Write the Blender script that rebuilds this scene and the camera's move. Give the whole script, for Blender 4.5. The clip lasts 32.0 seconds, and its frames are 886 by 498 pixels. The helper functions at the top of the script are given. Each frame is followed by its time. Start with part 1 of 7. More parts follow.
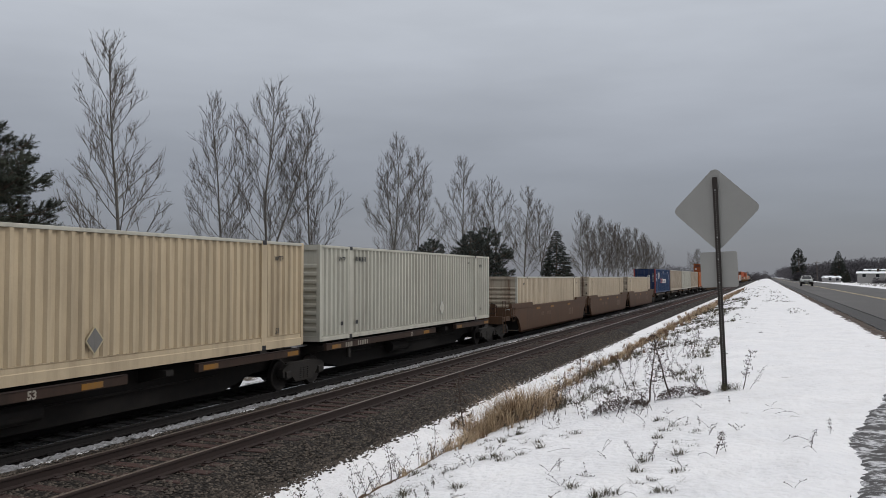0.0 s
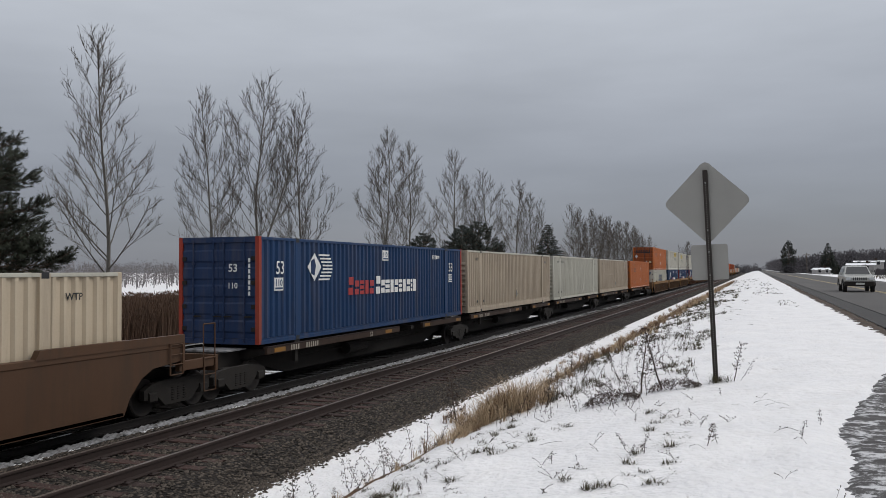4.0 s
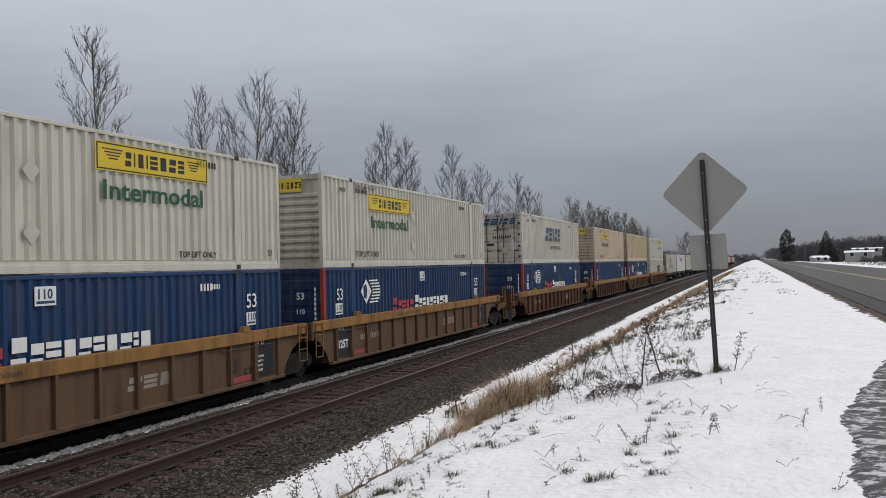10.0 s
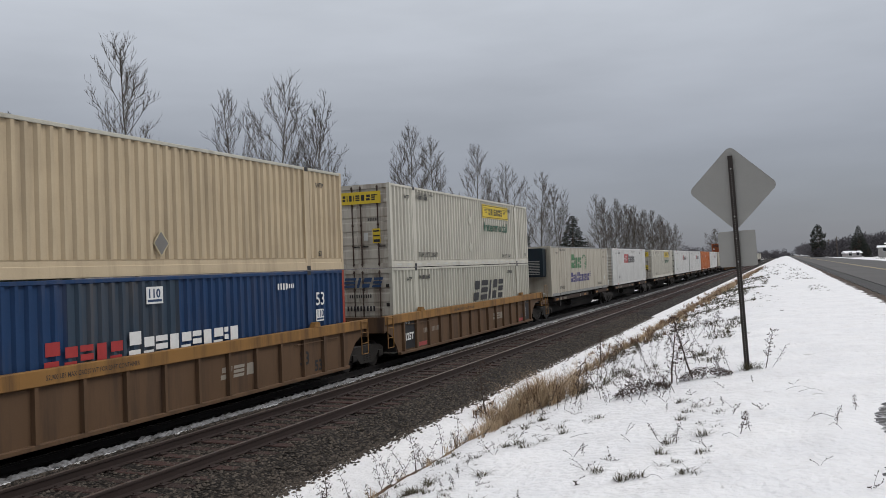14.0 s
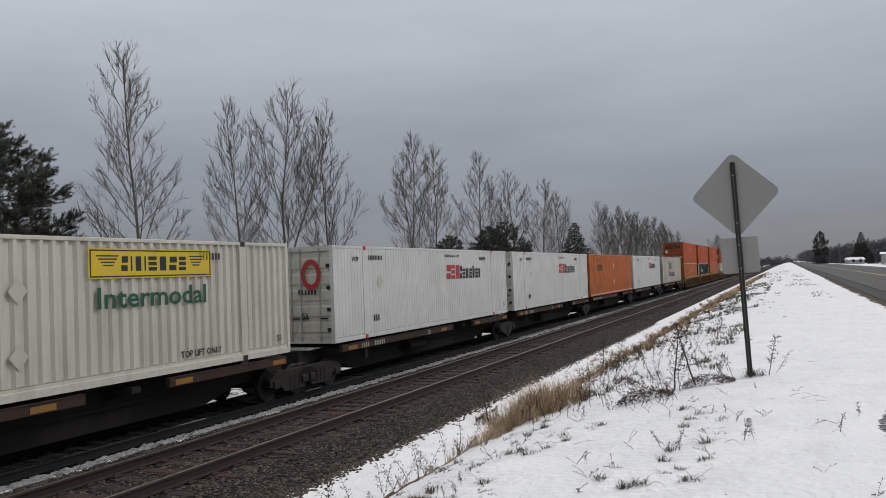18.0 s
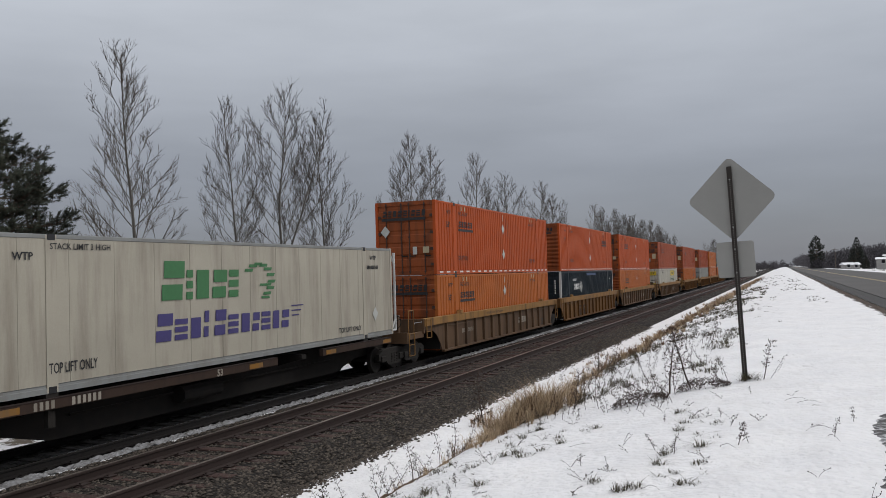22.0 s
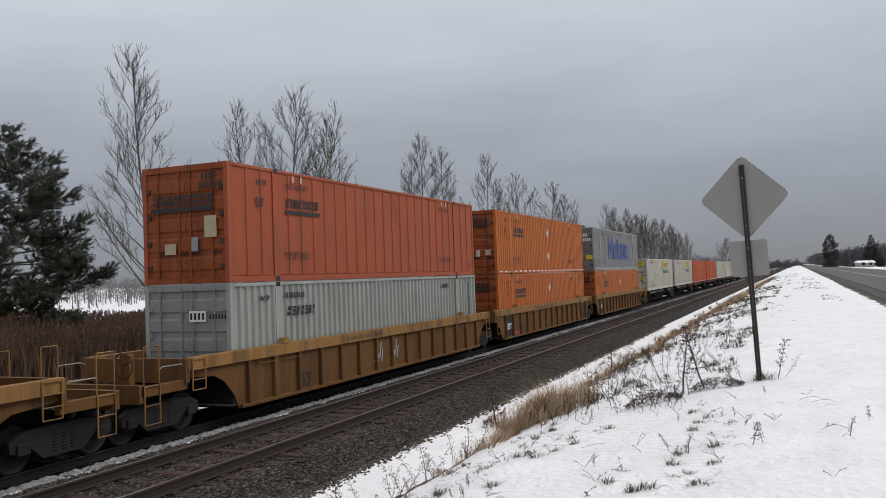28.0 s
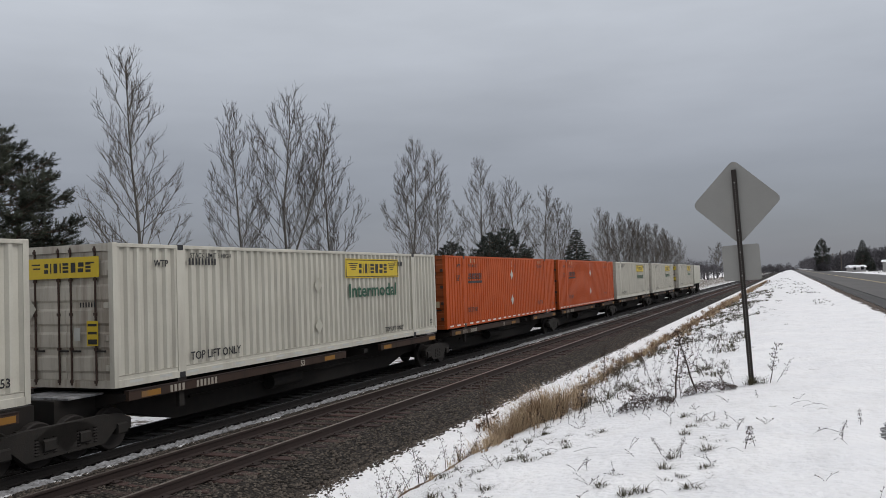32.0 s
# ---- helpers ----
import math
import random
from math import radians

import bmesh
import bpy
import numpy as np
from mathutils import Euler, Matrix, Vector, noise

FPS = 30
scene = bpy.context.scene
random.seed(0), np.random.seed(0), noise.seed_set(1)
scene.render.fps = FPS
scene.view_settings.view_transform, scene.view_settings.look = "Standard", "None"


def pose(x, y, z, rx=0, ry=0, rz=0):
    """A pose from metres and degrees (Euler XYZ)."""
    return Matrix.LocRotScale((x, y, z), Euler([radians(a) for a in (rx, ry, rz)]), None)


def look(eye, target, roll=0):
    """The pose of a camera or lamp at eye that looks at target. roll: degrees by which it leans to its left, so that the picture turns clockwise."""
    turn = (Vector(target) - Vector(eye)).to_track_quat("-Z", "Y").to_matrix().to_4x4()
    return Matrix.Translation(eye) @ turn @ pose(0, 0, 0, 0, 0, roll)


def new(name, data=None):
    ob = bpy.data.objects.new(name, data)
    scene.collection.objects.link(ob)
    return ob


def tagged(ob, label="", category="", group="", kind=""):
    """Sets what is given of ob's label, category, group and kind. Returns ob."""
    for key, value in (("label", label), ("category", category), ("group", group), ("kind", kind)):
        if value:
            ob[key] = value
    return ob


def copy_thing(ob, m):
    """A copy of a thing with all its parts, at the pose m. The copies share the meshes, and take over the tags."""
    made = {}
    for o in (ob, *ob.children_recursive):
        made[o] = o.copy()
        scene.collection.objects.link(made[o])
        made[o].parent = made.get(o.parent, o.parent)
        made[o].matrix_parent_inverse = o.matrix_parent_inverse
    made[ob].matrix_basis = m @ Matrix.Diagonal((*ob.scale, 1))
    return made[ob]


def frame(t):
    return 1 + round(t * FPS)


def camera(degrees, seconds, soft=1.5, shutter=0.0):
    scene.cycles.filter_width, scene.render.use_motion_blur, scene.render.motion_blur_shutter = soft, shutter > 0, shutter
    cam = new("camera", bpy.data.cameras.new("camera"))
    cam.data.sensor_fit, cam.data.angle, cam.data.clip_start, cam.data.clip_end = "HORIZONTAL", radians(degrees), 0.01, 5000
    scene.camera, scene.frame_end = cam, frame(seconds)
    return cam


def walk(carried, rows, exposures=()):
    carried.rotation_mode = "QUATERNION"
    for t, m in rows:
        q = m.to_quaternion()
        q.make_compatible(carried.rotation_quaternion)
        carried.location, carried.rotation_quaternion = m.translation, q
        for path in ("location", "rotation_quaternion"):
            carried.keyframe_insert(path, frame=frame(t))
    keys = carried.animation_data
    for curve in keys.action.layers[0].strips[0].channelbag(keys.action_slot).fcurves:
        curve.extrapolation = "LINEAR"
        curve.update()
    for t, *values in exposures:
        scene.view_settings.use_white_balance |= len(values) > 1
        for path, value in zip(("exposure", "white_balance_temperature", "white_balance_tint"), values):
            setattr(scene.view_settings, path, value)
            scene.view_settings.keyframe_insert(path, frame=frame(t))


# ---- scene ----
EYE = (0.0, 0.0, 1.5)


def aim(yaw, pitch, roll):
    """The camera's pose: degrees left of the track's line, up, and lean."""
    a, b = radians(yaw), radians(pitch)
    ahead = Vector((-math.sin(a) * math.cos(b), math.cos(a) * math.cos(b), math.sin(b)))
    return look(EYE, Vector(EYE) + 10 * ahead, roll)


cam = camera(56.39, 32.0, soft=0.6)
walk(cam, [(t, aim(yaw, pitch, roll)) for t, yaw, pitch, roll in [
    (0, 21.31, 1.93, 0.01), (0.5, 21.32, 1.87, 0.04), (1, 21.34, 1.91, 0.12), (1.5, 21.52, 1.78, -0.09), (2, 21.39, 1.75, -0.14),
    (2.5, 21.45, 1.91, -0.12), (3, 21.16, 1.90, -0.22), (3.5, 20.95, 1.67, -0.28), (5.5, 19.93, 1.35, -0.34), (6, 19.80, 1.28, -0.25),
    (6.5, 19.67, 1.40, -0.33), (7, 19.50, 1.55, -0.42), (7.5, 19.05, 1.58, -0.65), (8, 19.12, 1.66, -0.70), (8.5, 19.41, 1.34, -0.87),
    (9, 19.70, 1.37, -1.03), (9.5, 20.19, 1.24, -1.11), (10, 20.63, 1.17, -1.40), (10.5, 21.36, 1.11, -1.64), (11, 21.69, 1.07, -1.67),
    (11.5, 21.92, 0.98, -1.50), (12, 21.89, 1.10, -1.81), (12.5, 21.95, 1.11, -1.84), (13, 22.41, 1.11, -1.87), (13.5, 22.68, 1.10, -1.99),
    (14, 22.44, 1.23, -2.07), (14.5, 22.83, 1.58, -2.15), (16.5, 24.37, 1.61, -2.08), (17, 23.69, 1.58, -2.00), (17.5, 23.11, 1.59, -2.10),
    (18, 22.58, 1.71, -2.12), (18.5, 22.62, 1.72, -2.12), (19, 22.63, 1.78, -2.09), (19.5, 22.65, 1.90, -2.05), (20, 22.50, 2.00, -1.94),
    (20.5, 22.54, 1.96, -2.03), (21, 22.66, 1.80, -1.94), (21.5, 22.46, 1.83, -1.79), (22, 22.33, 1.82, -1.65), (22.5, 22.13, 2.07, -1.62),
    (23, 22.66, 2.03, -1.67), (23.5, 23.02, 1.89, -1.85), (24, 22.80, 1.80, -2.14), (24.5, 22.80, 1.61, -2.21), (26.5, 22.83, 1.96, -2.42),
    (27, 23.01, 1.94, -2.30), (27.5, 22.98, 2.01, -2.22), (28, 23.13, 1.91, -2.03), (28.5, 23.57, 1.99, -1.86), (29, 23.55, 2.05, -1.96),
    (29.5, 23.61, 1.67, -2.05), (30, 23.46, 1.69, -2.07), (30.5, 23.49, 2.33, -2.25), (31, 23.65, 2.39, -2.04), (31.5, 23.48, 2.15, -1.67),
    (32, 22.65, 2.14, -1.90),
]], exposures=[(0.0, -0.08), (6.0, -0.06), (9.5, -0.01), (12.0, 0.03), (14.5, 0.0), (16.5, -0.10), (21.5, -0.10), (23.0, 0.04), (24.0, 0.07), (28.5, 0.09), (30.0, 0.09), (31.0, 0.0), (32.0, -0.04)])

# ---- light: a closed overcast sky and a weak, very wide sun ----
SUN_EL, SUN_AZ = 44.0, 66.0
world = bpy.data.worlds.new("overcast_sky")
scene.world = world
world.use_nodes = True
wn, wl = world.node_tree.nodes, world.node_tree.links
wn.clear()
w_out = wn.new("ShaderNodeOutputWorld")
w_sky = wn.new("ShaderNodeTexSky")
w_sky.sky_type = "NISHITA"
w_sky.sun_disc = False
w_sky.sun_elevation, w_sky.sun_rotation = radians(SUN_EL), radians(SUN_AZ)
w_bg = wn.new("ShaderNodeBackground")
w_bg.inputs["Strength"].default_value = 0.009
w_cloud = wn.new("ShaderNodeBackground")
w_add = wn.new("ShaderNodeAddShader")
w_co = wn.new("ShaderNodeTexCoord")
w_sep = wn.new("ShaderNodeSeparateXYZ")
w_map = wn.new("ShaderNodeMapping")
w_map.inputs["Scale"].default_value = (1.0, 1.0, 4.5)
w_noise = wn.new("ShaderNodeTexNoise")
w_noise.inputs["Scale"].default_value = 2.2
w_noise.inputs["Detail"].default_value = 6.0
w_noise.inputs["Roughness"].default_value = 0.5
w_ramp = wn.new("ShaderNodeValToRGB")
w_ramp.color_ramp.elements[0].position = 0.0
w_ramp.color_ramp.elements[0].color = (0.205, 0.217, 0.252, 1)
w_ramp.color_ramp.elements[1].position = 1.0
w_ramp.color_ramp.elements[1].color = (1.02, 1.02, 1.05, 1)
for pos, col in ((0.12, (0.285, 0.302, 0.345, 1)), (0.32, (0.535, 0.565, 0.615, 1)), (0.6, (0.86, 0.88, 0.925, 1))):
    w_ramp.color_ramp.elements.new(pos).color = col
w_mul = wn.new("ShaderNodeMixRGB")
w_mul.blend_type = "MULTIPLY"
w_mul.inputs["Fac"].default_value = 1.0
w_fac = wn.new("ShaderNodeMapRange")
w_fac.inputs["From Min"].default_value, w_fac.inputs["From Max"].default_value = 0.25, 0.75
w_fac.inputs["To Min"].default_value, w_fac.inputs["To Max"].default_value = 0.82, 1.14
wl.new(w_co.outputs["Generated"], w_sep.inputs[0])
wl.new(w_sep.outputs["Z"], w_ramp.inputs["Fac"])
wl.new(w_co.outputs["Generated"], w_map.inputs["Vector"])
wl.new(w_map.outputs[0], w_noise.inputs["Vector"])
wl.new(w_noise.outputs["Fac"], w_fac.inputs["Value"])
wl.new(w_ramp.outputs["Color"], w_mul.inputs["Color1"])
wl.new(w_fac.outputs[0], w_mul.inputs["Color2"])
wl.new(w_mul.outputs["Color"], w_cloud.inputs["Color"])
wl.new(w_sky.outputs["Color"], w_bg.inputs["Color"])
wl.new(w_cloud.outputs[0], w_add.inputs[0])
wl.new(w_bg.outputs[0], w_add.inputs[1])
wl.new(w_add.outputs[0], w_out.inputs["Surface"])
sun_data = bpy.data.lights.new("sun", "SUN")
sun_data.energy, sun_data.angle, sun_data.color = 1.0, radians(24), (1.0, 0.97, 0.92)
sun = new("sun", sun_data)
sun.matrix_world = look((66, 29, 69), (0, 0, 0))
scene.view_settings.exposure = 0.0

# ---- numbers of the plan ----
XC, ZR = -13.645, -1.72          # the train's track: middle, top of rail
XN, ZN = -9.57, -1.42            # the nearer, empty track
LEN, WID, HGT = 16.154, 2.591, 2.9
HW = WID / 2
SPINE_Z, WELL_Z, STACK_Z = 1.285, 0.34, 3.263
UNIT_Y = [4.49, 21.59, 42.54, 61.75, 80.84, 102.08, 119.07, 136.26, 153.41, 171.75, 192.79, 212.18, 230.78, 254.08, 276.89, 295.95, 315.42, 336.07, 354.41, 374.90, 393.43, 410.67, 427.56, 444.61, 462.85, 482.98, 502.14, 521.58, 544.66, 568.16, 591.09, 610.15, 629.62, 650.54, 668.65, 685.85, 702.90, 720.28, 738.40, 759.64]



# ---- mesh helpers ----
class Geo:
    def __init__(self):
        self.v, self.f = [], []

    def face(self, *pts):
        n = len(self.v)
        self.v += [tuple(p) for p in pts]
        self.f.append(tuple(range(n, n + len(pts))))
        return self

    def box(self, x0, x1, y0, y1, z0, z1):
        n = len(self.v)
        self.v += [(x, y, z) for z in (z0, z1) for y in (y0, y1) for x in (x0, x1)]
        self.f += [(n, n + 2, n + 3, n + 1), (n + 4, n + 5, n + 7, n + 6), (n, n + 1, n + 5, n + 4),
                   (n + 2, n + 6, n + 7, n + 3), (n, n + 4, n + 6, n + 2), (n + 1, n + 3, n + 7, n + 5)]
        return self

    def soft_box(self, x0, x1, y0, y1, z0, z1, b=0.01):
        """A box with its long edges cut."""
        pts = [(x0 + b, z0), (x1 - b, z0), (x1, z0 + b), (x1, z1 - b), (x1 - b, z1), (x0 + b, z1), (x0, z1 - b), (x0, z0 + b)]
        return self.prism([(x, y0, z) for x, z in pts], (0, y1 - y0, 0))

    def prism(self, ring, way):
        """A closed prism over a flat ring of points."""
        n, k = len(self.v), len(ring)
        self.v += [tuple(p) for p in ring]
        self.v += [(p[0] + way[0], p[1] + way[1], p[2] + way[2]) for p in ring]
        self.f += [tuple(range(n + k - 1, n - 1, -1)), tuple(range(n + k, n + 2 * k))]
        self.f += [(n + i, n + (i + 1) % k, n + k + (i + 1) % k, n + k + i) for i in range(k)]
        return self

    def tube(self, p0, p1, r0, r1=None, k=6, caps=True):
        r1 = r0 if r1 is None else r1
        p0, p1 = Vector(p0), Vector(p1)
        way = (p1 - p0)
        if way.length < 1e-6:
            return self
        way.normalize()
        side = way.cross(Vector((0, 0, 1)) if abs(way.z) < 0.9 else Vector((1, 0, 0))).normalized()
        up = way.cross(side)
        n = len(self.v)
        for p, r in ((p0, r0), (p1, r1)):
            for i in range(k):
                a = 2 * math.pi * i / k
                self.v.append(tuple(p + r * (math.cos(a) * side + math.sin(a) * up)))
        self.f += [(n + i, n + (i + 1) % k, n + k + (i + 1) % k, n + k + i) for i in range(k)]
        if caps:
            self.f += [tuple(range(n + k - 1, n - 1, -1)), tuple(range(n + k, n + 2 * k))]
        return self

    def pipe(self, pts, radii, k=5):
        """One unbroken tapered tube through a line of points."""
        n = len(self.v)
        pts = [Vector(q) for q in pts]
        for i, q in enumerate(pts):
            way = (pts[min(i + 1, len(pts) - 1)] - pts[max(i - 1, 0)]).normalized()
            side = way.cross(Vector((0.31, 0.95, 0.05))).normalized()
            up = way.cross(side)
            for j in range(k):
                a = 2 * math.pi * j / k
                self.v.append(tuple(q + radii[i] * (math.cos(a) * side + math.sin(a) * up)))
        for i in range(len(pts) - 1):
            self.f += [(n + i * k + j, n + i * k + (j + 1) % k, n + (i + 1) * k + (j + 1) % k, n + (i + 1) * k + j) for j in range(k)]
        return self

    def lathe_x(self, cy, cz, prof, k=24):
        """Turned about a line along x: prof is a list of (x, radius)."""
        n = len(self.v)
        for x, r in prof:
            for i in range(k):
                a = 2 * math.pi * i / k
                self.v.append((x, cy + r * math.cos(a), cz + r * math.sin(a)))
        for j in range(len(prof) - 1):
            self.f += [(n + j * k + i, n + j * k + (i + 1) % k, n + (j + 1) * k + (i + 1) % k, n + (j + 1) * k + i) for i in range(k)]
        self.f += [tuple(range(n + k - 1, n - 1, -1)), tuple(range(n + (len(prof) - 1) * k, n + len(prof) * k))]
        return self

    def add(self, other, at=(0, 0, 0)):
        n = len(self.v)
        self.v += [(p[0] + at[0], p[1] + at[1], p[2] + at[2]) for p in other.v]
        self.f += [tuple(i + n for i in q) for q in other.f]
        return self

    def mesh(self, name, mat=None, smooth=False):
        me = bpy.data.meshes.new(name)
        me.from_pydata(self.v, [], self.f)
        if mat:
            me.materials.append(mat)
        if smooth:
            me.shade_smooth()
        me.validate()
        return me


# marks whose strokes are too small to part
SMALL = ("painted_number", "notice_print", "lettering", "lettering_lines", "logo", "logo_stripes", "graffiti", "end_marks", "brake_wheel", "ladder", "step_ladder", "grille", "end_guard")


def part(name, geo, mat, parent, label="", smooth=False):
    me = geo if isinstance(geo, bpy.types.Mesh) else geo.mesh(name, mat, smooth)
    ob = new(name, me)
    ob.parent = parent
    if label:
        ob["label"] = label
    if name in SMALL:
        ob["kind"] = "stuff"
    return ob


def thing(name, label, category, group="", at=(0, 0, 0)):
    ob = new(name)
    ob.location = at
    ob.empty_display_size = 0.3
    return tagged(ob, label, category, group)


def setting(name, geo, mat, label="", smooth=False):
    ob = new(name, geo.mesh(name, mat, smooth))
    return tagged(ob, label, kind="structure")


# ---- materials ----
def material(name, base, rough=0.6, metal=0.0, other=None, scale=3.0, amount=0.5, fine=60.0, bump=0.15, bump_scale=40.0,
             stretch=(1, 1, 1), dirt=None, dirt_amount=0.0, dirt_scale=1.2, dirt_stretch=(1, 1, 0.15), spec=0.4, per_piece=0.0, own_dirt=False):
    """Paint or matter with broad and fine variation, dirt of its own shape, and relief."""
    m = bpy.data.materials.new(name)
    m.use_nodes = True
    n, l = m.node_tree.nodes, m.node_tree.links
    bsdf = n["Principled BSDF"]
    bsdf.inputs["Roughness"].default_value = rough
    bsdf.inputs["Metallic"].default_value = metal
    bsdf.inputs["Specular IOR Level"].default_value = spec
    co = n.new("ShaderNodeTexCoord")
    mp = n.new("ShaderNodeMapping")
    mp.inputs["Scale"].default_value = stretch
    l.new(co.outputs["Object"], mp.inputs["Vector"])
    broad = n.new("ShaderNodeTexNoise")
    broad.inputs["Scale"].default_value, broad.inputs["Detail"].default_value = scale, 5.0
    l.new(mp.outputs[0], broad.inputs["Vector"])
    tiny = n.new("ShaderNodeTexNoise")
    tiny.inputs["Scale"].default_value, tiny.inputs["Detail"].default_value = fine, 3.0
    l.new(mp.outputs[0], tiny.inputs["Vector"])
    both = n.new("ShaderNodeMath")
    both.operation = "MULTIPLY_ADD"
    both.inputs[1].default_value = 0.35
    l.new(tiny.outputs["Fac"], both.inputs[0])
    l.new(broad.outputs["Fac"], both.inputs[2])
    ran = n.new("ShaderNodeMapRange")
    ran.inputs["From Min"].default_value, ran.inputs["From Max"].default_value = 0.45, 0.9
    l.new(both.outputs[0], ran.inputs["Value"])
    mix = n.new("ShaderNodeMixRGB")
    other = other or tuple(c * 0.8 for c in base)
    mix.inputs["Color1"].default_value, mix.inputs["Color2"].default_value = (*base, 1), (*other, 1)
    sc = n.new("ShaderNodeMath")
    sc.operation = "MULTIPLY"
    sc.inputs[1].default_value = amount
    l.new(ran.outputs[0], sc.inputs[0])
    l.new(sc.outputs[0], mix.inputs["Fac"])
    last = mix
    if dirt:
        dm = n.new("ShaderNodeMapping")
        dm.inputs["Scale"].default_value = dirt_stretch
        l.new(co.outputs["Object"], dm.inputs["Vector"])
        dn = n.new("ShaderNodeTexNoise")
        dn.inputs["Scale"].default_value, dn.inputs["Detail"].default_value = dirt_scale, 8.0
        dn.inputs["Roughness"].default_value = 0.65
        if own_dirt:
            dn.noise_dimensions = "4D"
            oi = n.new("ShaderNodeObjectInfo")
            ow = n.new("ShaderNodeMath")
            ow.operation = "MULTIPLY"
            ow.inputs[1].default_value = 23.0
            l.new(oi.outputs["Random"], ow.inputs[0])
            l.new(ow.outputs[0], dn.inputs["W"])
        l.new(dm.outputs[0], dn.inputs["Vector"])
        dr = n.new("ShaderNodeMapRange")
        dr.inputs["From Min"].default_value, dr.inputs["From Max"].default_value = 0.47, 0.72
        dr.inputs["To Max"].default_value = dirt_amount
        l.new(dn.outputs["Fac"], dr.inputs["Value"])
        dx = n.new("ShaderNodeMixRGB")
        dx.inputs["Color2"].default_value = (*dirt, 1)
        l.new(dr.outputs[0], dx.inputs["Fac"])
        l.new(last.outputs[0], dx.inputs["Color1"])
        last = dx
    if per_piece:
        info = n.new("ShaderNodeObjectInfo")
        hv = n.new("ShaderNodeHueSaturation")
        mr = n.new("ShaderNodeMapRange")
        mr.inputs["To Min"].default_value, mr.inputs["To Max"].default_value = 1 - per_piece, 1 + per_piece
        l.new(info.outputs["Random"], mr.inputs["Value"])
        l.new(mr.outputs[0], hv.inputs["Value"])
        l.new(last.outputs[0], hv.inputs["Color"])
        last = hv
    l.new(last.outputs[0], bsdf.inputs["Base Color"])
    if bump:
        bn = n.new("ShaderNodeTexNoise")
        bn.inputs["Scale"].default_value, bn.inputs["Detail"].default_value = bump_scale, 4.0
        l.new(mp.outputs[0], bn.inputs["Vector"])
        bp = n.new("ShaderNodeBump")
        bp.inputs["Strength"].default_value, bp.inputs["Distance"].default_value = min(bump, 1.0), 0.02 * max(1.0, bump)
        l.new(bn.outputs["Fac"], bp.inputs["Height"])
        l.new(bp.outputs[0], bsdf.inputs["Normal"])
    return m


def paint(name, base, grime=(0.13, 0.10, 0.075), amount=0.35, rough=0.55):
    """Weathered sprayed paint, with grime that has run down; each piece has its own."""
    base = tuple(c * 0.76 for c in base)
    return material(name, base, rough, other=tuple(c * 0.82 for c in base), scale=0.9, amount=0.8, fine=30, bump=0.08, bump_scale=5,
                    dirt=grime, dirt_amount=min(1.0, amount * 1.35), dirt_scale=2.6, dirt_stretch=(1, 1, 0.10), own_dirt=True, per_piece=0.035, spec=0.2)


M_CREAM = paint("cream_paint", (0.70, 0.585, 0.435), amount=0.28)
M_BEIGE = paint("beige_paint", (0.53, 0.44, 0.335), amount=0.34)
M_TAN = paint("tan_cream_paint", (0.67, 0.54, 0.365), amount=0.28)
M_WHITE = paint("white_paint", (0.70, 0.67, 0.58), amount=0.24)
M_GREYWHITE = paint("grey_white_paint", (0.64, 0.62, 0.53), amount=0.25)
M_CLEAN = paint("clean_white_paint", (0.73, 0.725, 0.70), amount=0.12, rough=0.4)
M_ORANGE = paint("orange_paint", (0.56, 0.098, 0.018), grime=(0.20, 0.05, 0.02), amount=0.25)
M_AMBER = paint("amber_orange_paint", (0.55, 0.150, 0.030), grime=(0.20, 0.07, 0.025), amount=0.25)
M_ORANGE2 = paint("faded_orange_paint", (0.45, 0.105, 0.048), grime=(0.17, 0.07, 0.04), amount=0.5)
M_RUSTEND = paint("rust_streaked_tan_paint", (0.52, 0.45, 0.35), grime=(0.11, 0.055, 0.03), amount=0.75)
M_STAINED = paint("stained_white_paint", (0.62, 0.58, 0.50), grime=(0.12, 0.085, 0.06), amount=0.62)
M_BROWNROD = material("rusty_brown_lock_rod", (0.060, 0.036, 0.027), 0.7, 0.2, scale=12)
M_DULLBLUE = paint("faded_blue_panel", (0.050, 0.078, 0.115), amount=0.35)
M_BLUE = paint("blue_paint", (0.021, 0.060, 0.155), amount=0.25)
M_DOORBLUE = paint("dark_blue_paint", (0.02, 0.045, 0.12), amount=0.3)
M_NAVY = paint("dark_slate_paint", (0.016, 0.027, 0.037), grime=(0.03, 0.03, 0.03), amount=0.2)
M_GREY = paint("grey_paint", (0.33, 0.34, 0.33), amount=0.3)
# ends of the orange boxes: darker base than the sides, more run-down grime
M_ORANGEEND = paint("darker_orange_end_paint", (0.36, 0.09, 0.026), grime=(0.07, 0.03, 0.018), amount=0.6)
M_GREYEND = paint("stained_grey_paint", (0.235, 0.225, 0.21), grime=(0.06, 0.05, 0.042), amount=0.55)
M_LIGHTGREY = paint("light_grey_paint", (0.355, 0.365, 0.358), amount=0.3)
M_PALEGREY = paint("pale_grey_green_paint", (0.43, 0.44, 0.405), amount=0.25)
M_REEFER = paint("dull_white_panel", (0.57, 0.525, 0.43), amount=0.4)
M_YELLOW = paint("ochre_car_paint", (0.19, 0.090, 0.028), grime=(0.060, 0.030, 0.016), amount=0.8, rough=0.65)
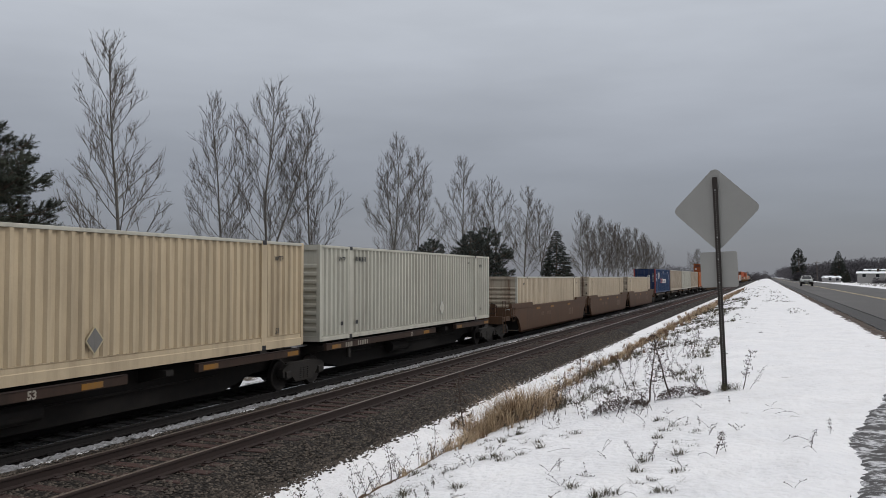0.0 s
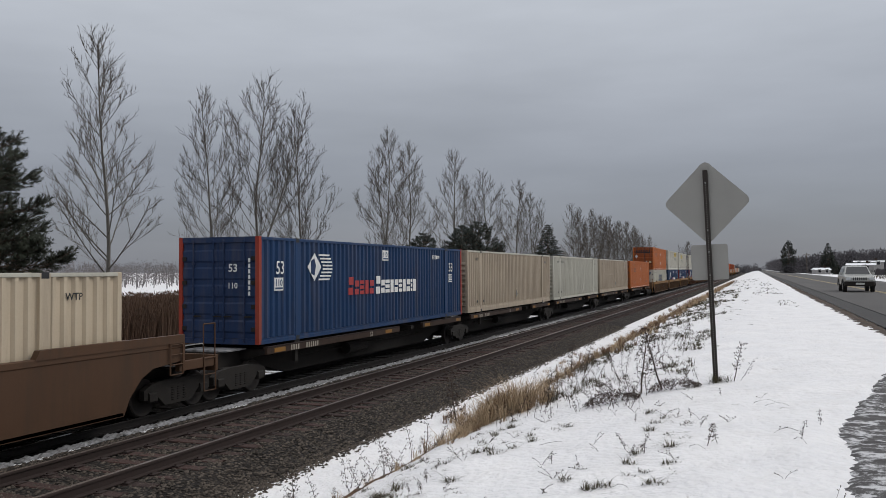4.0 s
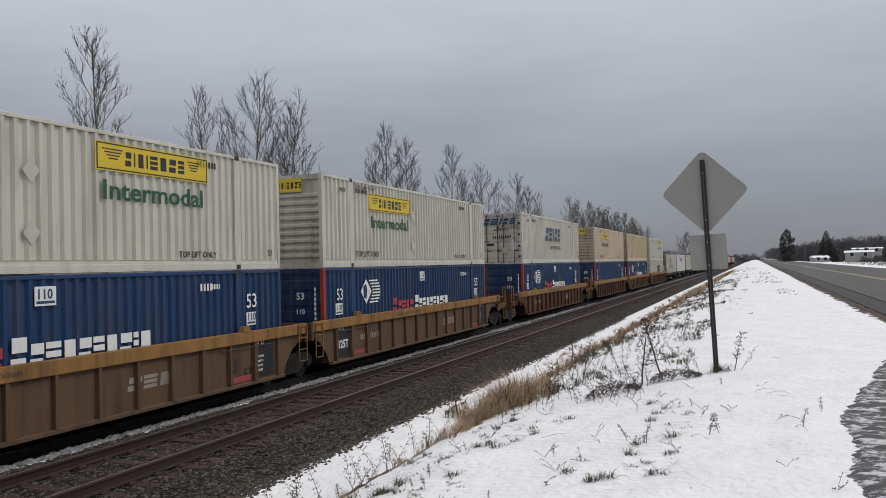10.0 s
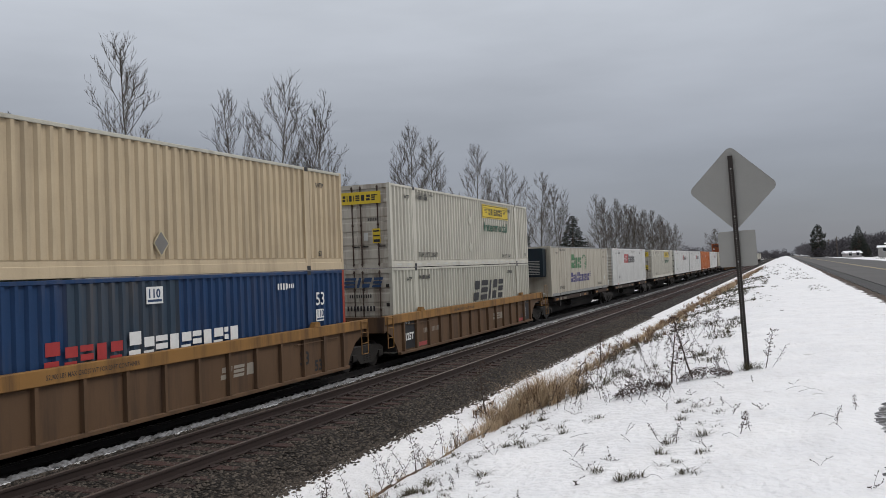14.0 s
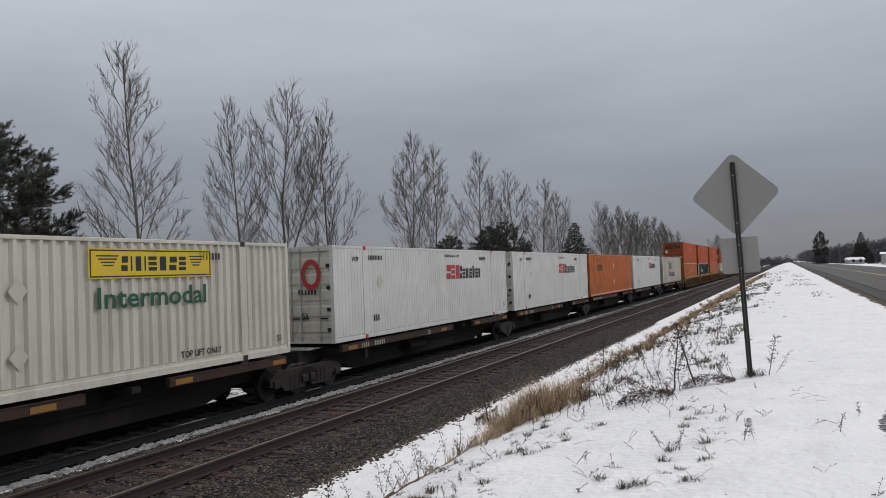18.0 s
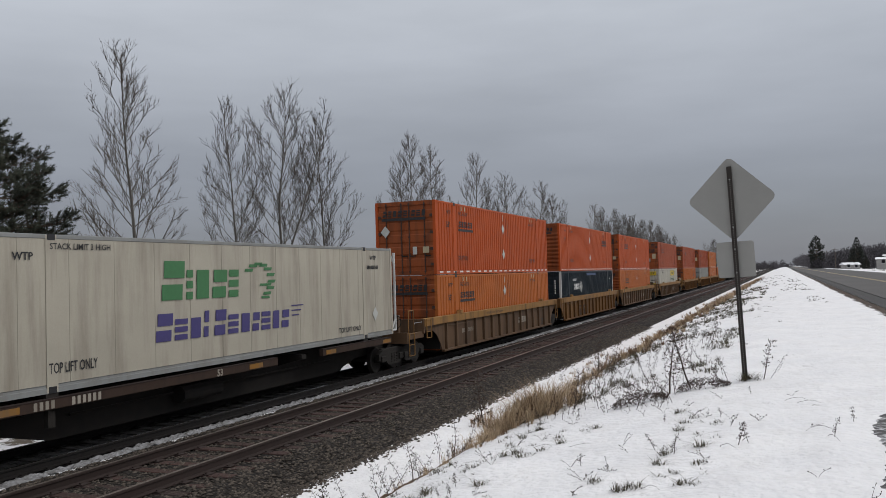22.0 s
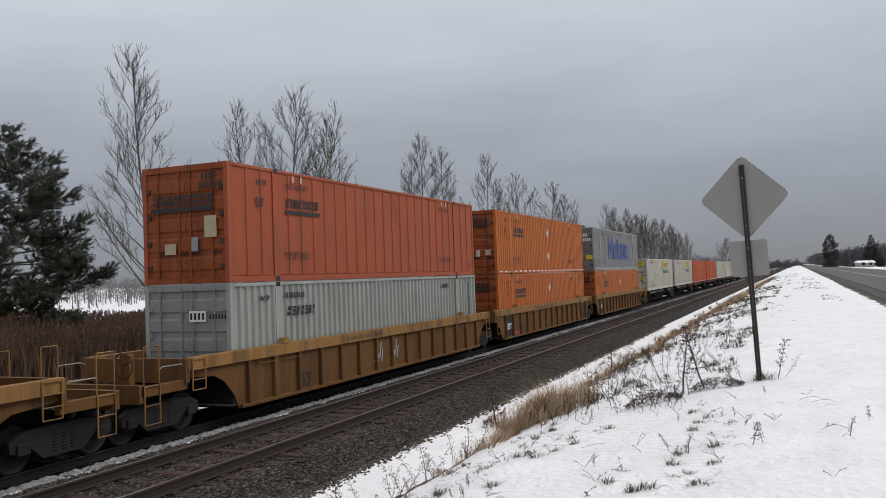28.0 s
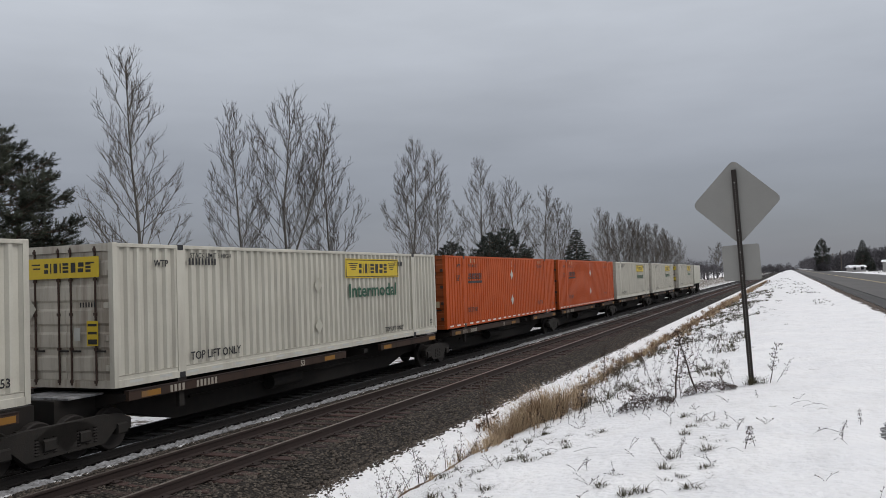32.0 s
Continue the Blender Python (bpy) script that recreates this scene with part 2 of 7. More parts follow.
M_BROWN = paint("brown_car_paint", (0.062, 0.038, 0.028), grime=(0.02, 0.015, 0.012), amount=0.6, rough=0.65)
M_MAROON = paint("maroon_car_paint", (0.115, 0.062, 0.036), grime=(0.055, 0.036, 0.024), amount=0.7, rough=0.6)
M_DARK = material("dark_underframe_steel", (0.018, 0.0165, 0.0155), 0.85, other=(0.030, 0.024, 0.020), scale=4, spec=0.2)
M_TRUCK = material("grimy_cast_steel", (0.014, 0.012, 0.0105), 0.85, other=(0.026, 0.020, 0.015), scale=6, bump=0.3)
M_WHEEL = material("wheel_steel", (0.022, 0.018, 0.016), 0.7, 0.3, scale=8)
M_BLACK = material("black_marking_paint", (0.018, 0.018, 0.02), 0.55, scale=10, bump=0.0)
M_RED = material("red_marking_paint", (0.34, 0.03, 0.03), 0.5, scale=10, bump=0.0)
M_REDPOST = paint("red_post_paint", (0.42, 0.06, 0.035))
M_SIGNYEL = material("yellow_marking_paint", (0.58, 0.42, 0.025), 0.5, scale=5, bump=0.0)
M_GREEN = material("green_marking_paint", (0.012, 0.075, 0.04), 0.5, scale=10, bump=0.0)
M_LIME = material("leaf_green_marking_paint", (0.05, 0.17, 0.065), 0.5, scale=10, bump=0.0)
M_PURPLE = material("violet_marking_paint", (0.055, 0.045, 0.16), 0.5, scale=10, bump=0.0)
M_LOGOBLUE = material("blue_marking_paint", (0.018, 0.05, 0.25), 0.5, scale=10, bump=0.0)
M_LOGONAVY = material("navy_marking_paint", (0.02, 0.05, 0.12), 0.5, scale=10, bump=0.0)
M_MARKWHITE = material("white_marking_paint", (0.70, 0.70, 0.68), 0.5, scale=10, bump=0.0)
M_PLACARD = material("faded_placard", (0.50, 0.51, 0.48), 0.5, other=(0.30, 0.30, 0.29), scale=4, bump=0.0)
M_PINK = material("faded_red_panel", (0.32, 0.06, 0.06), 0.6, scale=6, bump=0.0)
M_ROD = material("galvanised_lock_rod", (0.30, 0.30, 0.29), 0.5, 0.5, scale=12)
M_SNOWPACK = material("settled_snow", (0.83, 0.84, 0.86), 0.8, other=(0.72, 0.74, 0.78), scale=2.0, amount=0.5, fine=20, bump=0.35, bump_scale=9)
M_SNOWCRUMB = material("old_snow_crumb", (0.62, 0.62, 0.63), 0.8, other=(0.30, 0.29, 0.28), scale=5, bump=0.3, bump_scale=20)
M_SNOWDIRT = material("dirty_snow", (0.33, 0.33, 0.34), 0.8, other=(0.09, 0.085, 0.08), scale=6.5, amount=1.0, fine=18, bump=0.5, bump_scale=14)


def gravel(name, dark, light, size):
    """Crushed stone: every stone its own tone, with gaps between them."""
    m = material(name, dark, 0.9, bump=0.0, spec=0.25)
    n, l = m.node_tree.nodes, m.node_tree.links
    bsdf = n["Principled BSDF"]
    co = n.new("ShaderNodeTexCoord")
    cell = n.new("ShaderNodeTexVoronoi")
    cell.inputs["Scale"].default_value = 1.0 / size
    l.new(co.outputs["Object"], cell.inputs["Vector"])
    tone = n.new("ShaderNodeSeparateColor")
    l.new(cell.outputs["Color"], tone.inputs[0])
    mix = n.new("ShaderNodeMixRGB")
    mix.inputs["Color1"].default_value, mix.inputs["Color2"].default_value = (*dark, 1), (*light, 1)
    cube = n.new("ShaderNodeMath")
    cube.operation = "POWER"
    cube.inputs[1].default_value = 2.6
    l.new(tone.outputs[0], cube.inputs[0])
    l.new(cube.outputs[0], mix.inputs["Fac"])
    soil = n.new("ShaderNodeMapRange")             # darker tone in the joints between the stones
    soil.inputs["From Min"].default_value, soil.inputs["From Max"].default_value = 0.30, 0.62
    l.new(cell.outputs["Distance"], soil.inputs["Value"])
    joint = n.new("ShaderNodeMixRGB")
    joint.inputs["Color2"].default_value = (dark[0] * 0.5, dark[1] * 0.5, dark[2] * 0.5, 1)
    l.new(soil.outputs[0], joint.inputs["Fac"])
    l.new(mix.outputs[0], joint.inputs["Color1"])
    mix = joint
    patch = n.new("ShaderNodeTexNoise")
    patch.inputs["Scale"].default_value, patch.inputs["Detail"].default_value = 0.9, 4.0
    l.new(co.outputs["Object"], patch.inputs["Vector"])
    vary = n.new("ShaderNodeMapRange")
    vary.inputs["From Min"].default_value, vary.inputs["From Max"].default_value = 0.3, 0.7
    vary.inputs["To Min"].default_value, vary.inputs["To Max"].default_value = 0.65, 1.25
    l.new(patch.outputs["Fac"], vary.inputs["Value"])
    hv = n.new("ShaderNodeHueSaturation")
    l.new(mix.outputs[0], hv.inputs["Color"])
    l.new(vary.outputs[0], hv.inputs["Value"])
    l.new(hv.outputs[0], bsdf.inputs["Base Color"])
    bp = n.new("ShaderNodeBump")
    bp.invert = True
    bp.inputs["Strength"].default_value, bp.inputs["Distance"].default_value = 1.0, size * 0.9
    l.new(cell.outputs["Distance"], bp.inputs["Height"])
    l.new(bp.outputs[0], bsdf.inputs["Normal"])
    return m


M_BALLAST = gravel("dark_ballast", (0.019, 0.0145, 0.0115), (0.135, 0.112, 0.090), 0.058)
# ballast below the train: the train's shade is put into its colour
M_SHADEBED = gravel("shade_black_ballast", (0.012, 0.0105, 0.0095), (0.050, 0.044, 0.040), 0.055)
M_STONE = material("ballast_stone", (0.098, 0.080, 0.064), 0.9, other=(0.046, 0.037, 0.030), scale=9, bump=0.4)


def by_island(m, low, high):
    """Every joined piece takes a tone of its own."""
    n, l = m.node_tree.nodes, m.node_tree.links
    bsdf = n["Principled BSDF"]
    src = bsdf.inputs["Base Color"].links[0].from_socket
    geo, mr, hv = n.new("ShaderNodeNewGeometry"), n.new("ShaderNodeMapRange"), n.new("ShaderNodeHueSaturation")
    mr.inputs["To Min"].default_value, mr.inputs["To Max"].default_value = low, high
    l.new(geo.outputs["Random Per Island"], mr.inputs["Value"])
    l.new(mr.outputs[0], hv.inputs["Value"])
    l.new(src, hv.inputs["Color"])
    l.new(hv.outputs[0], bsdf.inputs["Base Color"])


by_island(M_STONE, 0.25, 1.35)
M_TIE = material("weathered_tie_wood", (0.050, 0.024, 0.019), 0.9, other=(0.022, 0.012, 0.010), scale=3, amount=0.9, fine=30, stretch=(0.6, 8, 8), bump=0.6, bump_scale=12, per_piece=0.3)
M_RAIL = material("rusty_rail_side", (0.030, 0.018, 0.015), 0.8, 0.1, other=(0.019, 0.013, 0.011), scale=4, bump=0.2)
M_RAILTOP = material("worn_rail_head", (0.46, 0.45, 0.44), 0.16, 1.0, other=(0.34, 0.33, 0.32), scale=5, bump=0.02)
# rail sides and ties blackened in colour for the shade under the train
M_RAILSHADE = material("shade_black_rail_side", (0.014, 0.011, 0.010), 0.7, 0.2, other=(0.008, 0.007, 0.007), scale=4, bump=0.2)
M_TIESHADE = material("shade_black_tie_wood", (0.016, 0.012, 0.010), 0.9, other=(0.008, 0.007, 0.0065), scale=3, stretch=(0.6, 8, 8), bump=0.6, bump_scale=12, per_piece=0.3)
M_ASPHALT = material("grey_asphalt", (0.090, 0.085, 0.081), 0.85, other=(0.060, 0.057, 0.055), scale=0.35, amount=0.8, fine=90, bump=0.3, bump_scale=120, stretch=(1, 0.25, 1))
M_PATCH = material("dark_asphalt_shoulder", (0.048, 0.046, 0.045), 0.85, other=(0.03, 0.029, 0.028), scale=0.6, amount=0.8, fine=90, bump=0.3, bump_scale=120, stretch=(1, 0.3, 1))
M_DIRT = material("brown_shoulder_dirt", (0.085, 0.058, 0.042), 0.95, other=(0.035, 0.027, 0.022), scale=3, amount=1.0, fine=25, bump=0.9, bump_scale=16)
M_LINEYEL = material("yellow_road_line", (0.44, 0.36, 0.20), 0.7, other=(0.3, 0.22, 0.1), scale=1.5, bump=0.1)
M_LINEWHITE = material("worn_white_road_line", (0.34, 0.34, 0.34), 0.7, other=(0.14, 0.14, 0.14), scale=1.5, bump=0.1)
M_BARK = material("grey_bark", (0.13, 0.12, 0.105), 0.9, other=(0.065, 0.06, 0.052), scale=3, bump=0.6, bump_scale=18)
M_TWIG = material("bare_twig", (0.085, 0.072, 0.060), 0.9, other=(0.06, 0.05, 0.042), scale=1, bump=0.0)
M_PINEBARK = material("pine_bark", (0.10, 0.07, 0.05), 0.9, other=(0.05, 0.036, 0.03), scale=3, bump=0.6, bump_scale=12)
M_NEEDLE = material("pine_needles", (0.046, 0.052, 0.032), 0.75, other=(0.022, 0.027, 0.018), scale=0.9, amount=1.0, bump=0.0)
M_SPRUCE = material("spruce_needles", (0.034, 0.042, 0.032), 0.75, other=(0.020, 0.026, 0.020), scale=0.9, amount=1.0, bump=0.0)
M_DRYGRASS = material("dry_straw_grass", (0.48, 0.365, 0.235), 0.85, other=(0.24, 0.165, 0.10), scale=2.0, amount=0.9, bump=0.0)
M_BRUSH = material("brown_dead_weeds", (0.15, 0.088, 0.056), 0.9, other=(0.075, 0.046, 0.032), scale=0.8, amount=1.0, bump=0.0)
M_DEADSTEM = material("dark_dead_stems", (0.055, 0.037, 0.028), 0.9, other=(0.028, 0.021, 0.017), scale=2, bump=0.0)
M_TUFT = material("olive_grass_tuft", (0.072, 0.062, 0.034), 0.85, other=(0.034, 0.029, 0.018), scale=3, bump=0.0)
M_REDGRASS = material("reddish_dry_grass", (0.20, 0.12, 0.07), 0.85, other=(0.11, 0.066, 0.04), scale=2.0, amount=0.9, bump=0.0)
M_LIP = material("bare_brown_earth", (0.13, 0.075, 0.042), 0.95, other=(0.05, 0.032, 0.022), scale=5, amount=1.0, fine=40, bump=0.8, bump_scale=30)
M_SIGNBACK = material("bare_aluminium_sign_back", (0.30, 0.295, 0.275), 0.6, 0.15, other=(0.25, 0.245, 0.23), scale=2.5, amount=0.6, bump=0.04)
M_POST = material("brown_steel_sign_post", (0.038, 0.031, 0.027), 0.6, 0.5, other=(0.035, 0.03, 0.027), scale=8)
M_HOLE = material("punched_hole_edge", (0.16, 0.15, 0.14), 0.6, 0.4, scale=8, bump=0.0)


# ---- the ground: one sheet with road verge, snow bank, ditch, track bed and fields ----
PROFILE = [(-1500, 1.0), (-420, -1.0), (-120, -2.0), (-60, -2.2), (-30, -2.3), (-22, -2.35), (-20.0, -2.40), (-18.6, -2.40), (-17.2, -2.38), (-15.5, -2.35), (-8.5, -2.1),
           (-7.6, -1.90), (-7.2, -1.80), (-6.3, -1.82), (-5.5, -1.76), (-4.8, -1.45), (-4.2, -1.02), (-3.9, -0.78), (-3.65, -0.62), (-2.7, -0.36), (-1.6, -0.17),
           (-0.6, -0.03), (0.6, 0.01), (1.8, 0.03), (2.45, 0.02), (2.8, -0.05), (3.4, -0.10), (13.4, -0.10), (14.0, -0.04), (14.6, 0.02), (16.5, -0.12), (20, -0.35),
           (60, -0.5), (200, -0.4), (600, 0.5), (1500, 3.0)]


def lie(x):
    """The ground's height at x, smoothed a little."""
    xs, zs = [p[0] for p in PROFILE], [p[1] for p in PROFILE]
    w = 0.25 if -8 < x < 3 else 0.0
    return float(np.mean([np.interp(x + d, xs, zs) for d in (-w, 0, w)]))


def ground_z(x, y):
    z = lie(x)
    if -7.2 < x < 2.5:
        near = min(1, (x + 7.2) / 0.8, (2.5 - x) / 0.4)
        crest = 0.06 * noise.noise(Vector((x * 0.35, y * 0.16, 3.0))) + 0.04 * noise.noise(Vector((x * 1.7, y * 1.1, 7.0))) + 0.018 * noise.noise(Vector((x * 5, y * 4, 1.0)))
        z += near * crest
    elif x < -18:
        z += 0.25 * noise.noise(Vector((x * 0.08, y * 0.08, 0.0)))
    return z


def lines(*spans):
    out = []
    for a, b, step in spans:
        out += list(np.arange(a, b - step * 0.5, step))
    return out + [spans[-1][1]]


def sheet(xs, ys, height):
    g = Geo()
    for y in ys:
        g.v += [(float(x), float(y), height(float(x), float(y))) for x in xs]
    n = len(xs)
    g.f = [(j * n + i, j * n + i + 1, (j + 1) * n + i + 1, (j + 1) * n + i) for j in range(len(ys) - 1) for i in range(n - 1)]
    return g


def snow_ground_material():
    """Snow over soil: bare soil and stubble show through in the fields."""
    m = material("snow_ground", (0.80, 0.79, 0.79), 0.75, other=(0.67, 0.67, 0.69), scale=1.1, amount=0.6, fine=14, bump=2.0, bump_scale=12, dirt=(0.40, 0.37, 0.34), dirt_amount=0.18, dirt_scale=3.2, dirt_stretch=(1, 0.6, 1))
    n, l = m.node_tree.nodes, m.node_tree.links
    bsdf = n["Principled BSDF"]
    src = bsdf.inputs["Base Color"].links[0].from_socket
    co = n.new("ShaderNodeTexCoord")
    a = n.new("ShaderNodeTexNoise")
    a.inputs["Scale"].default_value, a.inputs["Detail"].default_value, a.inputs["Roughness"].default_value = 1.6, 9.0, 0.72
    l.new(co.outputs["Object"], a.inputs["Vector"])
    sep = n.new("ShaderNodeSeparateXYZ")
    l.new(co.outputs["Object"], sep.inputs[0])
    field = n.new("ShaderNodeValToRGB")           # bare soil among the weeds beyond the line, snow further off and on the verge
    field.color_ramp.elements[0].color, field.color_ramp.elements[1].color = (0.60,) * 3 + (1,), (0.64,) * 3 + (1,)
    for pos, v in ((0.60, 0.60), (0.64, 0.40), (0.79, 0.42), (0.83, 0.52), (0.86, 0.64)):
        field.color_ramp.elements.new(pos).color = (v, v, v, 1)
    way = n.new("ShaderNodeMapRange")
    way.inputs["From Min"].default_value, way.inputs["From Max"].default_value = -100.0, 0.0
    l.new(sep.outputs["X"], way.inputs["Value"])
    l.new(way.outputs[0], field.inputs["Fac"])
    gap = n.new("ShaderNodeMath")
    gap.operation = "SUBTRACT"
    l.new(a.outputs["Fac"], gap.inputs[0])
    l.new(field.outputs[0], gap.inputs[1])
    mr = n.new("ShaderNodeMapRange")
    mr.inputs["From Max"].default_value = 0.06
    l.new(gap.outputs[0], mr.inputs["Value"])
    mix = n.new("ShaderNodeMixRGB")
    mix.inputs["Color2"].default_value = (0.10, 0.075, 0.05, 1)
    l.new(mr.outputs[0], mix.inputs["Fac"])
    l.new(src, mix.inputs["Color1"])
    l.new(mix.outputs[0], bsdf.inputs["Base Color"])
    return m


M_GROUND = snow_ground_material()
xs = lines((-1500, -300, 200), (-300, -60, 30), (-60, -20, 4), (-20, -8, 1), (-8, 3.2, 0.14), (3.2, 14, 1.2), (14, 20, 0.75), (20, 60, 10), (60, 300, 60), (300, 1500, 300))
ys = lines((-900, -100, 100), (-100, 0, 10), (0, 4, 0.8), (4, 16, 0.14), (16, 40, 0.3), (40, 80, 1.0), (80, 200, 5), (200, 600, 40), (600, 2400, 200))
setting("ground", sheet(xs, ys, ground_z), M_GROUND, "snow-covered ground with a bank falling to the tracks", smooth=True)

# the road, its shoulder and its lines
setting("road", Geo().box(3.9, 13.1, -400, 1500, -0.12, 0.0), M_ASPHALT, "grey worn two-lane asphalt road")
setting("road_shoulder", sheet([3.1, 3.5, 3.896], lines((-60, 0, 10), (0, 60, 1), (60, 900, 60)), lambda x, y: -0.03 + 0.006 * (x - 3.1)), M_PATCH, "dark asphalt shoulder beside the road")
setting("road_shoulder", Geo().box(13.104, 13.9, -60, 900, -0.1, -0.01), M_PATCH, "dark asphalt shoulder beside the road")
DIRT_X = [2.35, 2.5, 2.65, 2.8, 2.95, 3.1]


def dirt_z(x, y):
    return -0.03 + 0.05 * noise.noise(Vector((x * 4, y * 3, 5))) + 0.03 * noise.noise(Vector((x * 14, y * 11, 2))) - (0.09 if x < 2.4 else 0) - (0.03 if x > 3.05 else 0)


setting("road_verge", sheet(DIRT_X, lines((-60, 0, 1.0), (0, 70, 0.12), (70, 200, 2), (200, 900, 50)), dirt_z), M_DIRT, "brown soil and grit along the edge of the asphalt", smooth=True)
for x in (7.28, 7.52):
    setting("road_line", Geo().box(x, x + 0.11, -60, 900, 0.0, 0.004), M_LINEYEL, "yellow centre line on the road")
setting("road_line", Geo().box(12.8, 12.9, -60, 900, 0.0, 0.004), M_LINEWHITE, "worn white edge line on the road")

# the slushy wheel track that leaves the road beside the camera
SLUSH = [(0.9, 2.3, -12.0), (0.66, 2.3, 0.0), (0.56, 2.3, 3.0), (0.56, 2.4, 6.5), (0.70, 2.3, 8.6), (1.0, 2.1, 10.0), (1.5, 2.3, 12.2), (2.0, 2.7, 14.6), (2.5, 3.1, 17.0)]


def slush_edges(y):
    yy = [p[2] for p in SLUSH]
    return float(np.interp(y, yy, [p[0] for p in SLUSH])), float(np.interp(y, yy, [p[1] for p in SLUSH]))


g = Geo()
rows_y = list(np.arange(-12.0, 3.0, 0.25)) + list(np.arange(3.0, 17.0, 0.03))
for y in rows_y:
    a, b = slush_edges(y)
    a += 0.08 * noise.noise(Vector((y * 0.9, 0, 4))) + 0.04 * noise.noise(Vector((y * 4.7, 3, 4))) + 0.012 * noise.noise(Vector((y * 11.0, 6, 4)))
    b += 0.04 * noise.noise(Vector((y * 4.1, 1, 9)))
    for i in range(17):
        u = i / 16
        x = a + (b - a) * u
        rut = -0.025 * (math.exp(-((u - 0.35) / 0.10) ** 2) + math.exp(-((u - 0.75) / 0.10) ** 2))
        ridge = 0.012 * noise.noise(Vector((x * 3.0, y * 9.0, 9.0))) + 0.008 * noise.noise(Vector((x * 11.0, y * 23.0, 9.0)))
        g.v.append((x, y, ground_z(x, y) + 0.016 + rut * 0.4 + max(ridge, -0.006) - (0.03 if i in (0, 16) else 0)))
g.f = [(j * 17 + i, j * 17 + i + 1, (j + 1) * 17 + i + 1, (j + 1) * 17 + i) for j in range(len(rows_y) - 1) for i in range(16)]
M_SLUSH = material("wet_asphalt", (0.045, 0.042, 0.041), 0.75, other=(0.075, 0.072, 0.072), scale=3, amount=1.0, fine=40, bump=0.4, bump_scale=60)


def slush_over(m):
    """White slush in torn bands across, with open wheel tracks along."""
    n, l = m.node_tree.nodes, m.node_tree.links
    bsdf = n["Principled BSDF"]
    src = bsdf.inputs["Base Color"].links[0].from_socket
    co, mp = n.new("ShaderNodeTexCoord"), n.new("ShaderNodeMapping")
    mp.inputs["Scale"].default_value = (2.2, 3.0, 1)
    l.new(co.outputs["Object"], mp.inputs["Vector"])
    a = n.new("ShaderNodeTexNoise")
    a.inputs["Scale"].default_value, a.inputs["Detail"].default_value, a.inputs["Roughness"].default_value = 1.9, 12.0, 0.72
    l.new(mp.outputs[0], a.inputs["Vector"])
    mr = n.new("ShaderNodeMapRange")
    mr.inputs["From Min"].default_value, mr.inputs["From Max"].default_value = 0.50, 0.57
    l.new(a.outputs["Fac"], mr.inputs["Value"])
    mix = n.new("ShaderNodeMixRGB")
    mix.inputs["Color2"].default_value = (0.52, 0.52, 0.53, 1)
    l.new(mr.outputs[0], mix.inputs["Fac"])
    l.new(src, mix.inputs["Color1"])
    l.new(mix.outputs[0], bsdf.inputs["Base Color"])
    return m


slush_over(M_SLUSH)
setting("driveway", g, M_SLUSH, "slush and wet asphalt with tyre tracks in the snow", smooth=True)

# ---- track beds, ties and rails ----
FAR, BACK = 1400, -760


def bed(profile):
    g = Geo()
    yy = lines((BACK, -20, 60), (-20, 6, 2), (6, 60, 0.25), (60, 140, 2), (140, FAR, 60))
    for y in yy:
        for k, (x, z) in enumerate(profile):
            rough = 0.035 * noise.noise(Vector((x * 5, y * 5, 0))) + 0.02 * noise.noise(Vector((x * 13, y * 13, 3)))
            shift = 0.14 * noise.noise(Vector((y * 0.9, x * 0.2, 11))) + 0.10 * noise.noise(Vector((y * 3.1, x, 2))) if k in (0, len(profile) - 1) and profile[k][0] != -11.9 else 0
            g.v.append((x + shift, y, z + (rough if 0 < k < len(profile) - 1 or x == -11.9 else 0)))
    n = len(profile)
    g.f = [(j * n + i, (j + 1) * n + i, (j + 1) * n + i + 1, j * n + i + 1) for j in range(len(yy) - 1) for i in range(n - 1)]
    return g


bed_profile = [(-7.15, -1.93), (-7.4, -1.80), (-7.8, -1.72), (-8.05, -1.64), (-8.3, -1.615), (-8.8, -1.62), (-9.3, -1.615), (-9.8, -1.615), (-10.3, -1.62), (-10.85, -1.62),
               (-11.1, -1.66), (-11.5, -1.74), (-11.9, -1.80), (-12.3, -1.90), (-12.8, -1.925), (-13.3, -1.92), (-14.0, -1.92), (-14.6, -1.925), (-15.0, -1.92), (-15.4, -1.98), (-15.9, -2.12), (-16.4, -2.30), (-16.9, -2.5)]
setting("track_bed", bed(bed_profile[:13]), M_BALLAST, "dark crushed-stone ballast under the empty track", smooth=False)
# this half of the bed carries the train's shade as painted black
setting("track_bed", bed(bed_profile[12:]), M_SHADEBED, "ballast under the train, blackened to stand for its shade", smooth=False)

random.seed(11)
TIE_STEP = 0.56
tie_shapes = []
for _ in range(4):
    b = Geo()
    w, e = 0.115, random.uniform(-0.01, 0.01)
    b.soft_box(-w, w, -1.3 + e, 1.3 + e, -0.17, 0.0, 0.012)
    b.v = [(p[1], p[0], p[2]) for p in b.v]
    b.f = [tuple(reversed(q)) for q in b.f]
    tie_shapes.append(b)


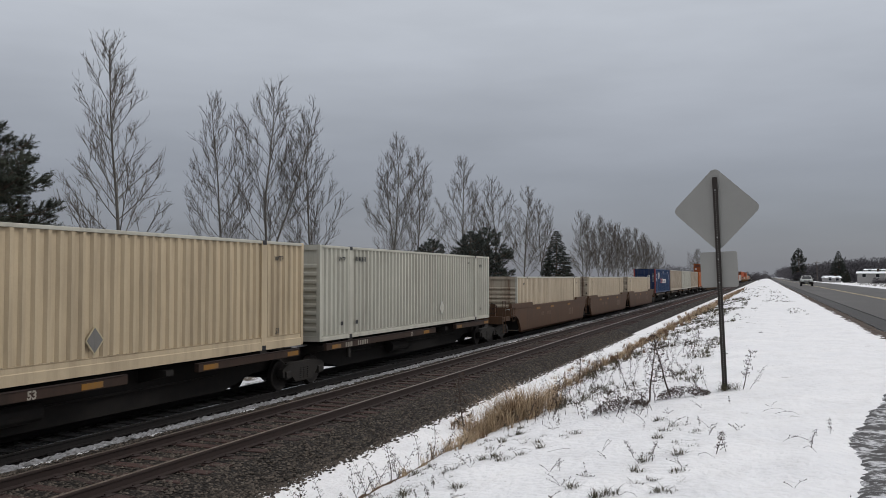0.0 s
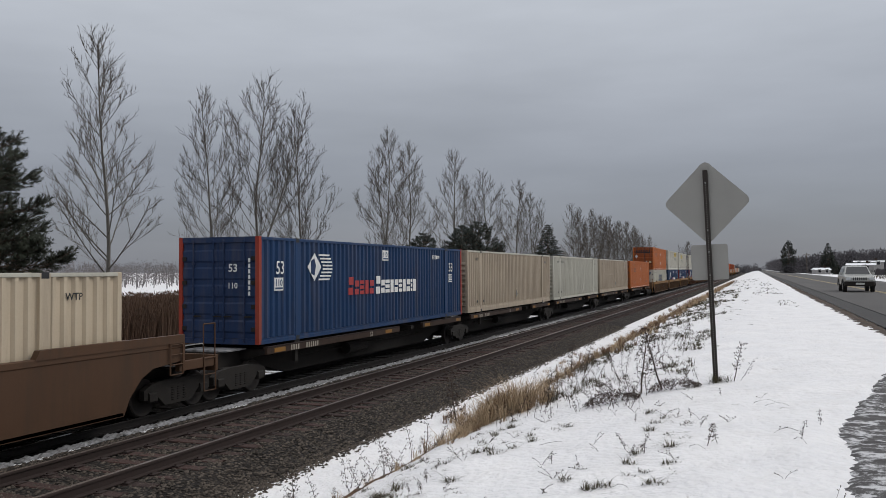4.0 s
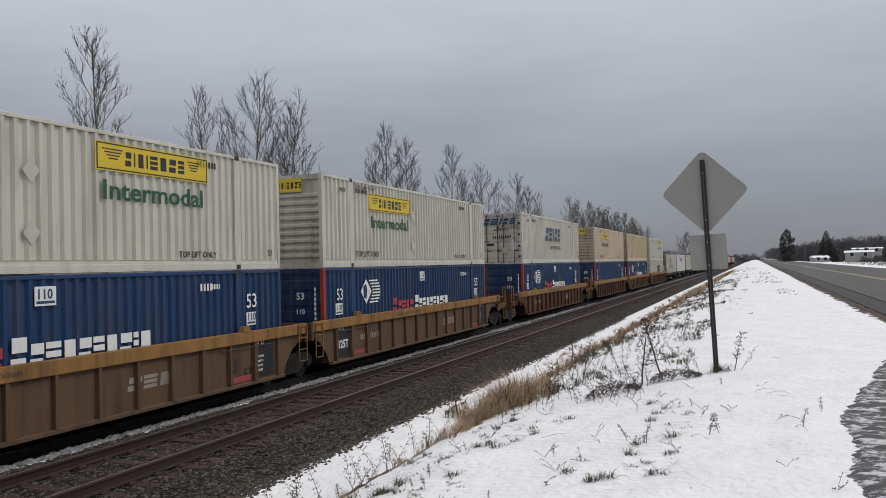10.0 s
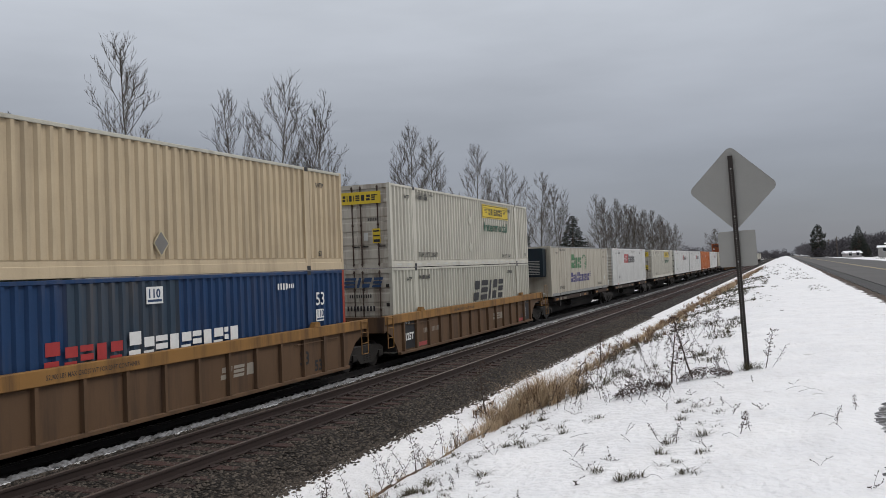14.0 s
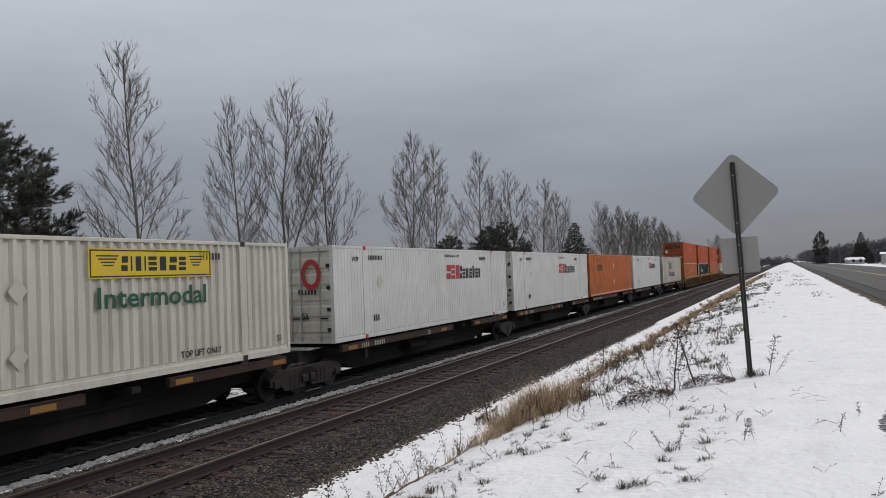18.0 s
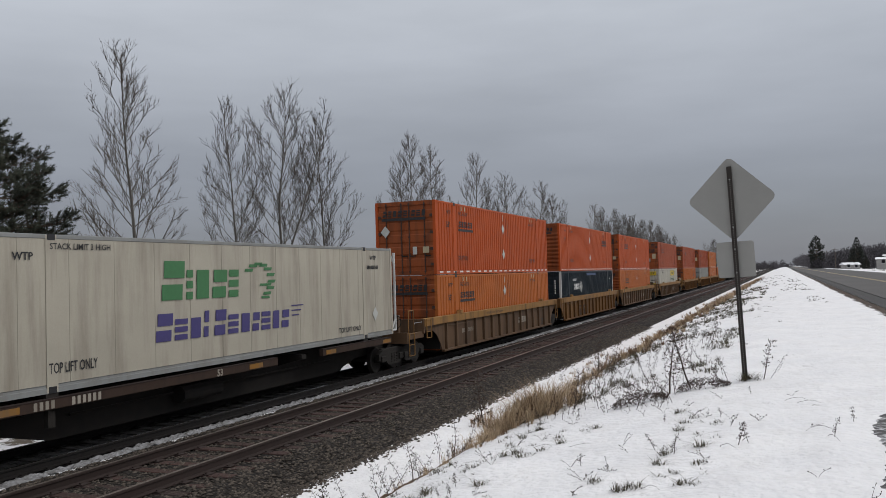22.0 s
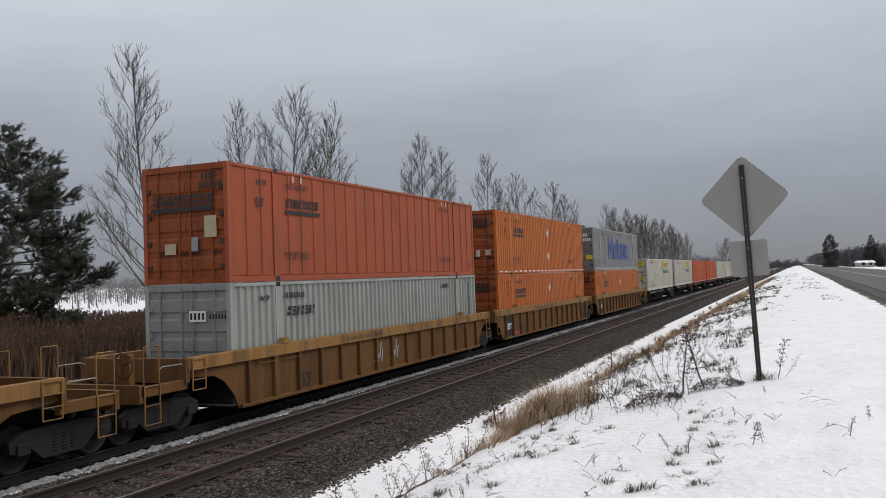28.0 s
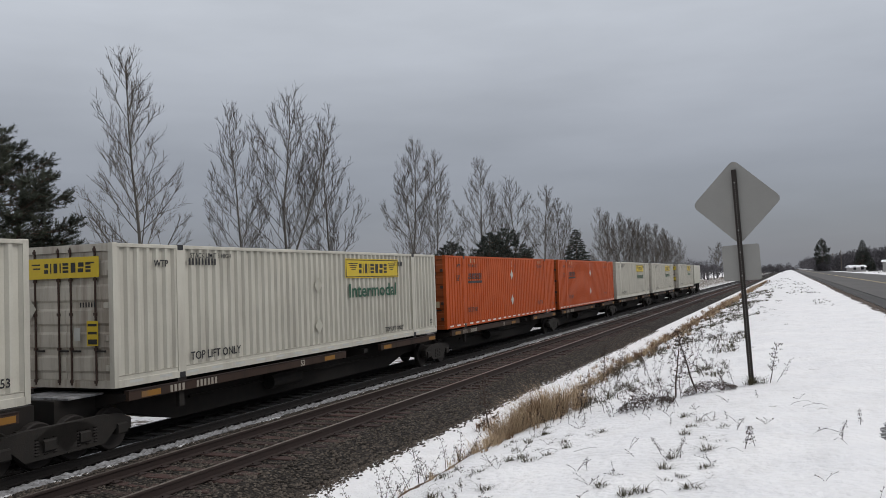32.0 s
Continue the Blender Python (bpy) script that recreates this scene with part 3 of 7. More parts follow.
def track(x, z, name, label, shine, steel, wood):
    """Rails, ties and tie plates of one track."""
    top = thing(name, label, "track", at=(x, 0, z))
    tagged(top, kind="structure")
    for side in (-1, 1):
        c = side * 0.7525
        prof = [(-0.07, -0.175), (0.07, -0.175), (0.07, -0.16), (0.012, -0.14), (0.012, -0.045), (0.037, -0.035), (0.037, -0.006), (0.03, 0.0),
                (-0.03, 0.0), (-0.037, -0.006), (-0.037, -0.035), (-0.012, -0.045), (-0.012, -0.14), (-0.07, -0.16)]
        g = Geo().prism([(c + px, BACK, pz) for px, pz in prof], (0, FAR - BACK, 0))
        rail = part("rail", g, steel, top)
        part("rail_head", Geo().box(c - 0.03, c + 0.03, BACK, FAR, 0.001, 0.005), shine, rail, "worn bright top of the rail")
    meshes = [t.mesh("tie", wood) for t in tie_shapes]
    rest, plates = Geo(), Geo()
    ty, count = 2.0, 0
    while ty < 260:
        if ty < 100:
            ob = new("tie", meshes[count % 4])
            ob.parent = top
            ob.location = (random.uniform(-0.05, 0.05), ty, -0.178 + random.uniform(-0.012, 0.008))
            ob.rotation_euler = (0, 0, random.uniform(-0.015, 0.015))
            for side in (-1, 1):
                c = side * 0.7525
                plates.box(c - 0.18, c + 0.18, ty - 0.09, ty + 0.09, -0.178, -0.162)
                for dx in (-0.1, 0.1):
                    plates.box(c + dx - 0.012, c + dx + 0.012, ty - 0.06, ty - 0.036, -0.162, -0.14)
        else:
            rest.add(tie_shapes[count % 4], (0, ty, -0.178))
        count += 1
        ty += TIE_STEP
    tagged(part("ties", rest, wood, top, "distant wooden ties"), kind="stuff")
    tagged(part("tie_plates", plates, steel, top, "rusty tie plates and spikes"), kind="stuff")
    return top


M_RAILDULL = material("dull_rail_head", (0.24, 0.20, 0.18), 0.35, 0.8, other=(0.13, 0.10, 0.085), scale=5, bump=0.05)
track(XN, ZN, "track_near", "empty railway track with rusty rails on dark ties", M_RAILDULL, M_RAIL, M_TIE)
track(XC, ZR, "track_far", "railway track in use with bright rail heads", M_RAILTOP, M_RAILSHADE, M_TIESHADE)

# loose stones on the shoulder and between the tracks
g = Geo()
random.seed(5)
for k in range(26000):
    y = 6.5 + 42 * random.random() ** 1.9
    x = random.choice((random.uniform(-8.35, -7.1), random.uniform(-8.3, -7.15), random.gauss(-7.2, 0.13), random.uniform(-12.2, -10.9), random.uniform(-10.8, -8.3), random.uniform(-10.8, -8.3)))
    px, pz = [p[0] for p in bed_profile[::-1]], [p[1] for p in bed_profile[::-1]]
    z = max(float(np.interp(x, px, pz)), ground_z(x, y))
    r = random.uniform(0.018, 0.045)
    n = len(g.v)
    a = random.uniform(0, 6.28)
    for k in range(4):
        g.v.append((x + r * math.cos(a + k * 1.57), y + r * random.uniform(0.7, 1.2) * math.sin(a + k * 1.57), z + r * 0.15))
    g.v += [(x + r * 0.3, y, z + r * 0.8), (x - r * 0.2, y + r * 0.2, z - r * 0.5)]
    for k in range(4):
        g.f += [(n + k, n + (k + 1) % 4, n + 4), (n + (k + 1) % 4, n + k, n + 5)]
tagged(new("ballast_stones", g.mesh("ballast_stones", M_STONE)), "loose dark ballast stones beside the rails", "stones", kind="stuff")

# old snow beside the train's track: a broken row of dirty pieces, with whiter crumbs on its near side
def snow_bits(n, x0, off, small, big, lift, seed, gap):
    rnd, g = random.Random(seed), Geo()
    for _ in range(n):
        y = 5 + (55 * rnd.random() ** 1.5 if rnd.random() < 0.8 else 55 + 160 * rnd.random())
        if noise.noise(Vector((y * 1.3, 2, seed))) < gap:
            continue
        x = x0 + rnd.gauss(0, off) + 0.08 * noise.noise(Vector((y * 0.9, 4, 1)))
        z = float(np.interp(x, px, pz)) + 0.012 + rnd.uniform(0, lift)
        r = rnd.uniform(small, big) * (1 if y < 40 else 1.6)
        n0 = len(g.v)
        a0 = rnd.uniform(-0.4, 0.4)
        for a in range(7):
            c, e = r * rnd.uniform(0.45, 1) * math.cos(a * 0.8976), 2.4 * r * rnd.uniform(0.55, 1) * math.sin(a * 0.8976)
            g.v.append((x + c * math.cos(a0) - e * math.sin(a0), y + e * math.cos(a0) + c * math.sin(a0), z - 0.02 + rnd.uniform(-0.008, 0.008)))
        g.v.append((x + rnd.uniform(-0.3, 0.3) * r, y, z + r * rnd.uniform(0.2, 0.5)))
        g.f += [(n0 + a, n0 + (a + 1) % 7, n0 + 7) for a in range(7)]
    return g


g = snow_bits(5200, -12.44, 0.075, 0.03, 0.10, 0.045, 3, -0.55)
tagged(new("snow_ridge", g.mesh("snow_ridge", M_SNOWDIRT)), "broken ridge of dirty snow between the tracks", "snow", kind="stuff")
g = snow_bits(2000, -12.04, 0.09, 0.015, 0.06, 0.0, 5, 0.05)
tagged(new("snow_crumbs", g.mesh("snow_crumbs", M_SNOWCRUMB)), "small patches of old snow on the ballast", "snow", kind="stuff")


# ---- lettering ----
_text_cache = {}


def text_geo(words, size, bold=0.0):
    """Flat letters in the xy plane, starting at 0, 0."""
    key = (words, size, bold)
    if key not in _text_cache:
        cu = bpy.data.curves.new("letters", "FONT")
        cu.body, cu.size, cu.offset, cu.resolution_u = words, size, bold, 2
        tmp = bpy.data.objects.new("letters", cu)
        scene.collection.objects.link(tmp)
        bpy.context.view_layer.update()
        me = bpy.data.meshes.new_from_object(tmp.evaluated_get(bpy.context.evaluated_depsgraph_get()))
        g = Geo()
        g.v = [tuple(v.co) for v in me.vertices]
        g.f = [tuple(q.vertices) for q in me.polygons]
        bpy.data.objects.remove(tmp)
        bpy.data.curves.remove(cu)
        bpy.data.meshes.remove(me)
        _text_cache[key] = g
    return _text_cache[key]


def prime_text():
    """Cut the letters while the scene is still small."""
    for words, size, bold in (("TOP LIFT ONLY", 0.26, 0.004), ("WTP", 0.2, 0.004), ("53", 0.3, 0.006), ("53'", 0.26, 0.004), ("53ft", 0.34, 0.006), ("Intermodal", 0.62 * 1.33, 0.012), ("Intermodal", 0.62 * 1.2, 0.012),
                              ("TOP LIFT ONLY", 1.0, 0.012), ("TOP LIFT ONLY", 1.0, 0.01), ("STACK 3 HIGH ONLY", 1.0, 0.01), ("Intermodal", 1.0, 0.018), ("INTERMODAL", 1.0, 0.0), ("INTERMODAL", 0.22, 0.0), ("53ft", 1.0, 0.006), ("53", 1.0, 0.01), ("110", 0.26, 0.008),
                              ("52,900 LBS MAX GROSS WT FOR 20 FT CONTAINER", 1.0, 0.004), ("40/20", 1.0, 0.004), ("C", 0.3, 0.006), ("STACK LIMIT 3 HIGH", 0.16, 0.002), ("WARNING HIGH CUBE", 0.15, 0.002), ("53", 0.34, 0.01), ("125T", 0.34, 0.012), ("48  53", 0.15, 0.002), ("110", 0.22, 0.004),
                              ("XIC", 0.26, 0.004), ("53", 0.22, 0.004), ("40/20", 0.2, 0.004), ("STACK 3 HIGH ONLY", 0.14, 0.002), ("TOP LIFT ONLY", 0.2, 0.004), ("53", 0.5, 0.012)):
        text_geo(words, size, bold)


prime_text()


def on_side(g, y, z, x):
    """Turns a flat drawing onto the side wall that faces the road."""
    out = Geo()
    out.v = [(x, y + p[0], z + p[1]) for p in g.v]
    out.f = list(g.f)
    return out


def on_end(g, x, z, y):
    """Turns a flat drawing onto the leading end."""
    out = Geo()
    out.v = [(x + p[0], y, z + p[1]) for p in g.v]
    out.f = list(g.f)
    return out


def rect(x, y, w, h, slant=0.0):
    return Geo().face((x, y, 0), (x + w, y, 0), (x + w + slant * h, y + h, 0), (x + slant * h, y + h, 0))


def blocks(widths, h, gap, slant=0.0, tall=()):
    """A row of plain filled blocks, some solid, some split across."""
    g, x = Geo(), 0.0
    for k, w in enumerate(widths):
        t = h * (1.3 if k in tall else 1.0)
        bar = (lambda a, b, wide, high: g.add(rect(x + a + slant * b, b, wide, high, slant)))
        if w < 0.3 * h or k % 3 == 2:
            bar(0.1 * w, 0, 0.8 * w, t)
        elif k % 3 == 0:
            bar(0, 0, 0.92 * w, 0.40 * t)
            bar(0.08 * w, 0.56 * t, 0.92 * w, 0.44 * t)
        else:
            for j in range(3):
                bar(0, 0.37 * j * t, w, 0.26 * t)
        x += w + gap
    return g


def bars(n, h, gap=0.34, w=0.4):
    g = Geo()
    for k in range(n):
        g.add(rect(k * h * (w + gap), 0, h * w, h))
    return g


def bars_down(n, h):
    g = Geo()
    for k in range(n):
        g.add(rect(0, -k * h * 1.35, h * 0.6, h))
    return g


def diamond(r):
    return Geo().face((0, -r * 1.2, 0), (r, 0, 0), (0, r * 1.2, 0), (-r, 0, 0))


# ---- the containers ----
def ridged(x_out, y0, y1, z0, z1, side, pitch=0.278, depth=0.062, flat=0.27, slope=0.17):
    """A corrugated wall: vertical ridges pressed into a sheet."""
    n = max(1, round((y1 - y0) / pitch))
    p = (y1 - y0) / n
    line = []
    for k in range(n):
        y = y0 + k * p
        line += [(0, y), (0, y + flat * p), (depth, y + (flat + slope) * p), (depth, y + (1 - slope) * p)]
    line.append((0, y1))
    g = Geo()
    for d, y in line:
        g.v += [(side * (x_out - d), y, z0), (side * (x_out - d), y, z1)]
    order = (lambda i: (2 * i, 2 * i + 2, 2 * i + 3, 2 * i + 1)) if side > 0 else (lambda i: (2 * i, 2 * i + 1, 2 * i + 3, 2 * i + 2))
    g.f = [order(i) for i in range(len(line) - 1)]
    return g


def door_leaf(x0, x1, z0, z1):
    """A door leaf: one sheet with raised pressed bands."""
    line, n = [(0.0, z0)], 5
    h = (z1 - z0 - 0.2) / n
    for k in range(n):
        za = z0 + 0.1 + k * h
        line += [(0.0, za + 0.04), (-0.024, za + 0.09), (-0.024, za + h - 0.13), (0.0, za + h - 0.08)]
    line += [(0.0, z1), (0.05, z1), (0.05, z0)]
    return Geo().prism([(x0, y, z) for y, z in line], (x1 - x0, 0, 0))


def container(spec):
    """A 53-foot box with rails, posts, corner castings, roof and end, in the colours of its owner."""
    body, wall, end = spec["body"], spec["wall"], spec["end"]
    endmat = spec.get("endmat", body)
    cast = spec.get("cast", M_BLACK)
    postmat = spec.get("post", body)
    top = thing("container", spec["label"], "container", "containers on the train")
    p40 = 1.98
    za, zb = spec.get("sill", 0.16), HGT - 0.09
    for side in (1, -1):
        if wall == "corr":
            g = ridged(HW - 0.012, 0.12, LEN - 0.12, za, zb, side)
        elif wall == "groove":
            g = ridged(HW - 0.010, 0.12, LEN - 0.12, za, zb, side, depth=0.036, flat=0.66, slope=0.10)
        elif wall == "fine":
            g = ridged(HW - 0.008, 0.12, LEN - 0.12, za, zb, side, pitch=0.2, depth=0.010, flat=0.62, slope=0.09)
        elif wall == "posts":
            g = ridged(HW - 0.006, 0.12, LEN - 0.12, za, zb, side, pitch=0.61, depth=0.028, flat=0.10, slope=0.03)
        else:
            g = ridged(HW - 0.006, 0.12, LEN - 0.12, za, zb, side, pitch=1.14, depth=0.007, flat=0.022, slope=0.002)
        part("side_wall", g, body, top)
        step = [(HW - 0.06, 0.0), (HW, 0.0), (HW, 0.60 * za), (HW - 0.018, 0.64 * za), (HW - 0.018, 0.92 * za), (HW - 0.004, za), (HW - 0.06, za)]
        part("bottom_rail", Geo().prism([(side * x, 0.1, z) for x, z in (step if side < 0 else reversed(step))], (0, LEN - 0.2, 0)), spec.get("rail", body), top)
        part("top_rail", Geo().soft_box(side * HW - 0.06 if side > 0 else -HW, HW if side > 0 else -HW + 0.06, 0.1, LEN - 0.1, zb, HGT - 0.01, 0.008), spec.get("toprail", body), top)
        for y in (p40, LEN - p40):
            xa, xb = (HW - 0.06, HW + 0.002) if side > 0 else (-HW - 0.002, -HW + 0.06)
            part("lifting_post", Geo().soft_box(xa, xb, y - 0.125, y + 0.125, 0.002, HGT - 0.012, 0.01), body, top)
            for z in (0.0, HGT - 0.118):
                part("corner_casting", Geo().box(xa - 0.05 if side > 0 else xa - 0.004, xb + 0.004 if side > 0 else xb + 0.05, y - 0.09, y + 0.09, z, z + 0.118), cast, top)
        for y0, y1 in ((0.0, 0.12), (LEN - 0.12, LEN)):
            xa, xb = (HW - 0.12, HW) if side > 0 else (-HW, -HW + 0.12)
            part("corner_post", Geo().soft_box(xa, xb, y0, y1, 0.0, HGT - 0.002, 0.012), postmat if side > 0 or spec.get("both") else body, top)
    g = Geo()
    n = 40
    for k in range(n):
        ya, yb = 0.1 + k * (LEN - 0.2) / n, 0.1 + (k + 1) * (LEN - 0.2) / n
        ym = ya + 0.6 * (yb - ya)
        g.box(-HW + 0.05, HW - 0.05, ya, ym, HGT - 0.05, HGT - 0.012)
        g.box(-HW + 0.05, HW - 0.05, ym, yb, HGT - 0.05, HGT - 0.026)
    part("roof", g, spec.get("roofmat", body), top, "roof with a dusting of snow" if spec.get("roofmat") else "")
    part("floor", Geo().box(-HW + 0.06, HW - 0.06, 0.12, LEN - 0.12, 0.03, 0.14), M_DARK, top)
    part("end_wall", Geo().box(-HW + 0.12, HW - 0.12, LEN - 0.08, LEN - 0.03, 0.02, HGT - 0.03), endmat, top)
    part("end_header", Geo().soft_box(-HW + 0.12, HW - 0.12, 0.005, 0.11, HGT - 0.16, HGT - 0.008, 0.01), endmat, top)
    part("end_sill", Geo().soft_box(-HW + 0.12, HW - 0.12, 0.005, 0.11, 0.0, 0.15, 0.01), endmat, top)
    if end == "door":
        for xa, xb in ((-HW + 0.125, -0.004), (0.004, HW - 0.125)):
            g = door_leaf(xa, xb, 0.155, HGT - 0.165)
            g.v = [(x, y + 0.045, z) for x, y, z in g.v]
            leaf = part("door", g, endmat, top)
            w = xb - xa
            for u in (0.30, 0.86) if xa < -0.1 else (0.14, 0.70):
                x = xa + u * w
                line = [(0.05, 0.022)]
                for z in (0.10, 0.75, 1.45, 2.15, HGT - 0.16):
                    line += [(z, 0.022), (z + 0.002, 0.042), (z + 0.06, 0.042), (z + 0.062, 0.022)]
                line.append((HGT - 0.06, 0.022))
                part("lock_rod", Geo().pipe([(x, 0.006, z) for z, r in line], [r for z, r in line], 6), spec.get("rod", M_BROWNROD), leaf)
                part("door_handle", Geo().soft_box(x + 0.02, x + 0.26, -0.014, 0.006, 0.72, 0.76, 0.006), M_TRUCK, leaf)
            xh = xa + 0.0 if xa < -0.1 else xb - 0.12
            for z in (0.35, 0.95, 1.6, 2.25):
                part("hinge", Geo().soft_box(xh, xh + 0.12, -0.012, 0.03, z, z + 0.11, 0.01), spec.get("hinge", M_TRUCK), leaf)
    elif end == "ribs":
        line = [(0.07, 0.15)]
        for k in range(9):
            z = 0.28 + k * 0.235
            line += [(0.072, z), (0.015, z + 0.05), (0.015, z + 0.12), (0.072, z + 0.17)]
        line += [(0.07, HGT - 0.16), (0.1, HGT - 0.16), (0.1, 0.15)]
        g = Geo().prism([(-HW + 0.12, y, z) for y, z in line], (2 * HW - 0.24, 0, 0))
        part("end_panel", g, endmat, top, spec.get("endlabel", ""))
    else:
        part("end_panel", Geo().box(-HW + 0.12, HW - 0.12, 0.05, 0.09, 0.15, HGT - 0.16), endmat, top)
    spec["marks"](top, spec)
    return top


M_BLUETAPE = material("blue_tape", (0.012, 0.05, 0.17), 0.5, other=(0.015, 0.035, 0.07), scale=3, amount=1.0, bump=0.0)
M_RUSTMARK = material("faded_dark_marking_paint", (0.12, 0.035, 0.02), 0.6, scale=6, bump=0.0)
M_OCHREMARK = material("ochre_marking_paint", (0.36, 0.27, 0.07), 0.5, scale=5, bump=0.0)
M_LABEL = material("pale_weathered_label", (0.45, 0.38, 0.24), 0.6, other=(0.30, 0.25, 0.17), scale=6, bump=0.0)
SX = HW + 0.004          # paint stands just proud of the wall
EY = -0.003


def side_text(top, words, size, y, z, mat, bold=0.004, name="lettering"):
    part(name, on_side(text_geo(words, size, bold), y, z, SX), mat, top)


def wide_text(top, words, y, z, wide, high, mat, bold=0.004, name="lettering"):
    """Letters set to a given width and cap height."""
    src = text_geo(words, 1.0, bold)
    x0, x1 = min(p[0] for p in src.v), max(p[0] for p in src.v)
    g = Geo()
    g.v = [((p[0] - x0) * wide / (x1 - x0), p[1] * high / 0.73, 0) for p in src.v]
    g.f = list(src.f)
    return part(name, on_side(g, y, z, SX), mat, top)


def common(top, mat=M_BLACK, lift=True, placards=((8.7, 2.05),), low="TOP LIFT ONLY"):
    side_text(top, "WTP", 0.2, 1.15, 2.42, mat)
    part("painted_number", on_side(bars(9, 0.15), 2.25, 2.46, SX), mat, top)
    part("painted_number", on_side(bars(7, 0.15), LEN - 3.6, 2.46, SX), mat, top)
    if lift:
        side_text(top, low, 0.26, 2.25, 0.34, mat)
        side_text(top, "TOP LIFT ONLY", 0.2, LEN - 4.3, 0.30, mat)
    for y, z in placards:
        part("placard", on_side(diamond(0.17), y, z, SX), M_PLACARD, top, "faded diamond placard")
    side_text(top, "53", 0.22, LEN - 0.62, 0.35, mat)


def marks_plain(top, spec):
    side_text(top, "WTP", 0.2, 1.15, 2.42, M_BLACK)
    pale = spec["body"] is M_GREYWHITE
    if pale:
        part("painted_number", on_side(bars(7, 0.15), 2.3, 2.44, SX), M_BLACK, top)
        part("painted_number", on_side(bars(5, 0.08), LEN - 3.0, 2.5, SX), M_BLACK, top)
    side_text(top, "WTP", 0.2, LEN - 1.5, 2.36, M_BLACK)
    side_text(top, "53", 0.2, LEN - 1.45, 0.40, M_BLACK)
    y = LEN - 6.2 if pale else LEN - 7.9
    part("placard_frame", on_side(diamond(0.25), y, 0.68, SX), M_LABEL if not pale else M_PLACARD, top, "rusty rim of a diamond placard")
    part("placard", on_side(diamond(0.21), y, 0.68, SX + 0.003), M_GREYWHITE if pale else M_GREYEND, top, "faded diamond placard")
    for y in (1.3, 2.3):
        part("notice", on_side(rect(0, 0, 0.16, 0.12), y, 0.42, SX), M_BLACK, top)


def wordmark(top, y, z, h, widths, gap, slant, mat, x=SX, name="logo"):
    part(name, on_side(blocks(widths, h, gap, slant), y, z, x), mat, top, "company mark drawn as plain blocks")


NINE = [0.13, 0.13, 0.14, 0.15, 0.13, 0.06, 0.14, 0.13, 0.14]


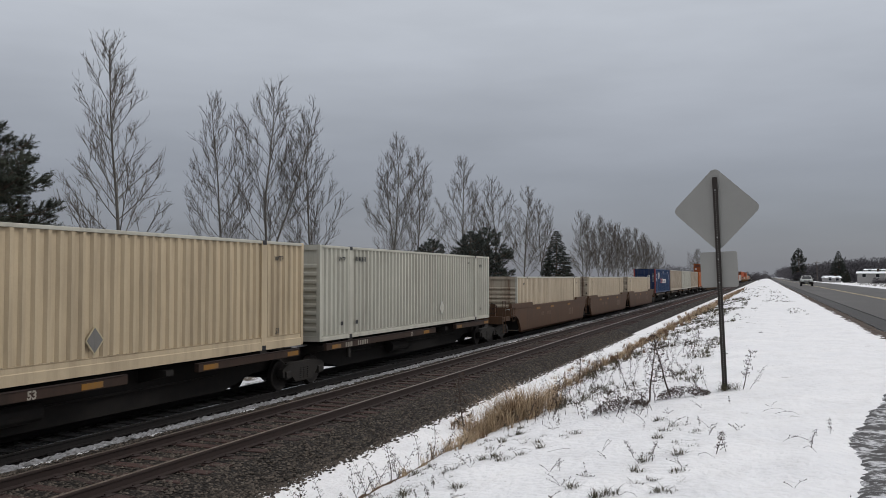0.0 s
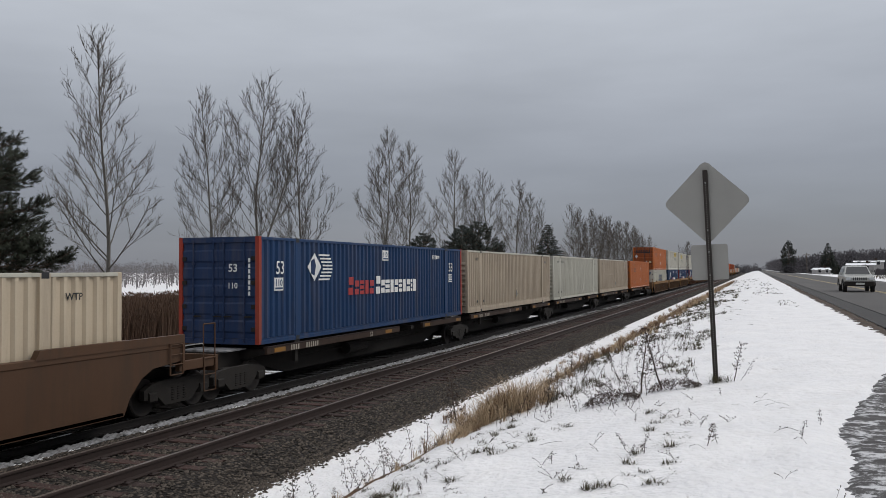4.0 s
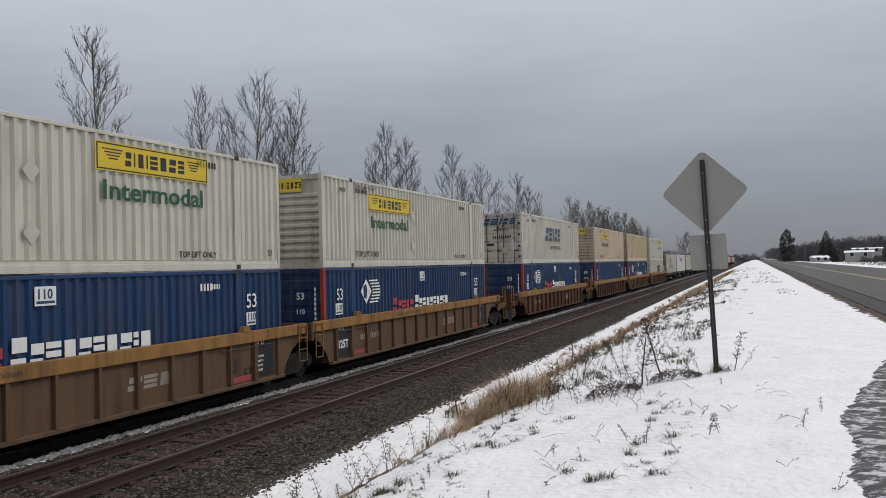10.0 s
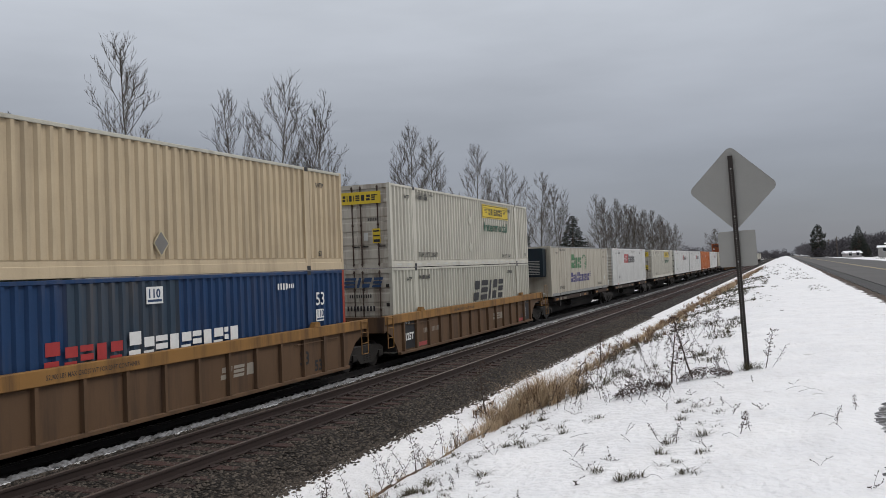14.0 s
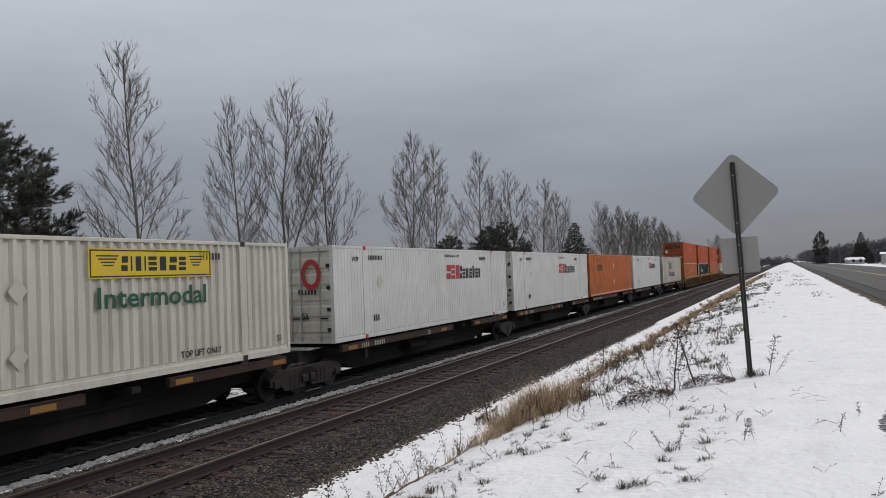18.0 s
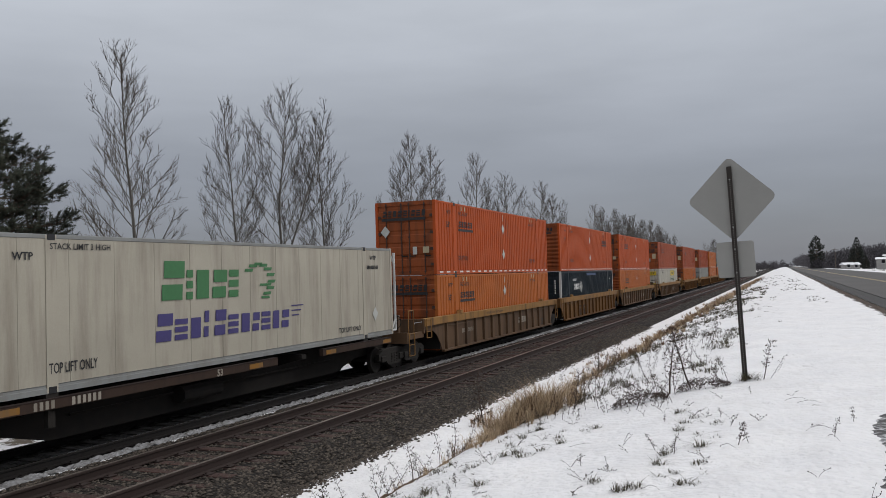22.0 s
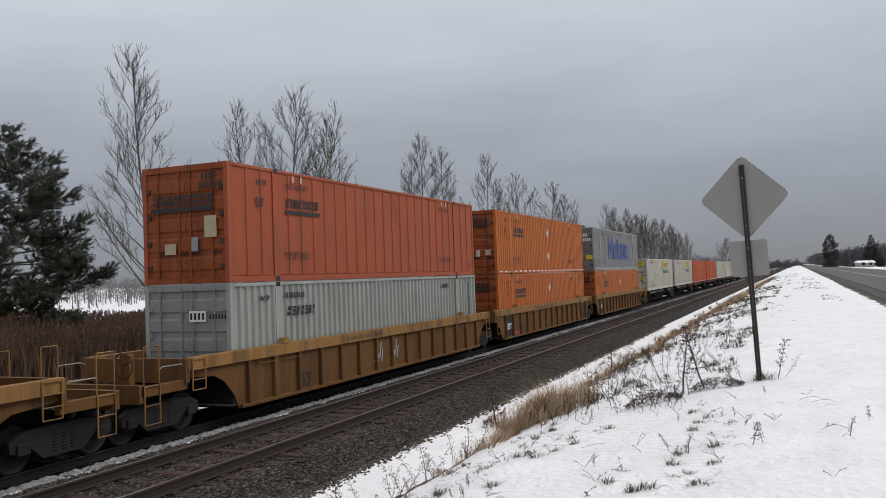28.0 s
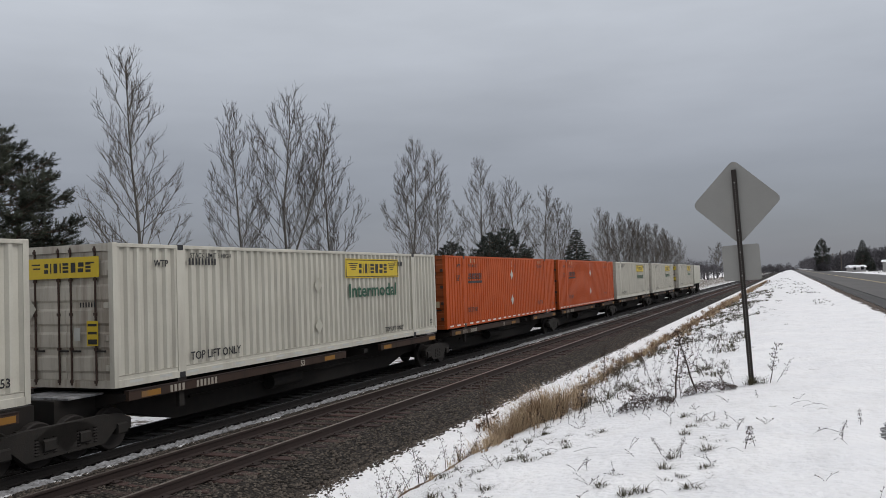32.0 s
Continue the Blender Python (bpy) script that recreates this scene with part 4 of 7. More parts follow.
def marks_orange(top, spec):
    side_text(top, "WTP", 0.2, 1.15, 2.42, M_BLACK)
    wide_text(top, "TOP LIFT ONLY", 2.3, 0.56, 1.2, 0.2, M_BLACK, 0.012)
    wide_text(top, "TOP LIFT ONLY", LEN - 3.6, 0.50, 1.1, 0.18, M_BLACK, 0.012)
    wide_text(top, "STACK 3 HIGH ONLY", 2.45, 2.42, 1.08, 0.15, M_BLACK, 0.01)
    wide_text(top, "STACK 3 HIGH ONLY", LEN - 3.6, 2.42, 1.0, 0.13, M_BLACK, 0.01)
    for y in (2.75, 3.15, LEN - 3.3, LEN - 2.9):
        part("lifting_mark", on_side(rect(0, 0, 0.09, 0.17), y, 2.62, SX), M_LABEL, top)
    part("painted_number", on_side(bars_down(4, 0.085), 8.75, 2.5, SX), M_RUSTMARK, top)
    part("painted_number", on_side(bars_down(7, 0.085), 8.98, 2.45, SX), M_RUSTMARK, top)
    side_text(top, "53", 0.22, LEN - 0.62, 0.35, M_BLACK)
    for y, z in () if spec["wall"] == "posts" else ((8.3, 2.08), (8.3, 0.87)):
        part("placard", on_side(diamond(0.21), y, z, SX), M_PLACARD, top, "faded diamond placard")
    if spec["wall"] != "posts":
        part("placard_strip", on_side(rect(-0.02, 0, 0.04, 0.3), 8.3, 2.45, SX), M_PLACARD, top)
    y = 12.4 if spec.get("rearmark") else 2.45
    wordmark(top, y, 1.93, 0.24, [w * 1.04 for w in NINE], 0.05, 0.12, M_BLACK)
    part("underline", on_side(rect(0, 0, 1.70, 0.10), y - 0.03, 1.76, SX), M_BLACK, top)
    side_text(top, "53'", 0.32, 1.1, 1.88, M_BLACK)
    if spec.get("tape", True):
        g = Geo()
        for k in range(22):
            g.add(on_side(rect(0, 0, 0.36, 0.06), 0.3 + k * 0.73, 0.06, HW + 0.003))
        tagged(part("reflective_tape", g, M_MARKWHITE, top, "row of white reflective strips"), kind="stuff")
    if spec["end"] == "door":
        zl = 1.92 if spec["wall"] == "posts" else 2.3
        part("logo", on_end(blocks([w * 1.25 for w in NINE], 0.24, 0.05, 0.12), -0.95, zl, EY - 0.042), M_BLACK, top, "company mark drawn as plain blocks")
        part("underline", on_end(rect(0, 0, 1.9, 0.11), -1.0, zl - 0.16, EY - 0.042), M_BLACK, top)
        if spec["wall"] == "posts":
            part("notice", on_end(rect(0, 0, 0.36, 0.52), 0.62, 1.1, EY - 0.032), M_LABEL, top, "pale weathered label")
            part("notice", on_end(rect(0, 0, 0.34, 0.26), -0.6, 0.72, EY - 0.032), M_LABEL, top, "pale weathered label")
            part("notice", on_end(rect(0, 0, 0.2, 0.34), 0.22, 0.78, EY - 0.032), M_ROD, top)
            part("painted_number", on_end(bars(4, 0.16), 0.55, 2.5, EY - 0.032), M_BLACK, top)
            part("painted_number", on_end(bars(6, 0.16), 0.48, 2.28, EY - 0.032), M_BLACK, top)
        else:
            for x, z in ((-0.85, 1.72), (-0.85, 0.8)):
                part("placard", on_end(diamond(0.2), x, z, EY - 0.032), M_PLACARD, top, "faded diamond placard")
            part("notice", on_end(rect(0, 0, 0.18, 0.3), 0.32, 0.8, EY - 0.032), M_PLACARD, top)
            part("notice", on_end(rect(0, 0, 0.26, 0.24), 0.75, 0.85, EY - 0.032), M_LABEL, top)
    else:
        part("logo", on_end(blocks([w * 1.15 for w in NINE], 0.22, 0.05, 0.12), -0.85, 2.42, 0.0), M_BLACK, top, "company mark drawn as plain blocks")
        part("underline", on_end(rect(0, 0, 1.7, 0.08), -0.9, 2.28, 0.0), M_BLACK, top)
        part("painted_number", on_end(bars(7, 0.13), -0.2, 2.12, 0.0), M_BLACK, top)


def marks_sign(top, spec):
    common(top, placards=())
    y0 = spec.get("signy", 9.3)
    back = y0 > 6
    wide, high, z0 = 3.66, 0.6, 2.08 if back else 1.92
    board = part("sign_panel", on_side(rect(0, 0, wide, high), y0, z0, SX), M_SIGNYEL, top, "yellow panel with a black border")
    g = Geo()
    for q in (rect(0.03, 0.03, 3.04, 0.03), rect(0.03, 0.60, 3.04, 0.03), rect(0.03, 0.03, 0.03, 0.6), rect(3.04, 0.03, 0.03, 0.6)):
        g.add(q)
    g.add(blocks([0.16, 0.05, 0.17, 0.05, 0.21, 0.21, 0.21, 0.19], 0.33, 0.055), (0.72, 0.16, 0))
    for k in range(4):
        g.add(rect(0.16 + 0.05 * k, 0.48 - 0.07 * k, 0.5 - 0.09 * k, 0.03, 0.3))
        g.add(rect(2.45 + 0.03 * k, 0.48 - 0.07 * k, 0.42 - 0.07 * k, 0.03, -0.3))
    g.v = [(a * wide / 3.1, b * high / 0.66, c) for a, b, c in g.v]
    part("logo", on_side(g, y0, z0, SX + 0.002), M_BLACK, board, "company mark drawn as plain blocks")
    wide_text(top, "Intermodal", y0 + 0.21, z0 - 0.58, 3.24, 0.42, M_GREEN, 0.018)
    for z in (1.9, 0.75):
        part("placard_frame", on_side(Geo().add(diamond(0.2)), 7.72 if back else 7.2, z, SX), M_GREYWHITE, top, "empty diamond placard holder")
    side_text(top, "STACK LIMIT 3 HIGH", 0.16, 2.3, 2.62, M_BLACK, 0.002)
    g = Geo()
    for k in range(18):
        g.add(on_side(rect(0, 0, 0.38, 0.05), 0.4 + k * 0.86, 0.07, HW + 0.003))
    tagged(part("reflective_tape", g, M_PLACARD, top, "row of dull reflective strips"), kind="stuff")
    yy = EY - 0.034 if spec["end"] == "door" else 0.0
    wide, z = (1.95, 2.22) if spec["end"] == "door" else (1.2, 2.36)
    board = part("sign_panel", on_end(rect(0, 0, wide, 0.42), -wide / 2, z, yy), M_SIGNYEL, top, "yellow panel with a black mark")
    g = Geo().add(blocks([w * wide / 1.95 for w in (0.12, 0.04, 0.13, 0.04, 0.16, 0.16, 0.16, 0.14)], 0.2, 0.045), (wide * 0.24, 0.11, 0))
    g.add(rect(wide * 0.06, 0.28, wide * 0.12, 0.03, 0.3)).add(rect(wide * 0.08, 0.2, wide * 0.10, 0.03, 0.3)).add(rect(wide * 0.82, 0.28, wide * 0.12, 0.03, -0.3))
    part("logo", on_end(g, -wide / 2, z, yy - 0.002), M_BLACK, board, "company mark drawn as plain blocks")
    if spec["end"] == "door":
        part("notice", on_end(rect(0, 0, 0.3, 0.5), 0.62, 0.85, EY - 0.03), M_SIGNYEL, top, "yellow notice with black lines")
        part("notice_print", on_end(Geo().add(rect(0, 0, 0.24, 0.1)).add(rect(0, 0.2, 0.24, 0.05)).add(rect(0, 0.36, 0.24, 0.05)), 0.65, 0.88, EY - 0.033), M_BLACK, top)
        part("notice", on_end(rect(0, 0, 0.16, 0.26), 0.28, 0.95, EY - 0.03), M_PLACARD, top)
        part("placard_frame", on_end(diamond(0.2), -0.95, 1.6, EY - 0.03), M_GREYWHITE, top)
        part("painted_number", on_end(bars(6, 0.1), 0.45, 1.62, EY - 0.03), M_BLACK, top)
    else:
        for x, zz in ((-0.75, 1.75), (-0.75, 0.45)):
            part("placard_frame", on_end(diamond(0.18), x, zz, 0.0), M_CLEAN, top)


FIVE = [0.52, 0.66, 0.20, 0.46, 0.50]


def marks_slantmark(top, spec):
    common(top, lift=False, placards=())
    big = spec.get("big", 1.38)
    y0 = spec.get("signy", 5.85)
    wide, z0 = [w * big for w in FIVE], spec.get("up", 1.38)
    ink = spec.get("ink", M_LOGONAVY)
    if ink is M_LOGONAVY:
        part("logo_shadow", on_side(blocks(wide, 0.84, 0.16 * big, 0.3), y0 - 0.05, z0 - 0.05, SX), M_OCHREMARK, top, "yellow edge behind the blocks")
    wordmark(top, y0, z0, 0.84, wide, 0.16 * big, 0.3, ink, SX + 0.003)
    if spec.get("up"):
        wide_text(top, "INTERMODAL", y0 + 1.35, 0.86, 3.0, 0.24, M_BLACK, 0.0)
        wide_text(top, "53ft", LEN - 1.1, 0.6, 0.55, 0.24, M_BLACK, 0.006)
        g = text_geo("INTERMODAL", 0.22, 0.0)
        part("lettering", on_end(g, -0.2, 1.98, EY - 0.034), M_BLACK, top)
        part("notice", on_end(rect(0, 0, 0.34, 0.28), 0.12, 0.62, EY - 0.034), M_LABEL, top, "pale weathered label")
        part("notice", on_end(rect(0, 0, 0.18, 0.62), 0.66, 0.72, EY - 0.034), M_PLACARD, top)
        part("notice", on_end(rect(0, 0, 0.42, 0.12), -0.8, 1.05, EY - 0.034), M_BLACK, top)
    part("weld_strip", on_side(rect(0, 0, LEN - 0.6, 0.05), 0.3, 0.10, HW + 0.003), M_PLACARD, top, "dull strip along the bottom rail")
    g = blocks([0.34, 0.44, 0.13, 0.32, 0.34], 0.34, 0.08, 0.3)
    part("logo", on_end(g, -1.02, 2.26, EY - 0.034), M_LOGONAVY, top, "company mark drawn as plain blocks")
    part("painted_number", on_end(bars(10, 0.12), -0.35, 1.9, EY - 0.034), M_BLACK, top)
    part("painted_number", on_end(bars(9, 0.17), -0.45, 1.45, EY - 0.034), M_BLACK, top)
    part("notice_print", on_end(bars(6, 0.08), -0.95, 1.25, EY - 0.034), M_BLACK, top)


def marks_blue(top, spec):
    wide_text(top, "53", 0.84, 1.88, 0.40, 0.38, M_MARKWHITE, 0.01)
    wide_text(top, "53", LEN - 1.66, 1.92, 0.46, 0.38, M_MARKWHITE, 0.01)
    for y, z, w, h in ((0.74, 1.42, 0.46, 0.36), (LEN - 1.68, 1.46, 0.42, 0.34)) + (((7.76, 2.32, 0.5, 0.36),) if spec.get("logo", True) else ()):
        part("notice", on_side(rect(0, 0, w, h), y, z, SX), M_MARKWHITE, top, "white panel with a height mark")
        g = text_geo("110", 0.26, 0.008)
        part("lettering", on_side(g, y + 0.03, z + 0.13, SX + 0.003), M_LOGONAVY, top)
        part("notice_print", on_side(rect(0, 0, w * 0.84, 0.05), y + 0.04, z + 0.04, SX + 0.003), M_LOGONAVY, top)
    part("painted_number", on_side(bars(4, 0.17), 12.6, 2.42, SX), M_MARKWHITE, top)
    part("painted_number", on_side(bars(4, 0.12), 13.05, 2.45, SX), M_MARKWHITE, top)
    if spec.get("panel"):
        p = (LEN - 0.24) / round((LEN - 0.24) / 0.278)
        part("repair_panel", ridged(HW - 0.006, 0.12 + 20 * p, 0.12 + 31 * p, 0.17, HGT - 0.1, 1), M_DULLBLUE, top, "faded replaced wall panel")
    if spec.get("logo", True):
        g = Geo().face((0, -0.42, 0), (0.42, 0, 0), (0, 0.42, 0), (-0.42, 0, 0))
        part("logo", on_side(g, 2.95, 2.08, SX), M_MARKWHITE, top, "white diamond mark")
        g = Geo().face((-0.2, -0.2, 0), (0.02, -0.26, 0), (0.1, 0.05, 0), (0.0, 0.26, 0), (-0.2, 0.18, 0))
        part("logo_inner", on_side(g, 2.93, 2.08, SX + 0.003), M_DOORBLUE, top)
        g = Geo()
        for k in range(8):
            u = abs(k - 3.5) / 4
            g.add(rect(0.10 + 0.34 * (1 - u), k * 0.105 - 0.40, 0.92 - 0.34 * (1 - u) - 0.25 * u * u, 0.05))
        part("logo_stripes", on_side(g, 3.05, 2.08, SX), M_MARKWHITE, top, "white stripes trailing from the mark")
        wordmark(top, 5.15, 1.18, 0.58, [0.36], 0.07, 0.0, M_RED)
        wordmark(top, 5.6, 1.18, 0.46, [0.32, 0.32, 0.30, 0.34], 0.06, 0.0, M_RED)
        wordmark(top, 7.22, 1.16, 0.62, [0.36], 0.07, 0.0, M_MARKWHITE)
        wordmark(top, 7.64, 1.18, 0.46, [0.32, 0.36, 0.34, 0.34, 0.3, 0.34, 0.36, 0.15, 0.36], 0.045, 0.0, M_MARKWHITE)
    part("end_marks", on_end(text_geo("53", 0.3, 0.006), 0.35, 1.95, EY - 0.034), M_MARKWHITE, top)
    part("end_marks", on_end(text_geo("110", 0.22, 0.004), 0.32, 1.5, EY - 0.034), M_MARKWHITE, top)
    part("painted_number", on_end(bars_down(7, 0.11), 0.98, 2.2, EY - 0.034), M_MARKWHITE, top)


def marks_redmark(top, spec):
    common(top, placards=(), lift=False)
    y0 = spec.get("signy", 8.75)
    h = spec.get("size", 0.55)
    wordmark(top, y0, 1.72, h, [h * 0.85, h * 0.68, h * 0.9], h * 0.09, 0.0, M_RED)
    g = blocks([h * 0.42, h * 0.55, h * 0.55, h * 0.2, h * 0.46, h * 0.34, h * 0.2, h * 0.46, h * 0.46], h * 0.72, h * 0.09, 0.0, tall=(0, 5))
    part("logo", on_side(g, y0 + h * 2.62, 1.72, SX), M_BLACK, top, "company mark drawn as plain blocks")
    side_text(top, "WARNING HIGH CUBE", 0.15, 8.6, 2.58, M_BLACK, 0.002)
    part("painted_number", on_side(bars(3, 0.2), 2.5, 0.5, SX), M_BLACK, top)
    part("placard_frame", on_side(diamond(0.22), 3.0, 1.75, SX), M_GREYWHITE, top, "empty diamond placard holder")
    if spec["end"] == "ribs":
        part("logo", on_end(blocks([0.11, 0.09, 0.12], 0.16, 0.02), -0.85, 2.3, 0.0), M_RED, top)
        part("logo", on_end(blocks([0.05] + [0.075] * 8, 0.13, 0.02), -0.47, 2.3, 0.0), M_BLACK, top)
        part("end_marks", on_end(text_geo("53", 0.22, 0.004), -0.4, 1.45, 0.0), M_BLACK, top)
    else:
        ring = Geo()
        for k in range(20):
            a, b = 2 * math.pi * k / 20, 2 * math.pi * (k + 1) / 20
            ring.face((0.2 * math.cos(a), 0.3 * math.sin(a), 0), (0.34 * math.cos(a), 0.46 * math.sin(a), 0), (0.34 * math.cos(b), 0.46 * math.sin(b), 0), (0.2 * math.cos(b), 0.3 * math.sin(b), 0))
        part("logo", on_end(ring, 0.55, 2.05, EY - 0.034), M_RED, top, "red ring mark")
        part("painted_number", on_end(bars(6, 0.15), 0.1, 1.45, EY - 0.034), M_BLACK, top)
        part("end_marks", on_end(text_geo("53", 0.22, 0.004), 0.2, 0.75, EY - 0.034), M_BLACK, top)


def marks_cooler(top, spec):
    g = blocks([0.72, 0.22, 0.55, 0.55, 0.38], 0.66, 0.07, 0.05, tall=(0,))
    part("logo", on_side(g, 4.86, 1.56, SX), M_LIME, top, "company mark drawn as plain blocks")
    cat = Geo()
    for k in range(9):
        a = -0.9 + k * 0.42
        cat.add(rect(0.55 * math.cos(a) - 0.1, 0.42 * math.sin(a), 0.34, 0.075, 0.5))
    cat.add(rect(0.1, -0.1, 0.5, 0.06, 0.6)).add(rect(0.2, -0.42, 0.35, 0.06, -0.5))
    part("logo", on_side(cat, 8.35, 1.9, SX), M_LIME, top, "green stripes of an animal mark")
    g = blocks([0.52, 0.42, 0.42, 0.18], 0.46, 0.07, 0.05, tall=(0, 3))
    g.add(blocks([0.44, 0.40, 0.42, 0.30, 0.40, 0.36, 0.36], 0.46, 0.08, 0.05, tall=(0,)), (1.95, 0, 0))
    part("logo", on_side(g, 4.66, 0.68, SX), M_PURPLE, top, "company mark drawn as plain blocks")
    for k in range(3):
        part("stripe", on_side(rect(0, 0, 0.6 - 0.12 * k, 0.03), 9.9, 1.22 - 0.13 * k, SX), M_PURPLE, top)
    side_text(top, "TOP LIFT ONLY", 0.2, LEN - 3.7, 0.3, M_BLACK)
    wide_text(top, "TOP LIFT ONLY", 1.9, 0.35, 1.15, 0.2, M_BLACK, 0.01)
    side_text(top, "STACK LIMIT 3 HIGH", 0.16, 1.95, 2.62, M_BLACK, 0.002)
    side_text(top, "WTP", 0.2, 1.15, 2.42, M_BLACK)
    side_text(top, "WTP", 0.2, LEN - 1.6, 2.5, M_BLACK)
    part("painted_number", on_side(bars(9, 0.12), LEN - 1.8, 2.2, SX), M_BLACK, top)
    part("placard", on_side(diamond(0.19), LEN - 1.3, 0.75, SX), M_PLACARD, top, "faded diamond placard")
    unit = part("cooling_unit", Geo().soft_box(-1.0, 1.0, -0.62, 0.04, 1.15, 2.78, 0.06), M_NAVY, top, "dark cooling unit on the end wall")
    g = Geo()
    for k in range(9):
        g.box(-0.8, 0.8, -0.64, -0.615, 1.3 + k * 0.09, 1.34 + k * 0.09)
    part("grille", g, M_ROD, unit)
    g = Geo()
    for x in (-HW + 0.05, HW - 0.05):
        g.tube((x, LEN + 0.28, 0.1), (x, LEN + 0.28, HGT - 0.15), 0.045, k=6).tube((x, LEN, 0.12), (x, LEN + 0.28, 0.5), 0.035, k=6).tube((x, LEN, HGT - 0.2), (x, LEN + 0.28, HGT - 0.55), 0.035, k=6)
        g.tube((x, LEN, 0.12), (x, LEN + 0.28, 0.12), 0.04, k=6)
    part("end_guard", g, M_CLEAN, top, "white tubular guard frame")


def marks_bluemark(top, spec):
    common(top, placards=(), lift=False)
    widths, x = [1.45, 1.0, 0.62, 0.86, 1.08, 1.05], 4.55
    g = Geo()
    for k, w in enumerate(widths):
        h = 1.6 if k == 0 else (1.5 if k == 2 else 1.16)
        if k == 0:
            g.add(rect(x, 0, 0.24, h)).add(rect(x + w - 0.24, 0, 0.24, h)).add(Geo().face((x + 0.24, h, 0), (x + 0.24, h - 0.6, 0), (x + w / 2, 0.2, 0), (x + w - 0.24, h - 0.6, 0), (x + w - 0.24, h, 0), (x + w / 2, 0.75, 0)))
        else:
            c = 0.16          # rounded shapes: cut corners, a tall slot in the middle
            g.face((x + c, 0, 0), (x + w - c, 0, 0), (x + w, c, 0), (x + w, 0.26, 0), (x, 0.26, 0), (x, c, 0))
            g.face((x, h - 0.26, 0), (x + w, h - 0.26, 0), (x + w, h - c, 0), (x + w - c, h, 0), (x + c, h, 0), (x, h - c, 0))
            g.add(rect(x, 0.26, w * 0.3, h - 0.52)).add(rect(x + w * 0.7, 0.26, w * 0.3, h - 0.52))
        x += w + 0.22
    part("logo", on_side(g, 0, 0.79, SX), M_LOGOBLUE, top, "large blue company mark drawn as plain shapes")
    side_text(top, "WARNING HIGH CUBE", 0.15, 7.4, 2.6, M_BLACK, 0.002)
    side_text(top, "53", 0.3, 1.0, 0.55, M_BLACK)
    part("painted_number", on_side(bars(2, 0.2), 2.4, 0.5, SX), M_BLACK, top)
    part("logo", on_end(blocks([0.14, 0.1, 0.08, 0.1, 0.1, 0.1], 0.18, 0.03), -0.95, 2.2, EY - 0.034), M_LOGOBLUE, top)
    part("painted_number", on_end(bars(4, 0.2), 0.3, 2.3, EY - 0.034), M_MARKWHITE, top)
    part("painted_number", on_end(bars(6, 0.2), 0.25, 1.98, EY - 0.034), M_MARKWHITE, top)
    part("notice", on_end(rect(0, 0, 0.42, 0.3), 0.75, 0.75, EY - 0.034), M_SIGNYEL, top)


def marks_grey(top, spec):
    common(top, placards=(), lift=False)
    wordmark(top, 2.35, 2.0, 0.24, [0.2, 0.14, 0.12, 0.15, 0.12, 0.14, 0.1], 0.06, 0.15, M_BLACK)
    side_text(top, "53", 0.26, 0.72, 0.85, M_BLACK, 0.004)
    side_text(top, "XIC", 0.26, 0.72, 0.5, M_BLACK, 0.004)
    part("plate", on_side(rect(0, 0, 0.5, 0.4), LEN - 1.6, 0.75, SX), M_TRUCK, top, "dark framed plate")
    part("painted_number", on_side(bars_down(9, 0.13), LEN - 0.75, 2.5, SX), M_BLACK, top)
    part("painted_number", on_end(Geo().add(rect(0, 0, 0.5, 0.26)), 0.1, 2.0, EY - 0.034), M_MARKWHITE, top)
    part("painted_number", on_end(bars(4, 0.16), 0.13, 2.05, EY - 0.037), M_BLACK, top)
    part("painted_number", on_end(bars(6, 0.12), 0.7, 2.06, EY - 0.034), M_BLACK, top)
    part("placard", on_end(diamond(0.26), 0.75, 0.75, EY - 0.034), M_TRUCK, top, "dark diamond placard")


def marks_dark(top, spec):
    side_text(top, "WTP", 0.2, LEN - 1.5, 2.2, M_MARKWHITE)
    part("painted_number", on_side(bars(9, 0.15), 2.98, 2.28, SX), M_MARKWHITE, top)
    wordmark(top, 3.35, 1.72, 0.38, [0.24, 0.10, 0.34, 0.27, 0.26], 0.05, 0.0, M_MARKWHITE)
    g = Geo()
    for r0, r1 in ((0.40, 0.33), (0.25, 0.15)):
        for k in range(4):
            a, b = math.pi / 2 * k, math.pi / 2 * (k + 1)
            g.face((r0 * math.cos(a), r0 * math.sin(a), 0), (r0 * math.cos(b), r0 * math.sin(b), 0), (r1 * math.cos(b), r1 * math.sin(b), 0), (r1 * math.cos(a), r1 * math.sin(a), 0))
    part("logo", on_side(g, 5.24, 1.88, SX), M_MARKWHITE, top, "white company mark drawn as plain shapes")
    part("notice", on_side(rect(0, 0, 2.9, 0.16), 7.0, 2.60, SX), M_BLUETAPE, top, "blue strip of tape")
    part("logo", on_end(blocks([0.1, 0.05, 0.14, 0.12, 0.12, 0.05], 0.18, 0.04), -0.6, 1.5, EY - 0.034), M_MARKWHITE, top)
    part("painted_number", on_end(bars_down(6, 0.11), 0.9, 2.3, EY - 0.034), M_MARKWHITE, top)


